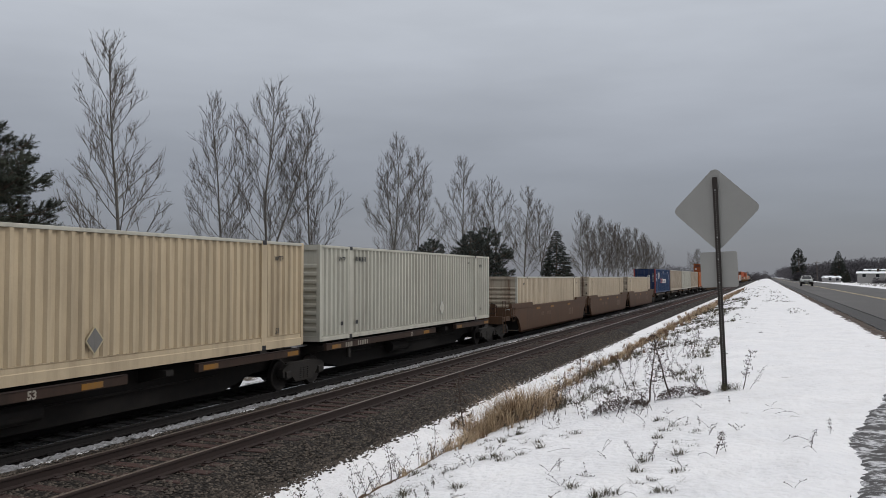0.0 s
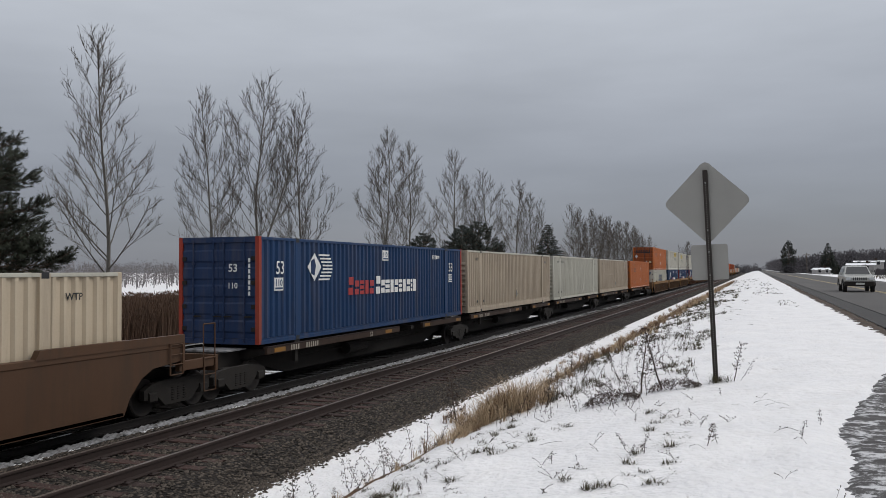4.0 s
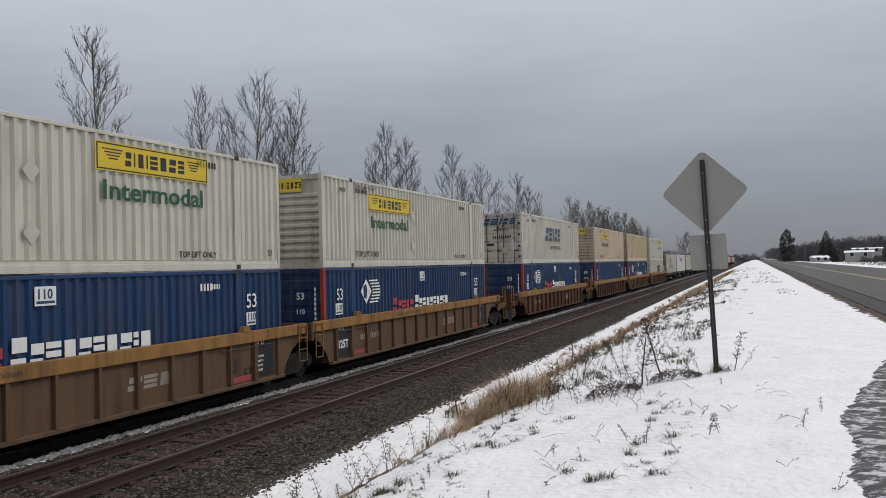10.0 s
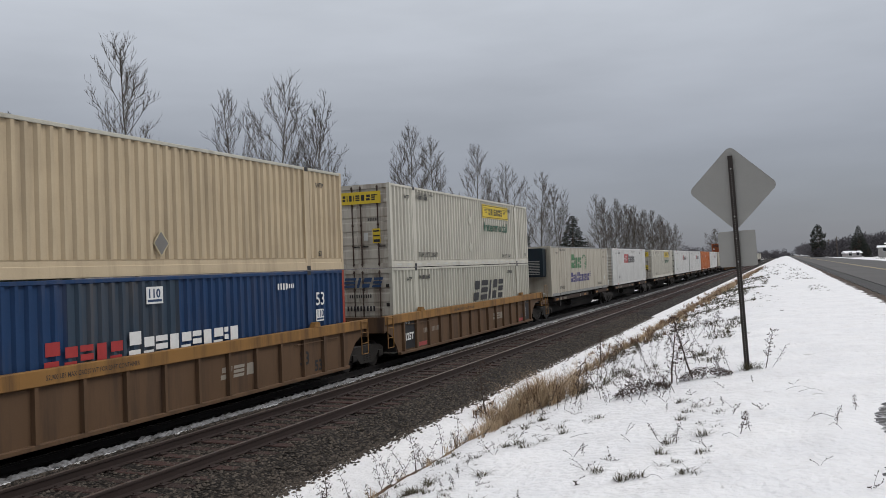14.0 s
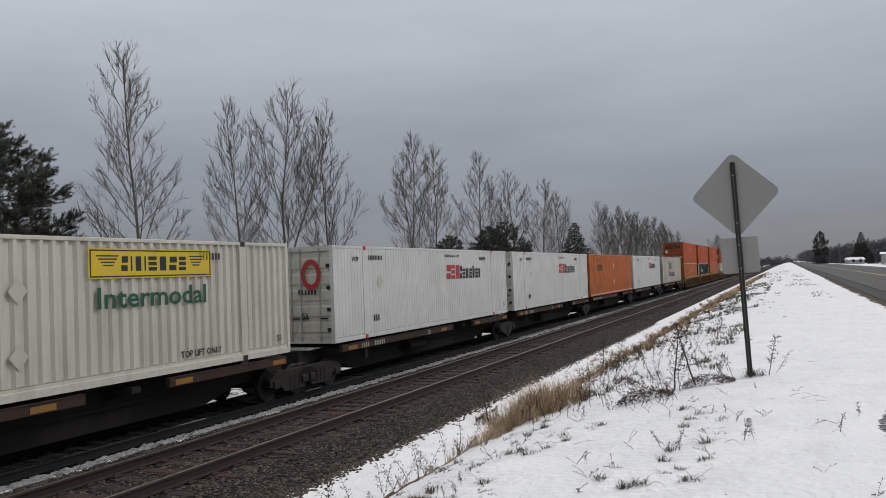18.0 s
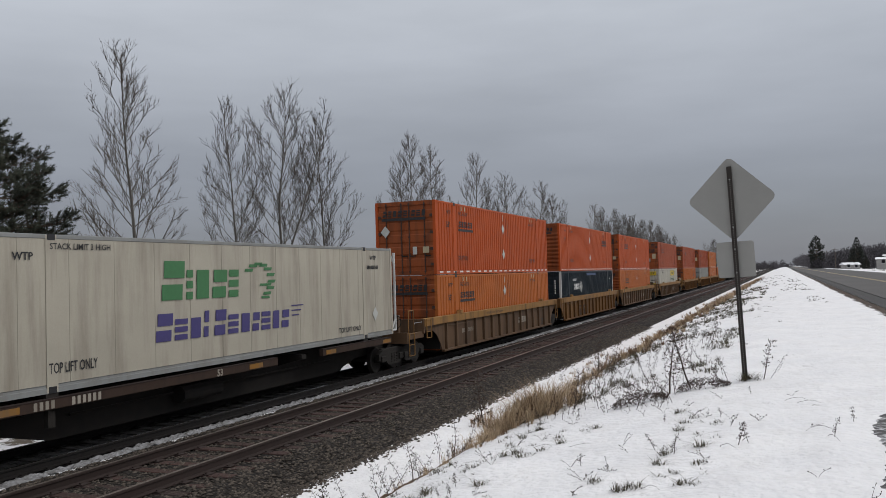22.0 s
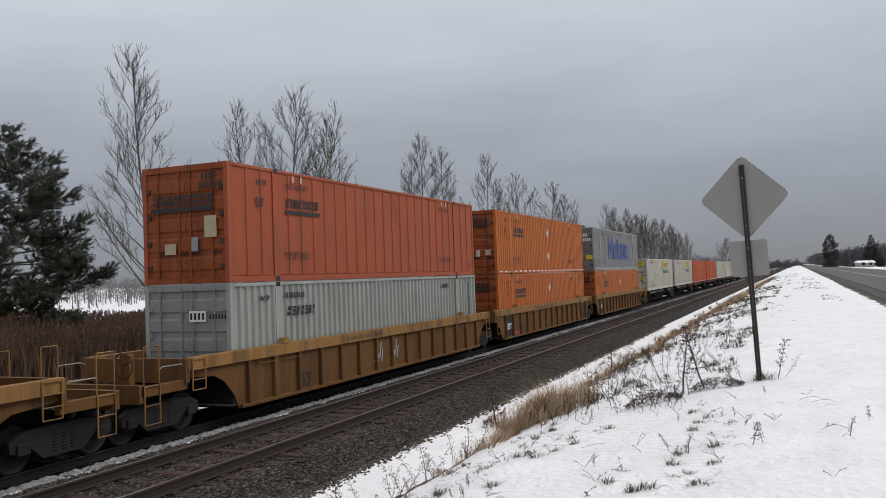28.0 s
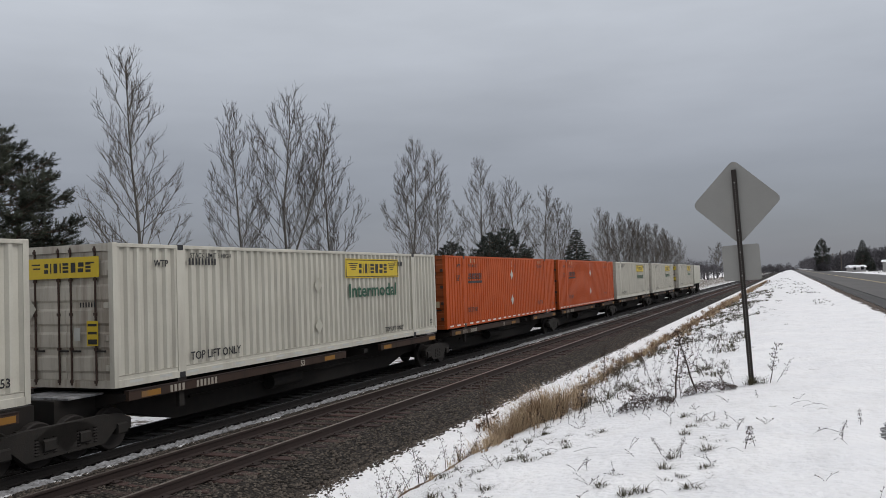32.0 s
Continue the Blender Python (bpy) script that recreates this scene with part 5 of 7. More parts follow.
SPECS = {
    "cream": dict(body=M_CREAM, wall="corr", end="ribs", endmat=M_RUSTEND, toprail=M_GREYWHITE, post=M_GREYWHITE, marks=marks_plain, label="cream corrugated steel container on a railcar"),
    "beige": dict(body=M_BEIGE, wall="corr", end="ribs", endmat=M_RUSTEND, toprail=M_GREYWHITE, sill=0.3, marks=marks_plain, label="beige corrugated steel container with a deep bottom rail"),
    "cream_door": dict(body=M_CREAM, wall="corr", end="door", endmat=M_RUSTEND, toprail=M_GREYWHITE, marks=marks_plain, label="cream corrugated container with stained tan doors"),
    "tan": dict(body=M_TAN, wall="corr", end="ribs", endmat=M_RUSTEND, sill=0.34, toprail=M_GREYWHITE, marks=marks_plain, label="tan corrugated steel container with a rusty end"),
    "greywhite": dict(body=M_GREYWHITE, wall="corr", end="ribs", marks=marks_plain, label="grey-white corrugated container with a diamond placard"),
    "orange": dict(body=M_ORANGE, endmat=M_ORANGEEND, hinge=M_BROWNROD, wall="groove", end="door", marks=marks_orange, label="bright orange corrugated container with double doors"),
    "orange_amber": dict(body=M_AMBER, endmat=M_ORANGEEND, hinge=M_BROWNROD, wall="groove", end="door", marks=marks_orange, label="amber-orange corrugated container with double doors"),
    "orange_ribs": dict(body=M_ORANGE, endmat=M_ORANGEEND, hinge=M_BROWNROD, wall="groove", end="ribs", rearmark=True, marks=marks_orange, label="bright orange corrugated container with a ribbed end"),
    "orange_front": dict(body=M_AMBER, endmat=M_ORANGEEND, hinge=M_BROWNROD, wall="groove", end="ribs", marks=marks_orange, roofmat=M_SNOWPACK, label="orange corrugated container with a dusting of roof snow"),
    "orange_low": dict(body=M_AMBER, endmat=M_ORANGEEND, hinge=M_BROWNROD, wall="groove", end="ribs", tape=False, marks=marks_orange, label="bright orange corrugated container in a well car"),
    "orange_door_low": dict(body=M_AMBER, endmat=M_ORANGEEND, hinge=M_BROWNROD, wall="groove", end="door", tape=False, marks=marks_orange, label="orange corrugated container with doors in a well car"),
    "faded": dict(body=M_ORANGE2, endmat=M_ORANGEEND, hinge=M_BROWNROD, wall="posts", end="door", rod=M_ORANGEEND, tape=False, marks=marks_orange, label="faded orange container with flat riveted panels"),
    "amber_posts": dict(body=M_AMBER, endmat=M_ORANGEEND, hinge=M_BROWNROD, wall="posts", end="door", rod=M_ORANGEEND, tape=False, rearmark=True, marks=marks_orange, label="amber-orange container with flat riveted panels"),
    "sign": dict(body=M_WHITE, wall="corr", end="door", endmat=M_STAINED, sill=0.24, hinge=M_STAINED, marks=marks_sign, label="white corrugated container with a yellow sign panel"),
    "sign_ribs": dict(body=M_WHITE, wall="corr", end="ribs", sill=0.24, endmat=M_STAINED, signy=3.27, marks=marks_sign, label="white corrugated container with yellow sign and ribbed end"),
    "sign_tan": dict(body=M_CREAM, wall="corr", end="ribs", sill=0.24, endmat=M_RUSTEND, signy=3.27, marks=marks_sign, label="cream corrugated container with yellow sign and ribbed end"),
    "slantmark": dict(body=M_GREYWHITE, wall="corr", end="door", endmat=M_STAINED, sill=0.24, marks=marks_slantmark, label="off-white corrugated container with a large navy mark"),
    "slantmark_dark": dict(body=M_GREYWHITE, wall="corr", end="door", endmat=M_STAINED, sill=0.24, ink=M_BLACK, signy=7.8, big=1.3, marks=marks_slantmark, label="off-white corrugated container with a large black mark"),
    "slantmark_up": dict(body=M_WHITE, wall="corr", end="door", endmat=M_STAINED, sill=0.24, up=1.40, signy=5.6, big=1.36, marks=marks_slantmark, label="white corrugated container with a slanted navy mark"),
    "blue": dict(body=M_BLUE, wall="corr", end="door", endmat=M_DOORBLUE, marks=marks_blue, rod=M_DOORBLUE, label="blue corrugated container with white lettering"),
    "blue_red": dict(body=M_BLUE, wall="corr", end="door", endmat=M_DOORBLUE, post=M_REDPOST, both=True, rod=M_DOORBLUE, marks=marks_blue, label="blue corrugated container with red corner posts"),
    "blue_panel": dict(body=M_BLUE, wall="corr", end="door", endmat=M_DOORBLUE, post=M_REDPOST, panel=True, rod=M_DOORBLUE, marks=marks_blue, label="blue corrugated container with a faded grey wall panel"),
    "blue_plain": dict(body=M_BLUE, wall="corr", end="door", endmat=M_DOORBLUE, post=M_REDPOST, logo=False, rod=M_DOORBLUE, marks=marks_blue, label="plain blue corrugated container with red corner posts"),
    "redmark": dict(body=M_CLEAN, wall="fine", end="door", endmat=M_GREYWHITE, rod=M_ROD, cast=M_RED, marks=marks_redmark, roofmat=M_SNOWPACK, label="clean white container with red castings and snowy roof"),
    "redmark_ribs": dict(body=M_CLEAN, wall="fine", end="ribs", endmat=M_STAINED, cast=M_RED, signy=5.0, size=0.72, marks=marks_redmark, roofmat=M_SNOWPACK, label="clean white container with a rust-stained ribbed end"),
    "cooler": dict(body=M_REEFER, wall="smooth", end="plain", toprail=M_GREY, rail=M_GREY, marks=marks_cooler, label="dull white refrigerated container with a green mark"),
    "bluemark": dict(body=M_LIGHTGREY, wall="corr", rod=M_GREYEND, end="door", endmat=M_GREYEND, sill=0.24, cast=M_RED, marks=marks_bluemark, label="pale grey container with a large blue mark"),
    "grey": dict(body=M_PALEGREY, wall="corr", end="door", endmat=M_GREY, rod=M_GREY, hinge=M_GREY, cast=M_TRUCK, marks=marks_grey, label="pale grey-green corrugated container with grey doors"),
    "dark": dict(body=M_NAVY, wall="corr", end="door", endmat=M_NAVY, post=M_CLEAN, rod=M_NAVY, marks=marks_dark, label="dark slate corrugated container with white corner posts"),
}

# what stands on each unit, from the head of the train: one box on a spine car or in a well, or two in a well
LOADS = [("spine", "tan"), ("spine", "greywhite"), ("smooth", "cream"), ("smooth", "cream_door"), ("smooth", "cream_door"), ("spine", "blue_red"), ("spine", "beige"), ("spine", "greywhite"),
         ("spine", "beige"), ("spine", "orange_amber"), ("well_brown", "slantmark", "orange_amber"), ("well_brown", "blue", "sign"), ("well_brown", "blue_red", "sign_ribs"), ("well_brown", "blue_red", "slantmark_up"),
         ("well_brown", "blue_plain", "sign_tan"), ("well_brown", "blue_panel", "tan"), ("well_brown", "slantmark_dark", "sign"), ("spine", "cooler"), ("spine", "redmark_ribs"), ("spine", "sign"), ("spine", "redmark"),
         ("spine", "redmark"), ("spine", "orange_front"), ("spine", "redmark"), ("spine", "cooler"), ("well_brown", "orange_door_low", "orange"), ("well", "dark", "orange_ribs"), ("well_brown", "orange_low", "orange"),
         ("well_brown", "sign", "faded"), ("well", "amber_posts", "faded"), ("well", "grey", "faded"), ("well", "orange_door_low", "orange_amber"), ("well", "orange_door_low", "bluemark"), ("spine", "sign"), ("spine", "sign"),
         ("spine", "orange"), ("spine", "orange"), ("spine", "sign"), ("spine", "sign"), ("spine", "sign")]
MOVERS = []          # thing, its place along the train, its height over the rail
_made = {}


def put(kind, k, z):
    """A container of that kind on unit k."""
    at = pose(XC, UNIT_Y[k], ZR + z)
    if kind in _made:
        ob = copy_thing(_made[kind], at)
    else:
        ob = _made[kind] = container(SPECS[kind])
        ob.matrix_basis = at
    MOVERS.append((ob, UNIT_Y[k], z))


for k, load in enumerate(LOADS):
    if load[0] == "spine":
        put(load[1], k, SPINE_Z)
    else:
        put(load[1], k, WELL_Z)
        if len(load) > 2:
            put(load[2], k, STACK_Z)


# ---- the railcars ----
M_OCHRE = paint("faded_ochre_patch", (0.34, 0.165, 0.035), amount=0.6)
M_CHORD = paint("worn_ochre_chord_paint", (0.36, 0.19, 0.062), grime=(0.07, 0.04, 0.024), amount=0.75, rough=0.65)
M_RUSTY = paint("rusty_brown_car_paint", (0.115, 0.052, 0.028), grime=(0.034, 0.019, 0.014), amount=0.8, rough=0.65)
M_TANCAR = paint("grimy_tan_car_paint", (0.165, 0.098, 0.056), grime=(0.055, 0.036, 0.026), amount=0.75, rough=0.65)
M_GHOST = paint("ghost_of_lettering", (0.165, 0.10, 0.06), amount=0.6)
M_DULLMARK = paint("grimy_white_marking", (0.42, 0.38, 0.32), amount=0.6)

def truck(top, y, dark=M_TRUCK):
    """A two-axle truck: side frames with springs, bolster and four wheels."""
    t = part("truck", Geo().box(-0.95, 0.95, y - 0.2, y + 0.2, 0.42, 0.72), dark, top, "grimy cast-steel truck")
    for side in (1, -1):
        xa, xb = (0.93, 1.07) if side > 0 else (-1.07, -0.93)
        upper = [(y - 1.15, 0.62), (y - 0.9, 0.74), (y - 0.45, 0.78), (y + 0.45, 0.78), (y + 0.9, 0.74), (y + 1.15, 0.62), (y + 1.15, 0.42), (y + 0.98, 0.38), (y + 0.8, 0.52),
                 (y + 0.45, 0.22), (y - 0.45, 0.22), (y - 0.8, 0.52), (y - 0.98, 0.38), (y - 1.15, 0.42)]
        part("side_frame", Geo().prism([(xa, a, b) for a, b in upper], (xb - xa, 0, 0)), dark, t)
        ring = [(0.29 + 0.028 * n, 0.10 if n % 2 else 0.075) for n in range(12)]
        for d in (-0.2, 0.0, 0.2):
            part("spring", Geo().pipe([(side * 1.0, y + d, z) for z, r in ring], [r for z, r in ring], 8), M_DARK, t)
        for w in (-0.89, 0.89):
            prof = [(side * 0.68, 0.44), (side * 0.71, 0.435), (side * 0.80, 0.425), (side * 0.815, 0.40), (side * 0.80, 0.34), (side * 0.78, 0.12), (side * 0.83, 0.10)]
            part("wheel", Geo().lathe_x(y + w, 0.425, prof), M_WHEEL, t, smooth=False)
            part("axle_box", Geo().soft_box(side * 1.0 - 0.12, side * 1.0 + 0.12, y + w - 0.13, y + w + 0.13, 0.34, 0.56, 0.03), dark, t)
    for w in (-0.89, 0.89):
        part("axle", Geo().tube((-0.8, y + w, 0.425), (0.8, y + w, 0.425), 0.08, k=8), M_DARK, t)
    return t


def ladder(g, x, y, z0, z1, w=0.42, rungs=4):
    for d in (0, w):
        g.tube((x, y + d, z0), (x, y + d, z1), 0.018, k=5)
    for k in range(rungs):
        z = z0 + (z1 - z0) * k / (rungs - 1) * 0.96
        g.tube((x, y, z), (x, y + w, z), 0.014, k=5)
    return g


def well_car(paintmat, smooth, label, marks, lead, tail):
    """One well of a stack car. lead, tail: whether the car ends there, over a truck of its own, or goes on to the next well."""
    top = thing("well_car", label, "railcar", "railcars of the train")
    w0, w1 = 1.36, 1.50
    zt, zb = 1.66, 0.275
    face = w1 - 0.015 if smooth else w0 + 0.036
    ca, cb = (-1.75 if lead else -1.05), LEN + (1.75 if tail else 1.05)      # ends of the top chord
    for side in (1, -1):
        s = lambda a, b: (a, b) if side > 0 else (-b, -a)
        xa, xb = s(w0, w0 + 0.03)
        arch_a = [(ca, 1.25), (ca + 0.2, 1.22), (-0.75, 1.15), (-0.40, 0.98), (-0.05, 0.62), (0.12, zb)]
        arch_b = [(LEN - y, z) for y, z in reversed([(LEN - cb, 1.25), (LEN - cb + 0.2, 1.22)] + arch_a[2:])]
        web = [(ca, zt - 0.12)] + arch_a + arch_b + [(cb, zt - 0.12)]
        part("side_sheet", Geo().prism([(xa, a, b) for a, b in web], (xb - xa, 0, 0)), paintmat, top)
        xa, xb = s(w0 - 0.02, w1)
        part("top_chord", Geo().soft_box(xa, xb, ca, cb, zt - (0.13 if smooth else 0.29), zt, 0.012), paintmat if smooth else M_CHORD, top)
        xa, xb = s(w0 - 0.02, w1 - 0.02)
        part("bottom_chord", Geo().soft_box(xa, xb, 0.14, LEN - 0.14, zb, zb + 0.09, 0.012), paintmat, top)
        if smooth:
            xo = s(w0 + 0.02, w1 + 0.02)[0]
            for y0, y1, up in ((ca, 2.4, False), (LEN - 2.4, cb, True)):
                ring = ((y0, zt - 0.02), (y0, zt + 0.16), (y1 - 0.1, zt + 0.16), (y1, zt - 0.02)) if not up else ((y0, zt - 0.02), (y0 + 0.1, zt + 0.16), (y1, zt + 0.16), (y1, zt - 0.02))
                part("raised_end", Geo().prism([(xo, a, b) for a, b in ring], (0.14, 0, 0)), paintmat, top)
            xa, xb = s(w0 + 0.03, w1 - 0.02)
            part("outer_sheet", Geo().prism([(xa, a, b) for a, b in web], (xb - xa, 0, 0)), paintmat, top)
            for y in (3.3, 6.6, 11.2):
                part("repair_plate", Geo().box(*s(w1 - 0.02, w1 - 0.012), y, y + 0.8, zt - 0.28, zt - 0.16), M_OCHRE, top, "faded yellow patch")
        else:
            xa, xb = s(w0 + 0.03, w1 - 0.015)
            n = 15
            for k in range(n):
                y = 0.45 + k * (LEN - 0.9) / (n - 1)
                wide = 0.09 if k in (1, n - 2) else 0.05
                ring = [(xa, y - wide, zb + 0.09), (xa, y + wide, zb + 0.09), (xb, y + wide * 0.8, zb + 0.09), (xb, y - wide * 0.8, zb + 0.09)]
                part("side_post", Geo().prism(ring, (0, 0, zt - 0.29 - zb - 0.09)), paintmat, top)
            for y in (0.75, LEN - 3.0):
                part("hand_rail", Geo().pipe([(side * (w0 + 0.03), y, zt - 0.40), (side * (w0 + 0.1), y + 0.05, zt - 0.40), (side * (w0 + 0.1), y + 2.2, zt - 0.40), (side * (w0 + 0.03), y + 2.25, zt - 0.40)], [0.013] * 4, 5), paintmat, top)
        for y in (1.98, LEN - 1.98):
            xa, xb = s(w0, w1 + 0.015)
            part("guide_bracket", Geo().prism([(xa, y - 0.18, zt), (xa, y + 0.18, zt), (xa, y + 0.1, zt + 0.14), (xa, y - 0.1, zt + 0.14)], (xb - xa, 0, 0)), paintmat if smooth else M_CHORD, top)
    part("well_floor", Geo().box(-w0, w0, 0.2, LEN - 0.2, 0.26, 0.33), M_DARK, top)
    for own, flip in ((lead, False), (tail, True)):
        at = (lambda y: LEN - y) if flip else (lambda y: y)
        span = lambda a, b: (min(at(a), at(b)), max(at(a), at(b)))
        part("bulkhead", Geo().box(-w0, w0, *span(-0.06, 0.0), 0.4, 1.3), M_DARK, top)
        c_end = -1.75 if own else -1.05
        part("end_deck", Geo().soft_box(-w0, w0, *span(c_end, -0.06), 1.16, 1.24, 0.012), M_DARK if own else paintmat, top)
        part("cross_beam", Geo().soft_box(-w1 + 0.02, w1 - 0.02, *span(c_end - 0.06, c_end + 0.06), 1.12, zt - 0.02, 0.012), paintmat, top)
        part("drawbar", Geo().box(-0.22, 0.22, *span(-3.6 if own else -1.6, -0.1), 0.62, 0.95), M_DARK, top)
        g = Geo()
        ladder(g, w1 + 0.03, span(c_end + 0.1, c_end + 0.5)[0], 0.62 if not own else 0.95, 1.64)
        part("ladder", g, paintmat if smooth else M_CHORD, top)
        if own:
            truck(top, at(-2.1))
            for side in (1, -1):
                xa, xb = (1.30, 1.42) if side > 0 else (-1.42, -1.30)
                part("platform_sill", Geo().soft_box(xa, xb, *span(-3.05, -1.7), 0.98, 1.20, 0.012), paintmat, top)
                g = Geo()
                ladder(g, side * 1.44, span(-3.0, -2.56)[0], 0.42, 1.22, 0.44, 3)
                for y in span(-3.0, -2.56):
                    g.tube((side * 1.42, y, 1.2), (side * 1.42, y, 2.0), 0.017, k=5)
                g.tube((side * 1.42, span(-3.0, -2.56)[0], 2.0), (side * 1.42, span(-3.0, -2.56)[1], 2.0), 0.017, k=5)
                part("step_ladder", g, paintmat if smooth else M_CHORD, top)
                part("grab_rail", Geo().pipe([(side * 1.40, at(-1.8), 1.5), (side * 1.44, at(-1.9), 1.55), (side * 1.44, at(-2.5), 1.55), (side * 1.42, at(-2.56), 1.5)], [0.014] * 4, 5), M_ROD, top)
            part("platform", Geo().box(-1.3, 1.3, *span(-2.95, -1.75), 1.02, 1.07), M_DARK, top)
            part("buffer_beam", Geo().soft_box(-1.42, 1.42, *span(-3.12, -2.98), 0.86, 1.24, 0.015), paintmat, top)
            part("coupler", Geo().soft_box(-0.18, 0.18, *span(-3.75, -3.1), 0.68, 0.95, 0.05), M_TRUCK, top)
            part("hose", Geo().pipe([(0.4, at(-3.1), 0.85), (0.42, at(-3.3), 0.5), (0.38, at(-3.5), 0.32), (0.3, at(-3.68), 0.45)], [0.02] * 4, 5), M_DARK, top)
            if not flip:
                part("brake_stand", Geo().soft_box(0.75, 1.0, -2.95, -2.8, 1.05, 1.85, 0.02), paintmat, top)
                g = Geo()
                for k in range(16):
                    a, b = 2 * math.pi * k / 16, 2 * math.pi * (k + 1) / 16
                    g.tube((0.87 + 0.26 * math.cos(a), -2.99, 1.62 + 0.26 * math.sin(a)), (0.87 + 0.26 * math.cos(b), -2.99, 1.62 + 0.26 * math.sin(b)), 0.016, k=4, caps=False)
                for a in (0.4, 2.5, 4.6):
                    g.tube((0.87, -2.99, 1.62), (0.87 + 0.26 * math.cos(a), -2.99, 1.62 + 0.26 * math.sin(a)), 0.012, k=4)
                part("brake_wheel", g, M_TRUCK, top)
        elif not flip:
            truck(top, -1.57)
    if smooth:
        part("painted_number", on_side(bars(4, 0.2), 4.4, 1.0, face), M_GHOST, top)
        part("painted_number", on_side(bars(6, 0.2), 5.75, 1.0, face), M_GHOST, top)
    elif paintmat is not M_YELLOW:
        part("painted_number", on_side(bars(4, 0.17), 2.25, 0.85, w0 + 0.034), M_DULLMARK, top)
        part("painted_number", on_side(bars(6, 0.17), 3.0, 0.85, w0 + 0.034), M_DULLMARK, top)
    if smooth:
        part("lettering_blocks", on_side(blocks([0.34, 0.34, 0.36], 0.42, 0.14, 0.0), 11.5, 0.75, face), M_GHOST, top, "ghost of painted-out letters as plain blocks")
    else:
        if paintmat is not M_YELLOW:
            part("lettering", on_side(text_geo("53", 0.42, 0.012), LEN - 2.0, 0.44, w0 + 0.034), M_BLACK, top)
            part("logo", on_side(blocks([0.42, 0.42, 0.46], 0.28, 0.06, 0.12), 10.0, 0.76, w0 + 0.034), M_DULLMARK, top, "worn white mark in plain blocks")
        else:
            part("lettering", on_side(text_geo("53", 0.5, 0.012), 2.75, 0.44, w0 + 0.034), M_BLACK, top)
            for y0, wide in ((4.1, 1.0), (5.3, 1.2)) if "panels" in marks else ():
                panel = part("painted_panel", Geo().box(w0 + 0.03, w0 + 0.034, y0, y0 + wide, 0.42, 1.02), M_BROWN, top, "dark painted panel")
                part("logo", on_side(Geo().add(rect(0.06, 0.36, wide * 0.6, 0.12)).add(rect(wide * 0.25, 0.04, wide * 0.24, 0.32, 0.3)), y0 + 0.06, 0.46, w0 + 0.037), M_YELLOW, panel, "worn ochre mark in plain shapes")
        src = text_geo("52,900 LBS MAX GROSS WT FOR 20 FT CONTAINER", 1.0, 0.004)
        high, long_ = 0.13, max(p[0] for p in src.v)
        g = Geo()
        g.v, g.f = [(p[0] * 2.3 / long_, p[1] * high, 0) for p in src.v], list(src.f)
        part("lettering", on_side(g, 5.0, zt - 0.20, w1 + 0.003), M_BLACK, top)
        part("lettering", on_side(text_geo("53", 0.5, 0.012), LEN - 2.75, 0.68, face), M_BLACK, top)
        if "graffiti" in marks:
            for y in (6.9, 8.0):
                g = Geo()
                for k in range(5):
                    g.add(rect(0.12 * k, 0.1 * (k % 2), 0.07, 0.5 - 0.12 * (k % 3), 0.25))
                part("graffiti", on_side(g, y, 0.62, face), M_GRAFFITI, top, "pale blue graffiti")
        if "black" in marks:
            for y0, front in ((0.58, True), (LEN - 1.55, False)):
                panel = part("black_panel", Geo().box(w0 + 0.03, w0 + 0.038, y0, y0 + 0.95, 0.42, 1.5), M_BLACK, top, "black stencil panel")
                part("lettering", on_side(text_geo("48  53", 0.15, 0.002), y0 + 0.12, 1.28, w0 + 0.042), M_MARKWHITE, panel)
                if front:
                    part("lettering", on_side(text_geo("125T", 0.34, 0.012), y0 + 0.06, 0.72, w0 + 0.042), M_MARKWHITE, panel)
                else:
                    g = Geo()
                    for k in range(4):
                        g.add(bars(8, 0.055), (0.02 * k, 0.12 * k, 0))
                    part("lettering_lines", on_side(g, y0 + 0.1, 0.58, w0 + 0.042), M_MARKWHITE, panel)
                part("red_panel", Geo().box(w0 + 0.03, w0 + 0.036, y0 + (1.05 if front else -0.9), y0 + (1.95 if front else -0.1), 0.41, 0.55), M_PINK, top, "faded red stencil panel")
    return top


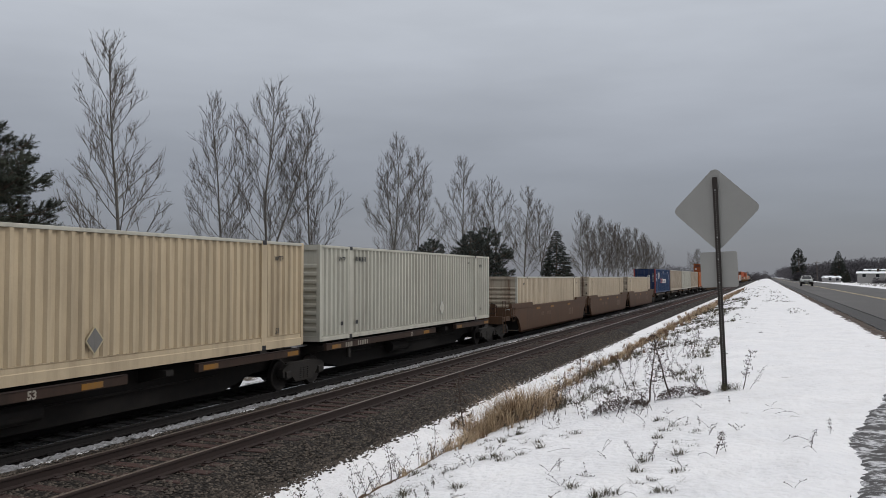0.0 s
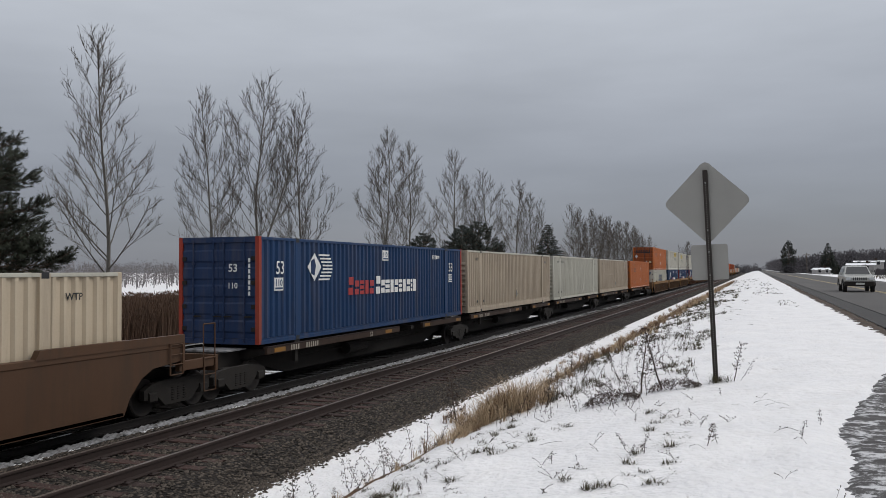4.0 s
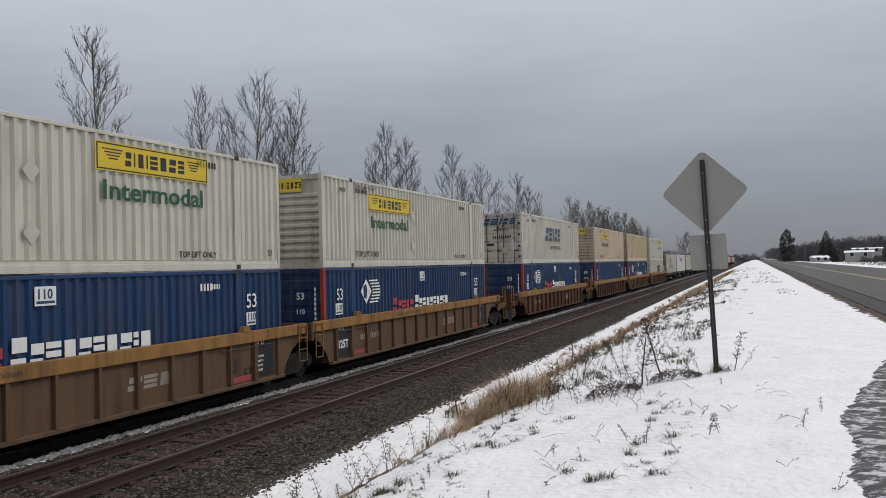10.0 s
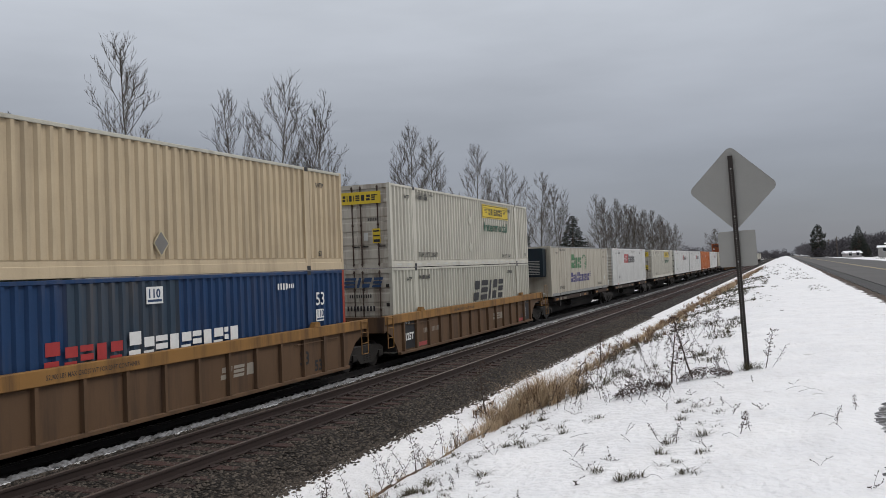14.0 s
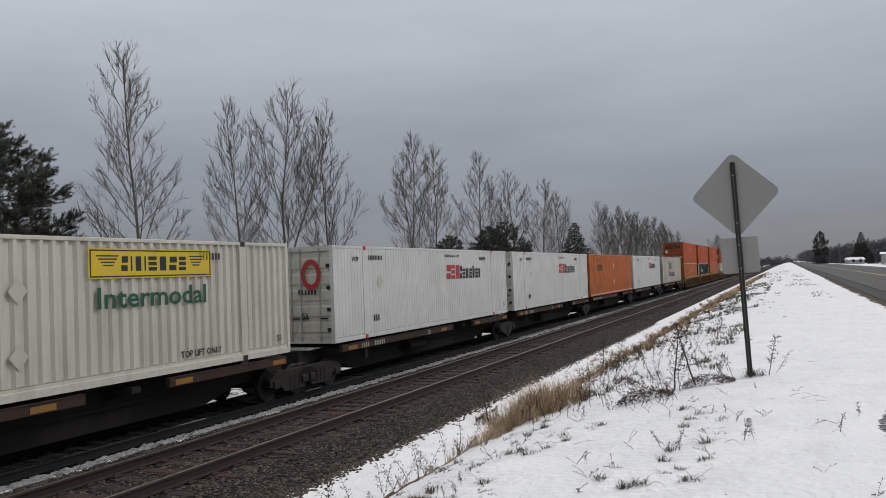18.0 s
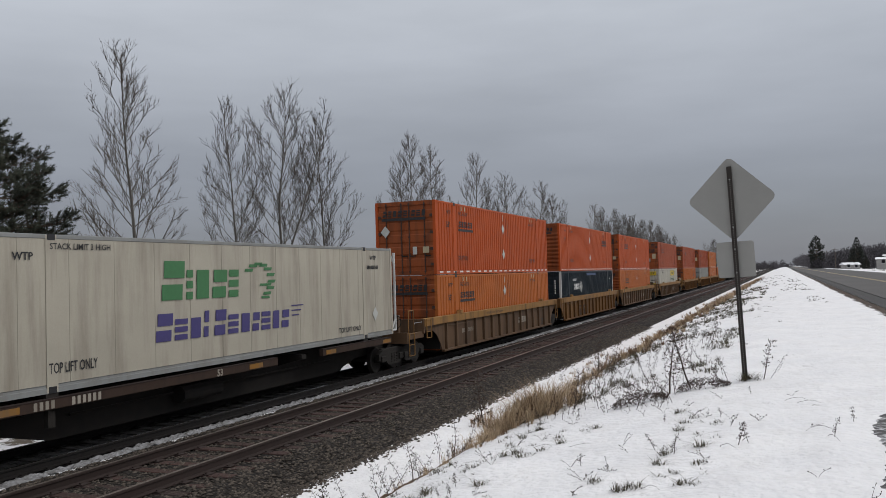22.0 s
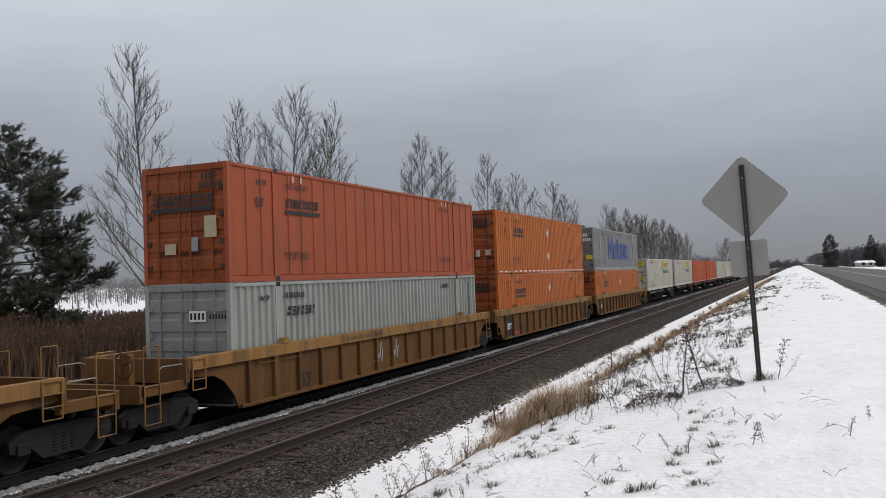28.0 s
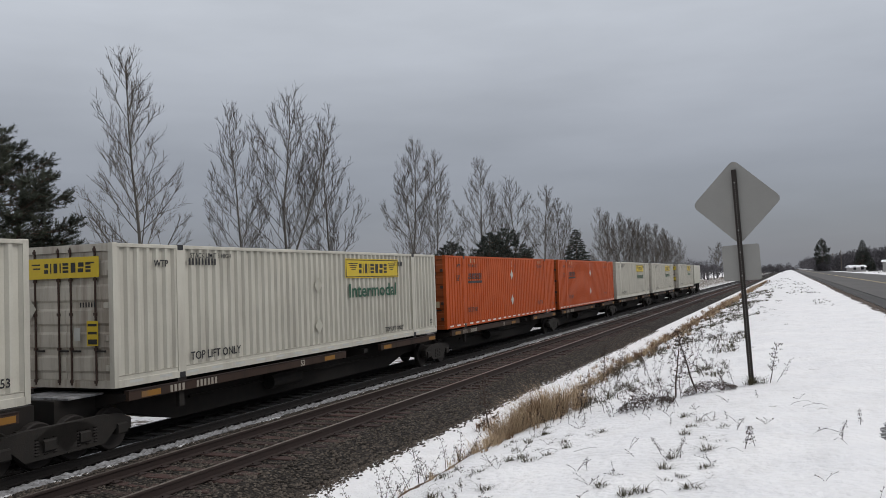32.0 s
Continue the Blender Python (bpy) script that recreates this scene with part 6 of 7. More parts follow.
def spine_car(label, tail=False):
    """A spine car: one box beam with outrigger arms, container seats and side sills."""
    top = thing("spine_car", label, "railcar", "railcars of the train")
    part("spine_beam", Geo().prism([(-0.5, a, b) for a, b in ((-0.75, 1.13), (-0.75, 0.62), (1.3, 0.58), (2.6, 0.265), (LEN - 2.6, 0.265), (LEN - 1.3, 0.58), (LEN + 0.75, 0.62), (LEN + 0.75, 1.13))], (1.0, 0, 0)), M_DARK, top, "deep dark centre beam")
    for y in (0.4, 1.98, 5.6, 10.5, LEN - 1.98, LEN - 0.4):
        part("outrigger", Geo().prism([(-1.28, y - 0.12, 1.14), (1.28, y - 0.12, 1.14), (1.28, y - 0.12, 1.02), (0.3, y - 0.12, 0.78), (-0.3, y - 0.12, 0.78), (-1.28, y - 0.12, 1.02)], (0, 0.24, 0)), M_DARK, top)
    for y in (1.98, LEN - 1.98):
        for x in (-1.14, 1.14):
            part("container_seat", Geo().box(x - 0.14, x + 0.14, y - 0.14, y + 0.14, 1.14, 1.283), M_TRUCK, top)
    for side in (1, -1):
        xa, xb = (1.24, 1.36) if side > 0 else (-1.36, -1.24)
        for y0, y1 in ((0.3, 9.1), (11.4, LEN - 0.3)):
            sill = part("side_sill", Geo().soft_box(xa, xb, y0, y1, 1.0, 1.19, 0.012), M_BROWN, top, "grimy side sill")
            part("sill_lip", Geo().box(xa - 0.01, xb + 0.012, y0, y1, 1.19, 1.205), M_RAIL, sill)
            if side > 0:
                for u in (0.04, 0.86):
                    y = y0 + u * (y1 - y0)
                    part("reflector", Geo().box(xb, xb + 0.004, y, y + 0.56, 1.03, 1.15), M_OCHRE, sill, "faded yellow patch")
        part("hitch_leg", Geo().box((1.16 if side > 0 else -1.26), (1.26 if side > 0 else -1.16), 1.9, 2.06, 0.66, 1.02), M_TRUCK, top)
    part("lettering", on_side(text_geo("53", 0.22, 0.008), 6.6, 1.02, 1.366), M_DULLMARK, top)
    part("painted_number", on_side(bars(4, 0.15, 0.34, 0.5), 1.5, 1.02, 1.366), M_DULLMARK, top)
    part("painted_number", on_side(bars(6, 0.15, 0.34, 0.5), 2.35, 1.02, 1.366), M_DULLMARK, top)
    part("walkway", Geo().box(-0.7, 0.7, -0.6, 0.3, 1.13, 1.17), M_SNOWDIRT, top, "snow on the walkway plate")
    part("brake_rigging", Geo().tube((0.6, 3.0, 0.7), (0.6, LEN - 3.0, 0.7), 0.03, k=6), M_DARK, top)
    part("air_tank", Geo().tube((0.74, 6.0, 0.66), (0.74, 7.4, 0.66), 0.19, k=12), M_DARK, top)
    truck(top, -0.5)
    if tail:
        truck(top, LEN + 0.5)
    return top



CARS = {}


def car_for(k):
    """The railcar under unit k; wells less than 19.8 m apart belong to one jointed car."""
    kind = LOADS[k][0]
    near = 18.0 if kind == "spine" else 19.8
    lead = not (k > 0 and UNIT_Y[k] - UNIT_Y[k - 1] < near and (LOADS[k - 1][0] == "spine") == (kind == "spine"))
    tail = not (k + 1 < len(LOADS) and UNIT_Y[k + 1] - UNIT_Y[k] < near and (LOADS[k + 1][0] == "spine") == (kind == "spine"))
    mark = ("black",) if k in (11, 12, 16, 31, 32) else ("graffiti",) if k == 30 else ("panels",) if k == 26 else ()
    if kind == "well_brown" and k not in (13, 14):
        kind = "well_tan"
    key = (kind, lead, tail, mark)
    at = pose(XC, UNIT_Y[k], ZR)
    if key in CARS:
        ob = copy_thing(CARS[key], at)
    else:
        if kind == "spine":
            ob = spine_car("dark spine railcar with yellow patches", tail)
        elif kind == "smooth":
            ob = well_car(M_MAROON, True, "smooth-sided brown well railcar", mark, lead, tail)
        elif kind == "well_tan":
            ob = well_car(M_TANCAR, False, "grimy tan-brown ribbed well railcar", mark, lead, tail)
        elif kind == "well_brown":
            ob = well_car(M_RUSTY, False, "rusty ochre-brown ribbed well railcar", mark, lead, tail)
        else:
            ob = well_car(M_YELLOW, False, "dirty ochre-yellow ribbed well railcar", mark, lead, tail)
        ob.matrix_basis = at
        CARS[key] = ob
    MOVERS.append((ob, UNIT_Y[k], 0.0))


M_GRAFFITI = material("faded_graffiti", (0.30, 0.34, 0.40), 0.6, other=(0.16, 0.15, 0.14), scale=5, bump=0.0)
for k in range(len(LOADS)):
    car_for(k)


# ---- the last vehicle: a short white trailer on its own bogie ----
def tail_trailer():
    top = thing("trailer", "white road trailer riding at the tail of the train", "trailer")
    part("body", Geo().soft_box(-1.29, 1.29, 0, 8.6, 1.5, 4.1, 0.04), M_GREYWHITE, top)
    part("nose", Geo().soft_box(-0.9, 0.9, -0.7, 0.02, 2.9, 4.05, 0.05), M_CLEAN, top)
    part("rear_frame", Geo().box(-1.29, 1.29, 8.6, 8.66, 1.5, 4.1), M_GREY, top)
    part("sill", Geo().soft_box(-0.5, 0.5, -0.6, 9.4, 0.95, 1.5, 0.02), M_DARK, top)
    truck(top, 7.4)
    truck(top, 1.2)
    for x in (-0.95, 0.95):
        for y in (6.4, 8.3):
            part("road_wheel", Geo().lathe_x(y, 1.1, [(x - 0.13, 0.38), (x - 0.1, 0.42), (x + 0.1, 0.42), (x + 0.13, 0.38), (x + 0.1, 0.2)], 16), M_DARK, top)
    return top


ob = tail_trailer()
TAIL_Y = UNIT_Y[-1] + LEN + 1.6
ob.matrix_basis = pose(XC, TAIL_Y, ZR)
MOVERS.append((ob, TAIL_Y, 0.0))


# ---- the road sign, seen from behind ----
def road_sign():
    top = thing("road_sign", "bare metal back of a diamond road sign on a post", "sign", at=(-0.53, 11.9, 0))
    g = Geo().soft_box(-0.032, 0.032, -0.02, 0.02, -0.5, 2.93, 0.006)
    post = part("post", g, M_POST, top, "dark brown punched steel post")
    g = Geo()
    for k in range(108):
        g.box(-0.006, 0.006, -0.0225, -0.0205, 0.02 + k * 0.0254, 0.032 + k * 0.0254)
    tagged(part("hole_row", g, M_HOLE, post), kind="stuff")
    r, c, b = 0.585, 0.054, 2.49
    ring = []
    for k in range(4):
        a = math.pi / 2 * k
        p, q = (math.cos(a), math.sin(a)), (-math.sin(a), math.cos(a))
        for t in (-1, -0.5, 0, 0.5, 1):
            d = r - c * (0.62 if t == 0 else 0.72 if abs(t) == 0.5 else 1)
            ring.append((p[0] * d + q[0] * c * t, 0.028, b + p[1] * d + q[1] * c * t))
    part("diamond_plate", Geo().prism(ring, (0, 0.004, 0)), M_SIGNBACK, top, "square aluminium plate set on its corner")
    w, cc = 0.243, 0.03
    ring = []
    for k, (sx, sz) in enumerate(((1, 1), (-1, 1), (-1, -1), (1, -1))):
        for t in range(4):
            a = math.pi / 2 * k + math.pi / 2 * t / 3
            ring.append((sx * (w - cc) + cc * math.cos(a), 0.028, 1.66 + sz * (w - cc) + cc * math.sin(a)))
    part("lower_plate", Geo().prism(ring, (0, 0.004, 0)), M_SIGNBACK, top, "small square plate with rounded corners")
    for z in (2.75, 2.1, 1.8, 1.48):
        part("bolt", Geo().tube((0, -0.034, z), (0, -0.02, z), 0.011, k=6), M_ROD, post)
    return top


sign = road_sign()
sign.location.z = ground_z(-0.53, 11.9) - 0.04
sign.rotation_euler = (0, radians(-2.1), radians(-2))


# ---- bare poplars behind the line ----
def poplar(seed, height, spread, low=0.16, wide_at=0.34, leaders=1):
    """A bare poplar: trunk, limbs that leave it wide and bend up to stand almost upright, boughs on them, and short twigs."""
    rnd = random.Random(seed)
    trunk, limbs, twigs = Geo(), Geo(), Geo()

    def shoot(g, p, way, length, r, lift, steps, sides, jitter=0.10, thin=0.8):
        """A bent shoot; lift is the share by which it turns upright at each step."""
        out = [Vector(p)]
        for k in range(steps):
            way = (way + Vector((rnd.uniform(-jitter, jitter), rnd.uniform(-jitter, jitter), lift + rnd.uniform(-0.4, 0.4) * jitter))).normalized()
            out.append(out[-1] + way * (length / steps))
        g.pipe(out, [r * (1 - thin * k / steps) for k in range(steps + 1)], sides)
        return out

    def along(line, v):
        n = len(line) - 1
        j = min(int(v * n), n - 1)
        return line[j].lerp(line[j + 1], v * n - j), (line[j + 1] - line[j]).normalized()

    def fork(d, open_, up):
        """A way that parts from d to a random side."""
        b = rnd.uniform(0, 6.283)
        side = d.cross(Vector((math.cos(b), math.sin(b), 0.2))).normalized()
        return (d + side * open_ + Vector((0, 0, up))).normalized()

    def twig_out(line, count, long_):
        for _ in range(count):
            q, d = along(line, rnd.uniform(0.15, 0.999))
            t = shoot(twigs, q, fork(d, rnd.uniform(0.4, 0.8), 0.25), long_ * rnd.uniform(0.5, 1.3), 0.0125, 0.08, 3, 3, 0.09)
            for _ in range(2):
                q, d = along(t, rnd.uniform(0.2, 0.9))
                shoot(twigs, q, fork(d, 0.62, 0.25), long_ * rnd.uniform(0.3, 0.65), 0.0105, 0.08, 2, 3, 0.09)

    def bough(line, length, r):
        """Side boughs of a limb, each with its twigs."""
        n = 2 + int(length * 0.95)
        for m in range(n):
            v = 0.18 + 0.72 * (m + rnd.random()) / n
            q, d = along(line, v)
            ln = length * rnd.uniform(0.28, 0.5) * (1.12 - 0.72 * v) + 0.3
            o = shoot(limbs if ln > 1.1 else twigs, q, fork(d, rnd.uniform(0.42, 0.78), 0.14), ln, max(0.018, r * 0.55 * (1 - 0.5 * v)), 0.07, 4, 3, 0.08)
            twig_out(o, 2 + int(ln * 3.0), 0.6)
        twig_out(line[len(line) // 3:], 3 + int(length * 1.2), 0.55)

    stems = [(shoot(trunk, (0, 0, -0.4), Vector((rnd.uniform(-0.02, 0.02), rnd.uniform(-0.02, 0.02), 1)), height + 0.4, 0.15 * height / 18, 0.25, 16, 8, 0.07, 0.94), low, 36, 1.0)]
    for _ in range(leaders - 1):
        q, d = along(stems[0][0], rnd.uniform(0.22, 0.34))
        a = rnd.uniform(0, 6.283)
        o = shoot(limbs, q, Vector((math.cos(a) * 0.5, math.sin(a) * 0.5, 1)).normalized(), (height - q.z) * rnd.uniform(0.82, 0.95), 0.09 * height / 18, 0.09, 12, 6, 0.06, 0.9)
        stems.append((o, 0.14, 17, 0.6))
    for line, start, count, reach in stems:
        for k in range(count):
            u = start + (0.96 - start) * ((k + rnd.random()) / count) ** 0.92
            p, d = along(line, u)
            full = min(1.0, p.z / height)
            swell = 1.0 - 0.35 * max(0.0, (wide_at - full) / wide_at) if full < wide_at else max(0.0, 1 - (full - wide_at) / (1 - wide_at)) ** 0.95
            length = (0.14 + 1.25 * swell) * spread * reach * rnd.uniform(0.68, 1.12)
            a = k * 2.4 + rnd.uniform(-0.7, 0.7)
            open_ = 0.92 - 0.40 * full
            way = Vector((math.cos(a) * open_, math.sin(a) * open_, 0.55 + 0.25 * full)).normalized()
            r = max(0.023, 0.056 * (1.02 - full) * height / 18)
            o = shoot(limbs, p, way, length, r, 0.05 + 0.04 * rnd.random(), 7, 4, 0.06, 0.66)
            bough(o, length, r)
        twig_out(line[-5:], 14, 0.6)
    top = thing("poplar", "tall slim leafless tree behind the railway", "tree", "row of bare trees")
    part("trunk", trunk, M_BARK, top, smooth=True)
    tagged(part("limb_work", limbs, M_BARK, top), kind="stuff")
    tagged(part("crown", twigs, M_TWIG, top, "fine bare twigs"), kind="stuff")
    return top


TREE_X = -35.0
POPLARS = [poplar(3, 16.8, 4.1, 0.2, 0.30), poplar(4, 16.8, 3.9, 0.22, 0.36), poplar(5, 16.8, 4.6, 0.2, 0.40, 2), poplar(6, 16.8, 4.3, 0.18, 0.30), poplar(7, 16.8, 4.1, 0.22, 0.36, 2)]
# degrees left of the line, height over the eye as a share of the row's distance, size of the crown
ROW = [(42.65, 0.440, 1.0), (36.65, 0.385, 0.9), (33.1, 0.455, 1.0), (30.55, 0.403, 0.95), (24.9, 0.434, 1.0), (22.9, 0.432, 0.98), (19.9, 0.466, 1.0), (17.9, 0.42, 1.0),
       (15.6, 0.436, 1.15), (14.6, 0.40, 1.0), (11.9, 0.414, 0.95), (11.1, 0.40, 0.85), (10.4, 0.42, 0.9), (9.8, 0.41, 0.9), (9.1, 0.43, 1.0), (8.6, 0.42, 0.9), (8.2, 0.43, 1.0), (7.6, 0.40, 0.95),
       (7.2, 0.37, 0.9), (6.9, 0.36, 0.9), (11.6, 0.40, 0.9), (10.8, 0.42, 0.9), (10.1, 0.40, 0.9), (9.4, 0.42, 0.95), (8.9, 0.40, 0.9), (8.4, 0.42, 0.9), (7.9, 0.41, 1.0), (7.4, 0.40, 0.9), (6.6, 0.33, 0.9), (4.45, 0.44, 1.2), (4.2, 0.48, 1.3), (57.0, 0.41, 1.0), (63.0, 0.40, 1.0)]
random.seed(21)
for k, (az, share, crown) in enumerate(ROW):
    src = POPLARS[k % 5]
    y = -TREE_X / math.tan(radians(az))
    hz = share * -TREE_X + 1.5 + 2.3
    m = Matrix.LocRotScale((TREE_X + random.uniform(-0.6, 0.6), y, -2.3), Euler((0, 0, random.uniform(0, 6.28))), None)
    ob = src if k < 5 else copy_thing(src, m)
    ob.matrix_basis = m
    ob.scale = (crown * hz / 18 * 1.0, crown * hz / 18 * 1.0, hz / 18)


# ---- evergreens ----
def pine(seed, height, width, mat, open_crown=True):
    """An evergreen: trunk, layered limbs that turn up at the tips, and brushes of needles with gaps between them."""
    rnd = random.Random(seed)
    trunk, limbs, needles = Geo(), Geo(), Geo()
    trunk.pipe([(0, 0, -0.4), (0, 0, height * 0.5), (0.1, 0, height * 0.99)], [0.02 * height, 0.013 * height, 0.02], 8)

    def brush(p, d, length, r, n):
        """Needles round one shoot, leaning forward along it."""
        side = d.cross(Vector((0.3, 0.5, 0.8))).normalized()
        up = d.cross(side)
        for k in range(n):
            v = rnd.random()
            a = rnd.uniform(0, 6.28)
            w = (side * math.cos(a) + up * math.sin(a) + d * rnd.uniform(0.3, 1.0)).normalized()
            q = p + d * (length * v)
            s = w.cross(d).normalized() * 0.016
            needles.face(q - s, q + s, q + w * r * rnd.uniform(0.7, 1.15))

    whorls = int(height * (2.3 if open_crown else 3.6))
    low = 0.07 if open_crown else 0.06
    for k in range(whorls):
        u = low + (0.985 - low) * k / (whorls - 1)
        z = height * u
        if open_crown:
            reach = width * (1.0 - 0.10 * math.cos(u * 19 + seed)) * math.sin(math.pi * (u * 0.85 + 0.15)) ** 0.65
        else:
            reach = width * (1 - u) ** 0.8 + 0.15
        m = 6 if open_crown else 8
        for j in range(m):
            if open_crown and rnd.random() < 0.10:
                continue
            a = k * 1.1 + j * 6.283 / m + rnd.uniform(-0.35, 0.35)
            length = reach * rnd.uniform(0.62, 1.08)
            rise = (0.05 + 0.2 * u if open_crown else -0.12) + rnd.uniform(-0.1, 0.1)
            p0 = Vector((0, 0, z))
            out = Vector((math.cos(a), math.sin(a), 0))
            line = [p0, p0 + (out + Vector((0, 0, rise * 0.4))) * length * 0.4, p0 + (out + Vector((0, 0, rise * 0.6))) * length * 0.75, p0 + (out + Vector((0, 0, rise * 1.0 + 0.05))) * length]
            t = 1.25 - u
            limbs.pipe(line, [0.055 * t, 0.04 * t, 0.025 * t, 0.01], 4)
            count = max(4, int(length * (15 if open_crown else 9.0)))
            for i in range(count):
                v = 0.28 + 0.72 * ((i + rnd.random()) / count) ** 0.8
                f = min(v, 0.999) * 3
                q = line[int(f)].lerp(line[int(f) + 1], f - int(f))
                wide = ((0.95 if open_crown else 0.62) * (1.15 - v) + 0.2) * min(1.0, length / 2.5)
                b = rnd.uniform(-1.25, 1.25)
                d = Vector((math.cos(a + b), math.sin(a + b), rnd.uniform(-0.35, 1.0) if open_crown else rnd.uniform(-0.4, 0.2))).normalized()
                e = q + d * wide
                limbs.pipe([q, e], [0.012, 0.006], 3)
                brush(e - d * 0.14, (d + Vector((0, 0, 0.35 if open_crown else 0))).normalized(), rnd.uniform(0.22, 0.38), 0.16, 26 if open_crown else 22)
                if wide > 0.4:
                    brush(q + d * wide * 0.45, d, 0.3, 0.13, 18)
    top = thing("pine_tree" if open_crown else "spruce_tree", "dark green pine with ragged needle clumps" if open_crown else "dark green conical spruce", "tree", "evergreens behind the railway")
    part("trunk", trunk, M_PINEBARK, top)
    tagged(part("limb_work", limbs, M_PINEBARK, top), kind="stuff")
    tagged(part("crown", needles, mat, top, "clumps of dark needles"), kind="stuff")
    return top


def stand(ob, az, x, scale=1.0, sink=-2.35, turn=0.0):
    ob.matrix_basis = Matrix.LocRotScale((x, -x / math.tan(radians(az)), sink), Euler((0, 0, turn)), None)
    ob.scale = (scale, scale, scale)
    return ob


stand(pine(2, 10.6, 3.9, M_NEEDLE), 51.6, -30.0)
small = pine(4, 8.5, 2.9, M_SPRUCE)
stand(small, 18.3, -31.0, 1.13)
stand(copy_thing(small, pose(0, 0, 0)), 19.4, -31.5, 1.05, turn=2.0)
stand(copy_thing(small, pose(0, 0, 0)), 22.1, -32.0, 0.9, turn=1.0)
spruce = pine(7, 10.0, 3.4, M_SPRUCE, False)
stand(spruce, 13.5, -31.0, 1.12)
stand(copy_thing(spruce, pose(0, 0, 0)), 60.5, -33.0, 0.9, turn=1.0)


# ---- brush, far woods and undergrowth ----
def stalks(name, label, boxes, n, h0, h1, mat, seed, width=0.012, lean=0.25, heads=0.0):
    """A thicket of dry stalks; each is a bent blade."""
    rnd = random.Random(seed)
    g = Geo()
    area = [abs((b[1] - b[0]) * (b[3] - b[2])) for b in boxes]
    for _ in range(n):
        x0, x1, y0, y1 = rnd.choices(boxes, area)[0]
        x, y = rnd.uniform(x0, x1), rnd.uniform(y0, y1)
        patch = noise.noise(Vector((x * 0.25, y * 0.12, seed)))
        if patch < -0.15 and rnd.random() < 0.75:
            continue
        h = rnd.uniform(h0, h1) * (1 + 0.5 * patch)
        z = ground_z(x, y)
        a = rnd.uniform(0, 6.28)
        w = width * rnd.uniform(0.6, 1.4)
        dx, dy = math.cos(a) * w, math.sin(a) * w
        lx, ly = rnd.uniform(-lean, lean) * h, rnd.uniform(-lean, lean) * h
        g.face((x - dx, y - dy, z - 0.05), (x + dx, y + dy, z - 0.05), (x + lx * 0.4 + dx * 0.8, y + ly * 0.4 + dy * 0.8, z + h * 0.6), (x + lx * 0.4 - dx * 0.8, y + ly * 0.4 - dy * 0.8, z + h * 0.6))
        g.face((x + lx * 0.4 - dx * 0.8, y + ly * 0.4 - dy * 0.8, z + h * 0.6), (x + lx * 0.4 + dx * 0.8, y + ly * 0.4 + dy * 0.8, z + h * 0.6), (x + lx, y + ly, z + h))
        if rnd.random() < heads:
            t = (x + lx, y + ly, z + h)
            for _ in range(3):
                b = rnd.uniform(0, 6.28)
                g.face(t, (t[0] + 0.06 * math.cos(b), t[1] + 0.06 * math.sin(b), t[2] - 0.1), (t[0] + 0.03 * math.cos(b), t[1] + 0.03 * math.sin(b), t[2] - 0.16))
    return tagged(new(name, g.mesh(name, mat)), label, "undergrowth", kind="stuff")


stalks("brush", "brown dead weeds between the line and the trees", [(-38, -24.0, 4, 60), (-38, -24.0, 10, 60)], 90000, 1.6, 2.6, M_BRUSH, 31, 0.024, 0.2, 0.7)
stalks("brush", "brown dead weeds between the line and the trees", [(-36, -22.5, 60, 200)], 20000, 0.9, 1.9, M_BRUSH, 33, 0.03, 0.3, 0.5)
stalks("brush", "low dark weeds in the snow beyond the line", [(-25, -19.5, 4, 60)], 12000, 0.15, 0.7, M_DEADSTEM, 32, 0.02, 0.5)


def woods(name, label, spots, mat_a, seed, tall, twig=0.05, count=200):
    """A far wood: stems with rounded crowns of fine twigs, uneven on top."""
    rnd = random.Random(seed)
    g = Geo()
    for x, y, h in spots:
        h *= rnd.uniform(0.72, 1.12) * tall
        g.tube((x, y, -2.5), (x + rnd.uniform(-0.3, 0.3), y, -2.5 + h * 0.7), 0.16, 0.04, 4, False)
        wide = h * rnd.uniform(0.22, 0.36)
        for _ in range(count):
            a, b, r = rnd.uniform(0, 6.28), rnd.uniform(-1, 1), rnd.random() ** 0.45
            c = math.sqrt(1 - b * b)
            d = Vector((math.cos(a) * c * wide, math.sin(a) * c * wide, b * h * 0.38)) * r
            p = Vector((x, y, -2.5 + h * 0.6)) + d
            q = p + (d.normalized() + Vector((rnd.uniform(-0.6, 0.6), rnd.uniform(-0.6, 0.6), rnd.uniform(0.0, 0.9)))).normalized() * h * rnd.uniform(0.04, 0.09)
            s = Vector((rnd.uniform(-1, 1), rnd.uniform(-1, 1), rnd.uniform(-0.6, 0.6))).normalized() * twig
            g.face(p - s, p + s, q)
    return tagged(new(name, g.mesh(name, mat_a)), label, "woods", kind="stuff")


random.seed(77)
# both wood colours are paler and greyer, with the distance haze mixed in
M_FARWOOD = material("haze_tinted_bare_wood", (0.17, 0.155, 0.155), 0.9, other=(0.12, 0.11, 0.11), scale=0.2, bump=0.0)
M_DARKWOOD = material("haze_tinted_dark_scrub", (0.085, 0.079, 0.086), 0.9, other=(0.056, 0.052, 0.058), scale=0.3, bump=0.0)
spots = [(-random.uniform(160, 215), random.uniform(60, 420), 7.6) for _ in range(620)]
woods("far_woods", "hazy bare wood beyond the snowy field", spots, M_FARWOOD, 78, 1.0, 0.11, 130)
spots = [(-random.uniform(118, 165), random.uniform(60, 360), 4.6) for _ in range(520)]
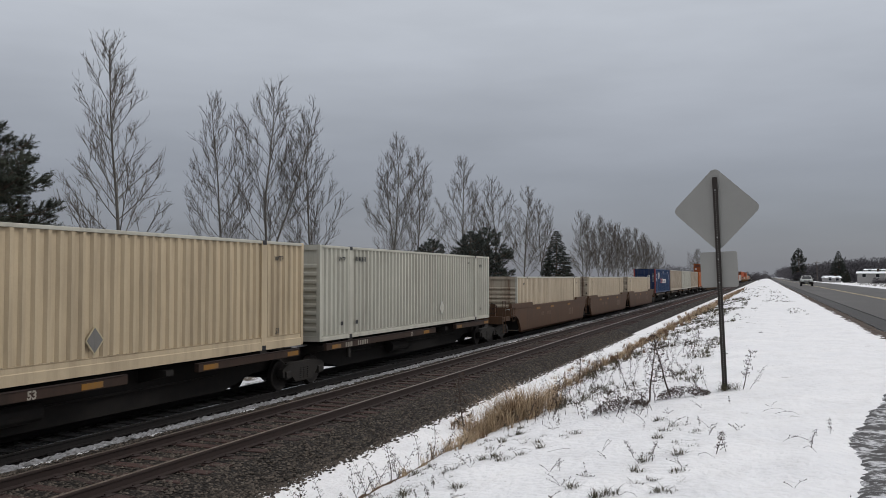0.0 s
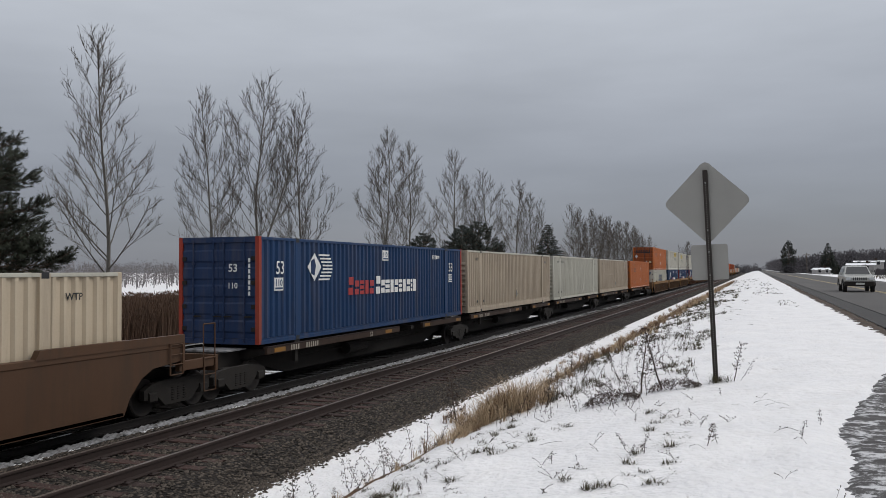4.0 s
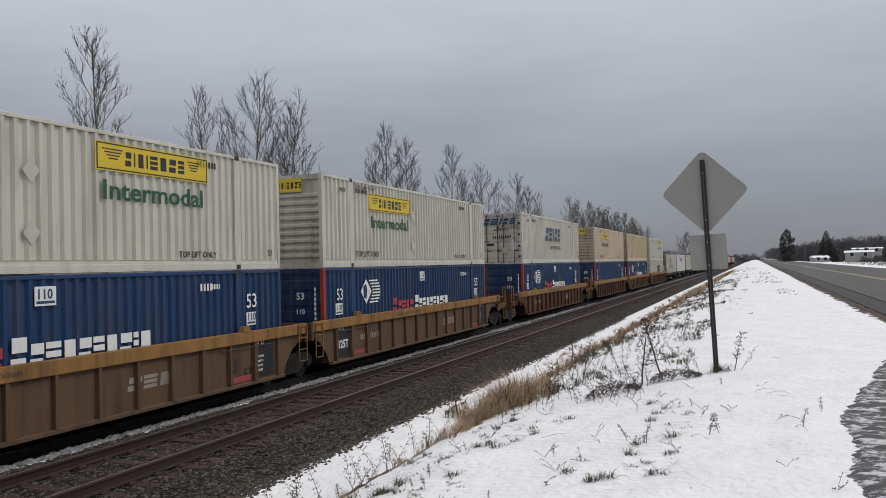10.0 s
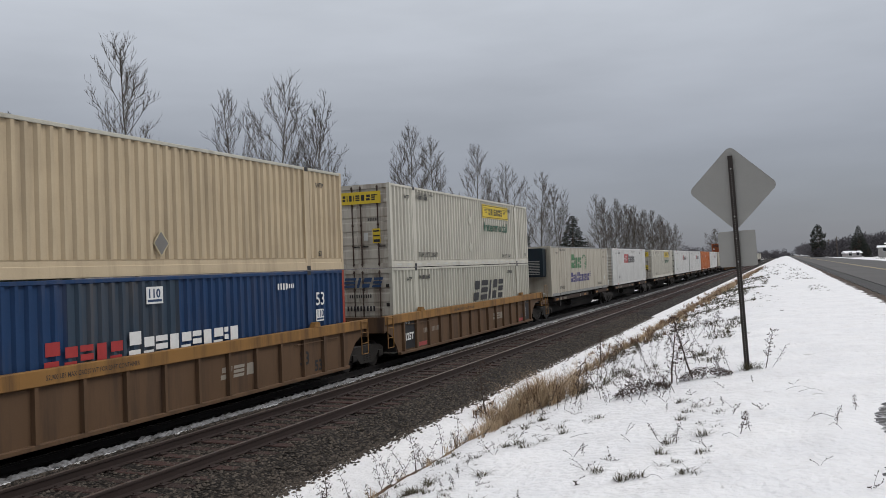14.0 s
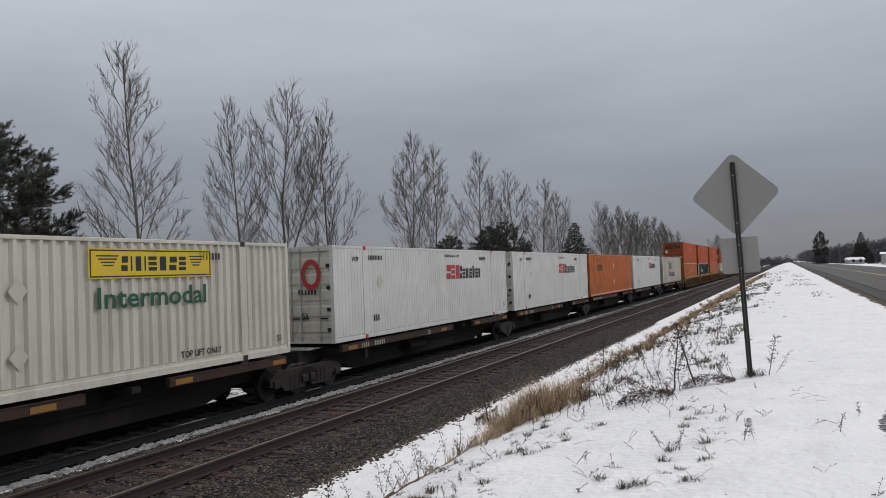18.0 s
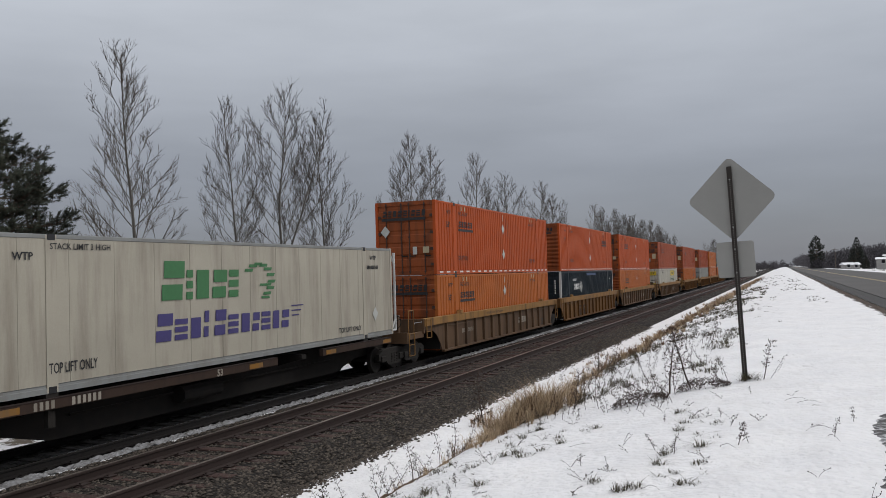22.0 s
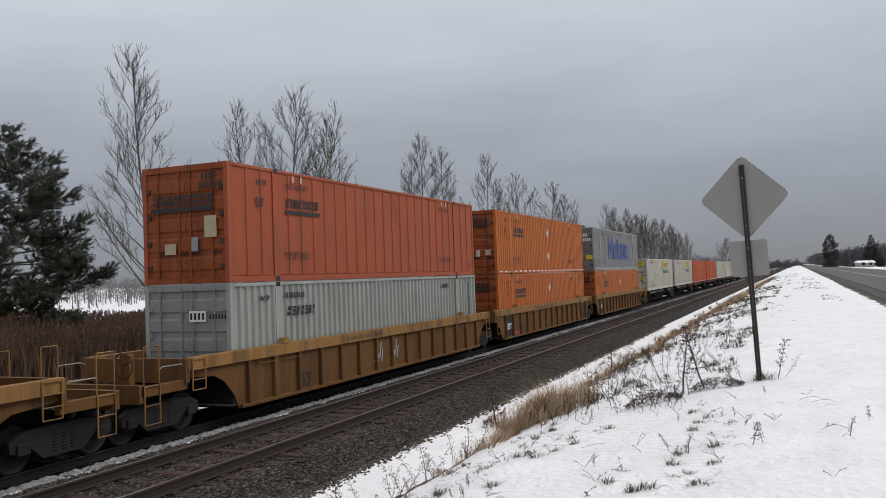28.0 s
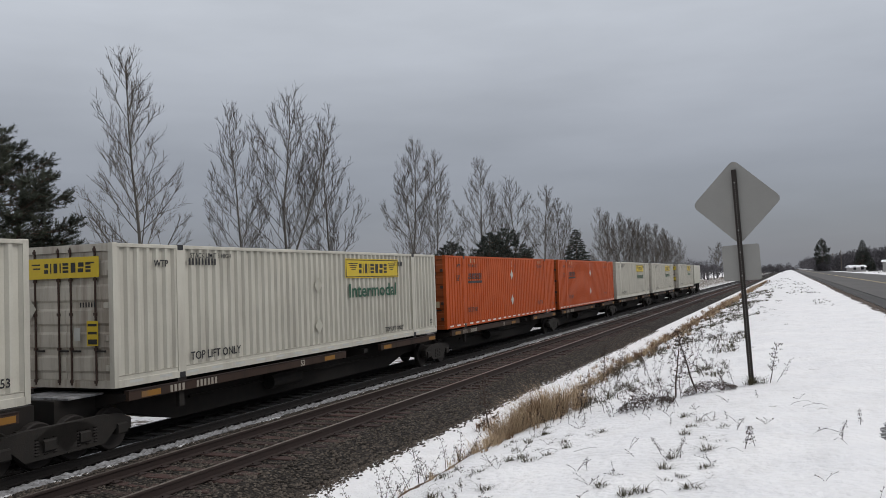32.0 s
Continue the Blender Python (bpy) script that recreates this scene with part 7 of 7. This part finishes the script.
woods("far_thicket", "low grey-brown thicket before the far wood", spots, M_FARWOOD, 83, 1.0, 0.07, 90)
spots = [(-random.uniform(32, 46), random.uniform(330, 470), 8.5) for _ in range(60)] + [(-random.uniform(24, 60), random.uniform(480, 900), 8.5) for _ in range(70)]
woods("far_woods", "dark scrub beside the railway in the distance", spots, M_DARKWOOD, 79, 1.0, 0.09)
spots = [(random.uniform(-26, 6.5), random.uniform(700, 1000), random.choice((3.5, 5, 6, 8.5))) for _ in range(120)] + [(random.uniform(14.6, 34), random.uniform(430, 760), 10.5) for _ in range(110)] + [(random.uniform(14.8, 24), random.uniform(780, 1400), 15.0) for _ in range(60)]
for _ in range(360):
    y, a = random.uniform(335, 430), random.uniform(1.7, 11.5)
    spots.append((y * math.tan(radians(a)), y, 6.4 + 4.2 * min(1.0, (a - 1.7) / 2.5)))
spots += [(y * math.tan(radians(random.uniform(5.0, 11.5))), y, 4.0) for y in [random.uniform(262, 300) for _ in range(70)]]
woods("far_woods", "dark bare wood behind the houses", spots, M_DARKWOOD, 80, 1.0, 0.16, 300)
spots = [(-random.uniform(34, 37), random.uniform(100, 330), 3.0) for _ in range(120)]
woods("undergrowth", "low bare bushes under the row of trees", spots, M_FARWOOD, 81, 1.0, 0.03, 150)

ob = copy_thing(small, pose(0, 0, 0))
ob.matrix_basis = pose(11.7, 340, -0.6, 0, 0, 40)
ob.scale = (0.95, 0.95, 1.5)
tagged(ob, "tall ragged pine near the far houses", group="evergreens by the houses")
for x, y, s in ((24.6, 330, 1.15), (34.6, 250, 0.66), (36.4, 256, 0.72), (38.2, 248, 0.68), (40.2, 254, 0.8), (42.5, 250, 0.85), (45.0, 256, 0.9), (48.0, 252, 0.9), (25.0, 300, 0.45), (28.6, 296, 0.45)):
    ob = copy_thing(spruce, pose(0, 0, 0))
    ob.matrix_basis = pose(x, y, -0.6, 0, 0, x * 7)
    ob.scale = (s, s, s)
    tagged(ob, "tall dark spruce near the far houses", group="evergreens by the houses")


# ---- weeds and grass in the snow of the bank ----
def tuft(g, x, y, h, n, rnd, spread=0.6, w=0.006):
    z = ground_z(x, y) - 0.02
    for _ in range(n):
        a = rnd.uniform(0, 6.28)
        lean = rnd.uniform(0.1, spread) * h
        bx, by = x + rnd.uniform(-0.05, 0.05), y + rnd.uniform(-0.05, 0.05)
        dx, dy = math.sin(a) * w, -math.cos(a) * w
        hh = h * rnd.uniform(0.5, 1.1)
        mx, my = bx + math.cos(a) * lean * 0.35, by + math.sin(a) * lean * 0.35
        g.face((bx - dx, by - dy, z), (bx + dx, by + dy, z), (mx + dx * 0.8, my + dy * 0.8, z + hh * 0.65), (mx - dx * 0.8, my - dy * 0.8, z + hh * 0.65))
        g.face((mx - dx * 0.8, my - dy * 0.8, z + hh * 0.65), (mx + dx * 0.8, my + dy * 0.8, z + hh * 0.65), (bx + math.cos(a) * lean, by + math.sin(a) * lean, z + hh * 0.95))


rnd = random.Random(41)
g = Geo()
for _ in range(1500):
    y = 5.0 + 40 * rnd.random() ** 1.5
    x = rnd.uniform(-3.6, -0.6) if y < 9 else rnd.uniform(-3.6, -0.9 + 0.02 * (y - 9))
    if noise.noise(Vector((x * 0.9, y * 0.5, 2))) < (-0.05 if y < 10 else 0.02) + 0.10 * (x + 2.5):
        continue
    big = rnd.random() ** 2
    far = 1.0 if y < 10 else 0.6
    tuft(g, x, y, (0.025 + 0.065 * big) * far, int((8 + 46 * big) * far), rnd, 2.3, 0.003)
for _ in range(3600):
    y = 11 + 60 * rnd.random() ** 1.7
    x = rnd.uniform(-3.7, -1.0)
    if noise.noise(Vector((x * 0.7, y * 0.3, 6))) < 0.10 * (x + 2.6):
        continue
    tuft(g, x, y, rnd.uniform(0.04, 0.15), rnd.randint(6, 14), rnd, 1.5, 0.003 + 0.00008 * y)
for _ in range(1500):
    y = 24 + 120 * rnd.random() ** 1.5
    x = rnd.uniform(-3.6, 1.6)
    if noise.noise(Vector((x * 0.6, y * 0.12, 3))) < 0.05 + 0.05 * (x + 1):
        continue
    tuft(g, x, y, rnd.uniform(0.04, 0.12), 8, rnd, 1.5, 0.003 + 0.0001 * y)
for _ in range(7):
    tuft(g, -0.53 + rnd.gauss(0.03, 0.09), 11.84 + rnd.gauss(0, 0.05), 0.13, 26, rnd, 1.6, 0.003)
tagged(new("grass_tufts", g.mesh("grass_tufts", M_TUFT)), "small grass tufts poking through the snow", "grass", kind="stuff")

# grass on the edge of the bank: one thick clump, thin fringes before and behind it
g, red = Geo(), Geo()
for y0, y1, n, h in ((9.4, 10.6, 12, 0.3), (5.0, 9.4, 22, 0.2), (12.6, 20, 80, 0.30), (20, 45, 330, 0.34), (45, 140, 620, 0.5)):
    for _ in range(n):
        y = rnd.uniform(y0, y1)
        if noise.noise(Vector((y * 0.35, 3, 8))) < -0.2 or noise.noise(Vector((y * 1.4, 3, 8))) < -0.1:
            continue
        x = -3.72 + 0.2 * noise.noise(Vector((y * 0.3, 0, 8))) + rnd.gauss(0, 0.17 if y < 20 else 0.34)
        full = 1.0
        tuft(red if rnd.random() < (0.5 if y > 20 else 0.12) else g, x, y, h * full * rnd.uniform(0.35, 1.0), 24, rnd, 1.15, 0.0034 if y < 20 else 0.007)
for _ in range(150):
    y = rnd.gauss(11.3, 0.62)
    x = -3.42 + 0.25 * (y - 11.3) + rnd.gauss(0, 0.20)
    away = math.exp(-((y - 11.4) / 0.95) ** 2)
    tuft(red if rnd.random() < 0.12 else g, x, y, (0.17 + 0.42 * away) * rnd.uniform(0.45, 1.0), 24, rnd, 1.2, 0.0034)
for _ in range(900):
    y = 17 + 150 * rnd.random() ** 1.8
    x = rnd.uniform(-6.6, -3.6)
    if noise.noise(Vector((x * 0.5, y * 0.16, 4))) < -0.02:
        continue
    tuft(red if rnd.random() < 0.6 else g, x, y, rnd.uniform(0.12, 0.34), 14, rnd, 1.2, 0.004 + 0.00008 * y)
tagged(new("dry_grass", g.mesh("dry_grass", M_DRYGRASS)), "tall straw-coloured grass along the edge of the bank", "grass", kind="stuff")
tagged(new("dry_grass", red.mesh("dry_grass", M_REDGRASS)), "reddish-brown dry grass along the edge of the bank", "grass", kind="stuff")

# the bare brown lip of earth under the snow's edge
g = Geo()
yy = list(np.arange(4.0, 16.0, 0.05))
for y in yy:
    c = -3.74 + 0.10 * noise.noise(Vector((y * 0.6, 5, 1))) + 0.03 * noise.noise(Vector((y * 3.5, 2, 1)))
    w = max(0.004, 0.05 + 0.05 * noise.noise(Vector((y * 1.1, 8, 3))) + 0.02 * noise.noise(Vector((y * 6, 1, 3))))
    for u in (-1, -0.4, 0.3, 1):
        x = c + u * w
        g.v.append((x, y, ground_z(x, y) + 0.035 * (1 - u * u) * min(1, w * 14) - 0.006 + 0.012 * noise.noise(Vector((x * 20, y * 14, 0)))))
g.f = [(j * 4 + i, j * 4 + i + 1, (j + 1) * 4 + i + 1, (j + 1) * 4 + i) for j in range(len(yy) - 1) for i in range(3)]
setting("earth_lip", g, M_LIP, "bare brown earth along the edge of the bank")


def weed(seed, h, droop=0.0, thick=3):
    """A dead weed: stem, side shoots and shrivelled leaves."""
    r = random.Random(seed)
    stem, shoots, leaves = Geo(), Geo(), Geo()
    p, d = Vector((0, 0, -0.03)), Vector((r.uniform(-0.2, 0.2), r.uniform(-0.2, 0.2), 1)).normalized()
    n, line = 9, [Vector((0, 0, -0.03))]
    for k in range(n):
        d = (d + Vector((r.uniform(-0.1, 0.1), r.uniform(-0.1, 0.1), -droop * k / n))).normalized()
        q = p + d * h / n
        line.append(q)
        if k > 1:
            for _ in range(thick):
                a = r.uniform(0, 6.28)
                e = q + Vector((math.cos(a), math.sin(a), r.uniform(0.2, 0.9))) * h * r.uniform(0.05, 0.14)
                shoots.tube(q, e, 0.0026, 0.0015, 3, False)
                for _ in range(2):
                    c = e + Vector((r.uniform(-1, 1), r.uniform(-1, 1), r.uniform(-1, 0.5))) * 0.02
                    b = Vector((r.uniform(-1, 1), r.uniform(-1, 1), r.uniform(-1, 1))).normalized() * (0.016 if thick < 5 else 0.04)
                    leaves.face(c, c + b, c + b * 0.5 + Vector((0.006, 0.01, -0.022)))
        p = q
    stem.pipe(line, [(0.0055 if thick < 5 else 0.013) * (1 - 0.7 * k / n) for k in range(n + 1)], 4)
    top = thing("dead_weed", "dry dark weed standing in the snow", "weed", "weeds on the bank")
    part("stem", stem, M_DEADSTEM, top)
    tagged(part("side_growth", shoots, M_DEADSTEM, top), kind="stuff")
    tagged(part("withered_foliage", leaves, M_DEADSTEM, top), kind="stuff")
    return top


WEEDS = [weed(51, 0.85, 0.0, 7), weed(52, 0.6), weed(53, 0.6, 0.5), weed(54, 0.30), weed(55, 0.36, 0.9)]
PLACES = [(-1.45, 11.3, 0, 0.95), (-1.2, 11.5, 0, 1.05), (-1.36, 11.1, 1, 0.8), (-1.75, 10.6, 2, 0.9), (-1.95, 10.7, 2, 0.8), (-0.75, 11.9, 1, 0.6), (-0.30, 11.9, 0, 0.62), (-0.22, 12.0, 1, 0.6), (-0.9, 11.9, 3, 0.9),
          (-2.3, 10.8, 1, 0.7), (-2.5, 10.9, 1, 0.65), (-2.7, 11.1, 0, 0.6), (-0.42, 7.6, 3, 0.75), (-0.34, 7.7, 3, 0.6), (-0.95, 7.5, 3, 0.7), (-1.15, 7.8, 3, 0.6), (0.35, 7.9, 3, 0.6), (0.55, 8.6, 3, 0.5),
          (-3.8, 5.9, 1, 0.75), (-3.75, 6.25, 0, 0.5), (-3.9, 6.6, 1, 0.6), (-4.0, 7.8, 1, 0.75), (-3.9, 8.6, 1, 0.65), (-3.0, 15.3, 0, 0.7), (-3.2, 15.8, 1, 0.9), (-4.5, 12.6, 0, 1.35), (-3.5, 16.4, 0, 0.8)]
for _ in range(16):
    yy = 5.6 + 5 * rnd.random()
    PLACES.append((rnd.uniform(-3.4, -0.3), yy, 3, rnd.uniform(0.25, 0.5)))
for _ in range(150):
    yy = 10.2 + 14 * rnd.random() ** 1.8
    PLACES.append((rnd.uniform(-3.6, -1.2), yy, rnd.choice((1, 1, 3, 3, 2)), rnd.uniform(0.35, 0.8)))
for _ in range(30):
    PLACES.append((-3.8 + rnd.gauss(0, 0.15), rnd.uniform(5.5, 10.5), rnd.choice((1, 3)), rnd.uniform(0.5, 0.9)))
used = set()
for x, y, k, s in PLACES:
    m = Matrix.LocRotScale((x, y, ground_z(x, y)), Euler((rnd.uniform(-0.25, 0.25), rnd.uniform(-0.25, 0.25), rnd.uniform(0, 6.28))), None)
    ob = copy_thing(WEEDS[k], m) if k in used else WEEDS[k]
    ob.matrix_basis = m
    ob.scale = (s, s, s)
    used.add(k)

# dark stems that have bowed over into two long arches beside the sign
g = Geo()
for _ in range(760):
    u = rnd.random()
    if rnd.random() < 0.5:
        x, y, rise = -2.05 + 0.62 * u, 10.5 + 0.45 * u, 0.17
    else:
        x, y, rise = -1.35 + 0.62 * u, 11.25 + 0.35 * u, 0.15
    p = Vector((x, y + rnd.gauss(0, 0.05), ground_z(x, y) + rise * math.sin(math.pi * (0.12 + 0.8 * u)) * rnd.uniform(0.25, 1.0)))
    b = Vector((rnd.uniform(-1, 1), rnd.uniform(-0.6, 0.6), rnd.uniform(-0.9, 0.5))) * 0.05
    g.tube(p, p + b, 0.0035, 0.002, 3, False)
    c = p + b
    g.face(c, c + Vector((rnd.uniform(-1, 1), rnd.uniform(-1, 1), rnd.uniform(-1, 1))) * 0.024, c + Vector((rnd.uniform(-1, 1), rnd.uniform(-1, 1), rnd.uniform(-1, 1))) * 0.024)
for _ in range(12):
    y = 5.2 + 5.5 * rnd.random()
    x = rnd.uniform(-3.3, 0.5)
    a, L = rnd.uniform(0, 6.28), rnd.uniform(0.12, 0.38)
    z = ground_z(x, y)
    line = [Vector((x + math.cos(a) * L * v + rnd.uniform(-0.01, 0.01), y + math.sin(a) * L * v, z + 0.035 * math.sin(math.pi * v) + 0.006 + rnd.uniform(0, 0.008))) for v in (0, 0.12, 0.25, 0.4, 0.55, 0.7, 0.85, 1)]
    g.pipe(line, [0.0022 - 0.0012 * k / 7 for k in range(8)], 3)
for _ in range(90):          # sprays of thin twigs with dried buds
    y = 5.4 + 6.4 * rnd.random()
    x = rnd.uniform(-3.4, 0.5)
    if rnd.random() < 0.25 + 0.6 * (x + 3.4) / 3.9:
        continue
    z = ground_z(x, y)
    for _ in range(rnd.randint(2, 5)):
        a, L = rnd.uniform(0, 6.28), rnd.uniform(0.04, 0.14)
        rise, bend = rnd.uniform(0.3, 1.3), rnd.uniform(-0.8, 0.8)
        line = [Vector((x, y, z - 0.01))]
        for v in (0.3, 0.6, 0.85, 1.0):
            line.append(Vector((x + math.cos(a + bend * v) * L * v, y + math.sin(a + bend * v) * L * v, z + L * rise * (v - 0.35 * v * v))))
        g.pipe(line, [0.0017, 0.0015, 0.0013, 0.0011, 0.0008], 3)
        for q in line[2:]:
            e = q + Vector((rnd.uniform(-1, 1), rnd.uniform(-1, 1), rnd.uniform(0, 1))) * 0.012
            g.tube(q, e, 0.0018, 0.0036, 4)
tagged(new("bowed_stems", g.mesh("bowed_stems", M_DEADSTEM)), "dark dead stems bowed over beside the sign post", "weed", kind="stuff")


# ---- houses, poles and fence beyond the road ----
M_SIDING = material("weathered_house_siding", (0.30, 0.29, 0.28), 0.7, scale=1.0)
M_ROOFSNOW = material("snow_on_roof", (0.80, 0.81, 0.83), 0.8, scale=1.0)
M_PANE = material("dark_window_glass", (0.02, 0.022, 0.025), 0.1, spec=0.6, bump=0.0)
M_WOODPOLE = material("grey_pole_wood", (0.12, 0.10, 0.085), 0.9, scale=3)


def house(w, d, h, roof, label):
    top = thing("house", label, "house", "houses beyond the road")
    part("wall", Geo().box(-w / 2, w / 2, 0, d, -0.6, h), M_SIDING, top)
    part("roof", Geo().prism([(-w / 2 - 0.4, -0.4, h), (-w / 2 - 0.4, d + 0.4, h), (-w / 2 - 0.4, d / 2, h + roof)], (w + 0.8, 0, 0)), M_ROOFSNOW, top, "snow-covered gable roof")
    n = max(2, int(w / 2.6))
    for k in range(n):
        x = -w / 2 + (k + 0.5) * w / n
        win = part("window", Geo().box(x - 0.55, x + 0.55, -0.06, 0.02, 1.0, 2.2), M_CLEAN, top)
        part("pane", Geo().box(x - 0.46, x + 0.46, -0.075, -0.062, 1.08, 2.12), M_PANE, win)
    part("chimney", Geo().box(w * 0.2, w * 0.2 + 0.6, d / 2 - 0.3, d / 2 + 0.3, h + roof * 0.5, h + roof + 0.7), M_BROWN, top)
    return top


ob = house(7.0, 6, 2.2, 0.6, "weathered house with a snowy roof beyond the field")
ob.matrix_basis = pose(28.2, 266, 0.3, 0, 0, -10)
ob = house(4.6, 5, 1.9, 0.8, "small house among far trees")
ob.matrix_basis = pose(21.2, 305, -0.8, 0, 0, 12)
ob = house(8, 6, 2.0, 0.4, "low shed with a snowy roof behind the house")
ob.matrix_basis = pose(32.6, 285, 1.6, 0, 0, -8)


def pole(h):
    top = thing("utility_pole", "wooden utility pole beside the road", "pole", "poles along the road")
    part("shaft", Geo().tube((0, 0, -0.5), (0, 0, h), 0.16, 0.11, 8), M_WOODPOLE, top)
    part("crossarm", Geo().box(-1.1, 1.1, -0.05, 0.05, h - 0.7, h - 0.58), M_WOODPOLE, top)
    for x in (-1.0, -0.4, 0.4, 1.0):
        part("insulator", Geo().tube((x, 0, h - 0.58), (x, 0, h - 0.4), 0.04, k=6), M_PLACARD, top)
    return top


first = pole(7.6)
first.matrix_basis = pose(17.5, 330, -0.2)
for y in (390, 450, 520, 600):
    copy_thing(first, pose(17.5, y, -0.2))

stalks("field_stubble", "green-brown stubble in the snowy field across the road", [(20, 90, 60, 240)], 14000, 0.15, 0.45, M_TUFT, 61, 0.03, 0.5)


# ---- the oncoming car ----
M_CARPAINT = material("silver_car_paint", (0.42, 0.42, 0.40), 0.3, 0.4, other=(0.36, 0.36, 0.34), scale=2, bump=0.0)
M_TYRE = material("tyre_rubber", (0.02, 0.02, 0.02), 0.85, scale=10)
M_LAMPGLASS = material("headlamp_glass", (0.62, 0.64, 0.66), 0.12, spec=0.7, bump=0.0)


def loft(sections, cut=0.10):
    """A rounded hull through sections (y, half width below, half width above, bottom, top)."""
    g = Geo()
    for y, wb, wt, z0, z1 in sections:
        c = min(cut, (z1 - z0) * 0.35)
        g.v += [(wb - c, y, z0), (wb, y, z0 + c), (wt, y, z1 - c), (wt - 0.35 * c, y, z1 - 0.3 * c), (wt - c * 1.4, y, z1),
                (-wt + c * 1.4, y, z1), (-wt + 0.35 * c, y, z1 - 0.3 * c), (-wt, y, z1 - c), (-wb, y, z0 + c), (-wb + c, y, z0)]
    k, n = 10, len(sections)
    g.f = [(j * k + i, j * k + (i + 1) % k, (j + 1) * k + (i + 1) % k, (j + 1) * k + i) for j in range(n - 1) for i in range(k)]
    g.f += [tuple(range(k)), tuple(range(n * k - 1, (n - 1) * k - 1, -1))]
    return g


def sport_utility():
    top = thing("car", "silver sport utility car driving towards the camera", "car")
    hull = [(-2.32, 0.76, 0.74, 0.46, 0.92), (-2.2, 0.88, 0.84, 0.42, 1.02), (-1.6, 0.92, 0.88, 0.40, 1.08), (-0.95, 0.92, 0.90, 0.40, 1.13), (2.1, 0.92, 0.90, 0.40, 1.13), (2.3, 0.86, 0.82, 0.45, 1.05)]
    part("body", loft(hull), M_CARPAINT, top)
    cab = [(-1.02, 0.84, 0.82, 1.06, 1.12), (-0.40, 0.85, 0.68, 1.06, 1.62), (-0.05, 0.85, 0.69, 1.06, 1.70), (1.7, 0.85, 0.69, 1.06, 1.69), (2.0, 0.84, 0.68, 1.06, 1.6), (2.26, 0.82, 0.80, 1.06, 1.14)]
    part("cabin", loft(cab), M_CARPAINT, top)
    part("windscreen", Geo().face((-0.72, -1.0, 1.16), (0.72, -1.0, 1.16), (0.58, -0.415, 1.635), (-0.58, -0.415, 1.635)), M_PANE, top)
    for s in (-1, 1):
        part("side_window", Geo().face((s * 0.838, -0.55, 1.17), (s * 0.838, 1.9, 1.17), (s * 0.735, 1.75, 1.53), (s * 0.735, -0.3, 1.53)), M_PANE, top)
        part("mirror", Geo().soft_box(s * 0.95 - 0.09, s * 0.95 + 0.09, -0.78, -0.66, 1.10, 1.28, 0.04), M_CARPAINT, top)
        part("headlamp", Geo().soft_box(s * 0.66 - 0.14, s * 0.66 + 0.14, -2.345, -2.22, 0.78, 0.95, 0.05), M_LAMPGLASS, top)
        part("roof_rail", Geo().pipe([(s * 0.62, -0.1, 1.69), (s * 0.62, 0.05, 1.75), (s * 0.62, 1.6, 1.75), (s * 0.62, 1.75, 1.68)], [0.02] * 4, 6), M_BLACK, top)
        x = s * 0.805
        for y in (-1.4, 1.4):
            wheel = part("wheel", Geo().lathe_x(y, 0.37, [(x - 0.12, 0.30), (x - 0.11, 0.365), (x + 0.11, 0.365), (x + 0.12, 0.30)], 20), M_TYRE, top)
            part("rim", Geo().lathe_x(y, 0.37, [(x + (0.118 if s > 0 else -0.124), 0.22), (x + (0.124 if s > 0 else -0.118), 0.21)], 12), M_ROD, wheel)
            part("wheel_arch", Geo().pipe([(s * 0.925, y + 0.46 * math.cos(a * math.pi / 8), 0.37 + 0.46 * math.sin(a * math.pi / 8)) for a in range(9)], [0.035] * 9, 5), M_TYRE, top)
    for k in range(7):
        part("grille_slot", Geo().soft_box(-0.41 + k * 0.12, -0.34 + k * 0.12, -2.335, -2.3, 0.76, 0.94, 0.01), M_BLACK, top)
    part("bumper", loft([(-2.42, 0.78, 0.76, 0.40, 0.66), (-2.3, 0.90, 0.88, 0.38, 0.70), (-2.1, 0.93, 0.91, 0.38, 0.70)], 0.06), M_DARK, top, "dark lower bumper")
    part("number_plate", Geo().box(-0.25, 0.25, -2.43, -2.421, 0.48, 0.60), M_PLACARD, top)
    return top


CAR = sport_utility()
CAR.matrix_basis = pose(6.2, 147.0, 0.0)


# ---- what moves ----
GONE = [(0, 0.00), (1.5, 31.27), (3.5, 72.81), (5.5, 114.65), (6, 125.07), (7.5, 156.56), (8.5, 177.42), (9, 187.86), (11, 228.74), (13, 269.61), (14.5, 300.42), (16.5, 341.64), (17.5, 361.98), (19, 392.78), (21, 433.51), (23, 473.71), (24.5, 504.18), (26.5, 544.79), (28, 575.09), (30, 615.54), (31, 635.94), (32, 656.07)]


def motions():
    for ob, y, z in MOVERS:
        walk(ob, [(t, pose(XC, y - s, ZR + z)) for t, s in GONE])
    walk(CAR, [(t, pose(6.2, 147.0 - 21.5 * t, 0.0)) for t in (0, 8, 16, 24, 32)])


motions()
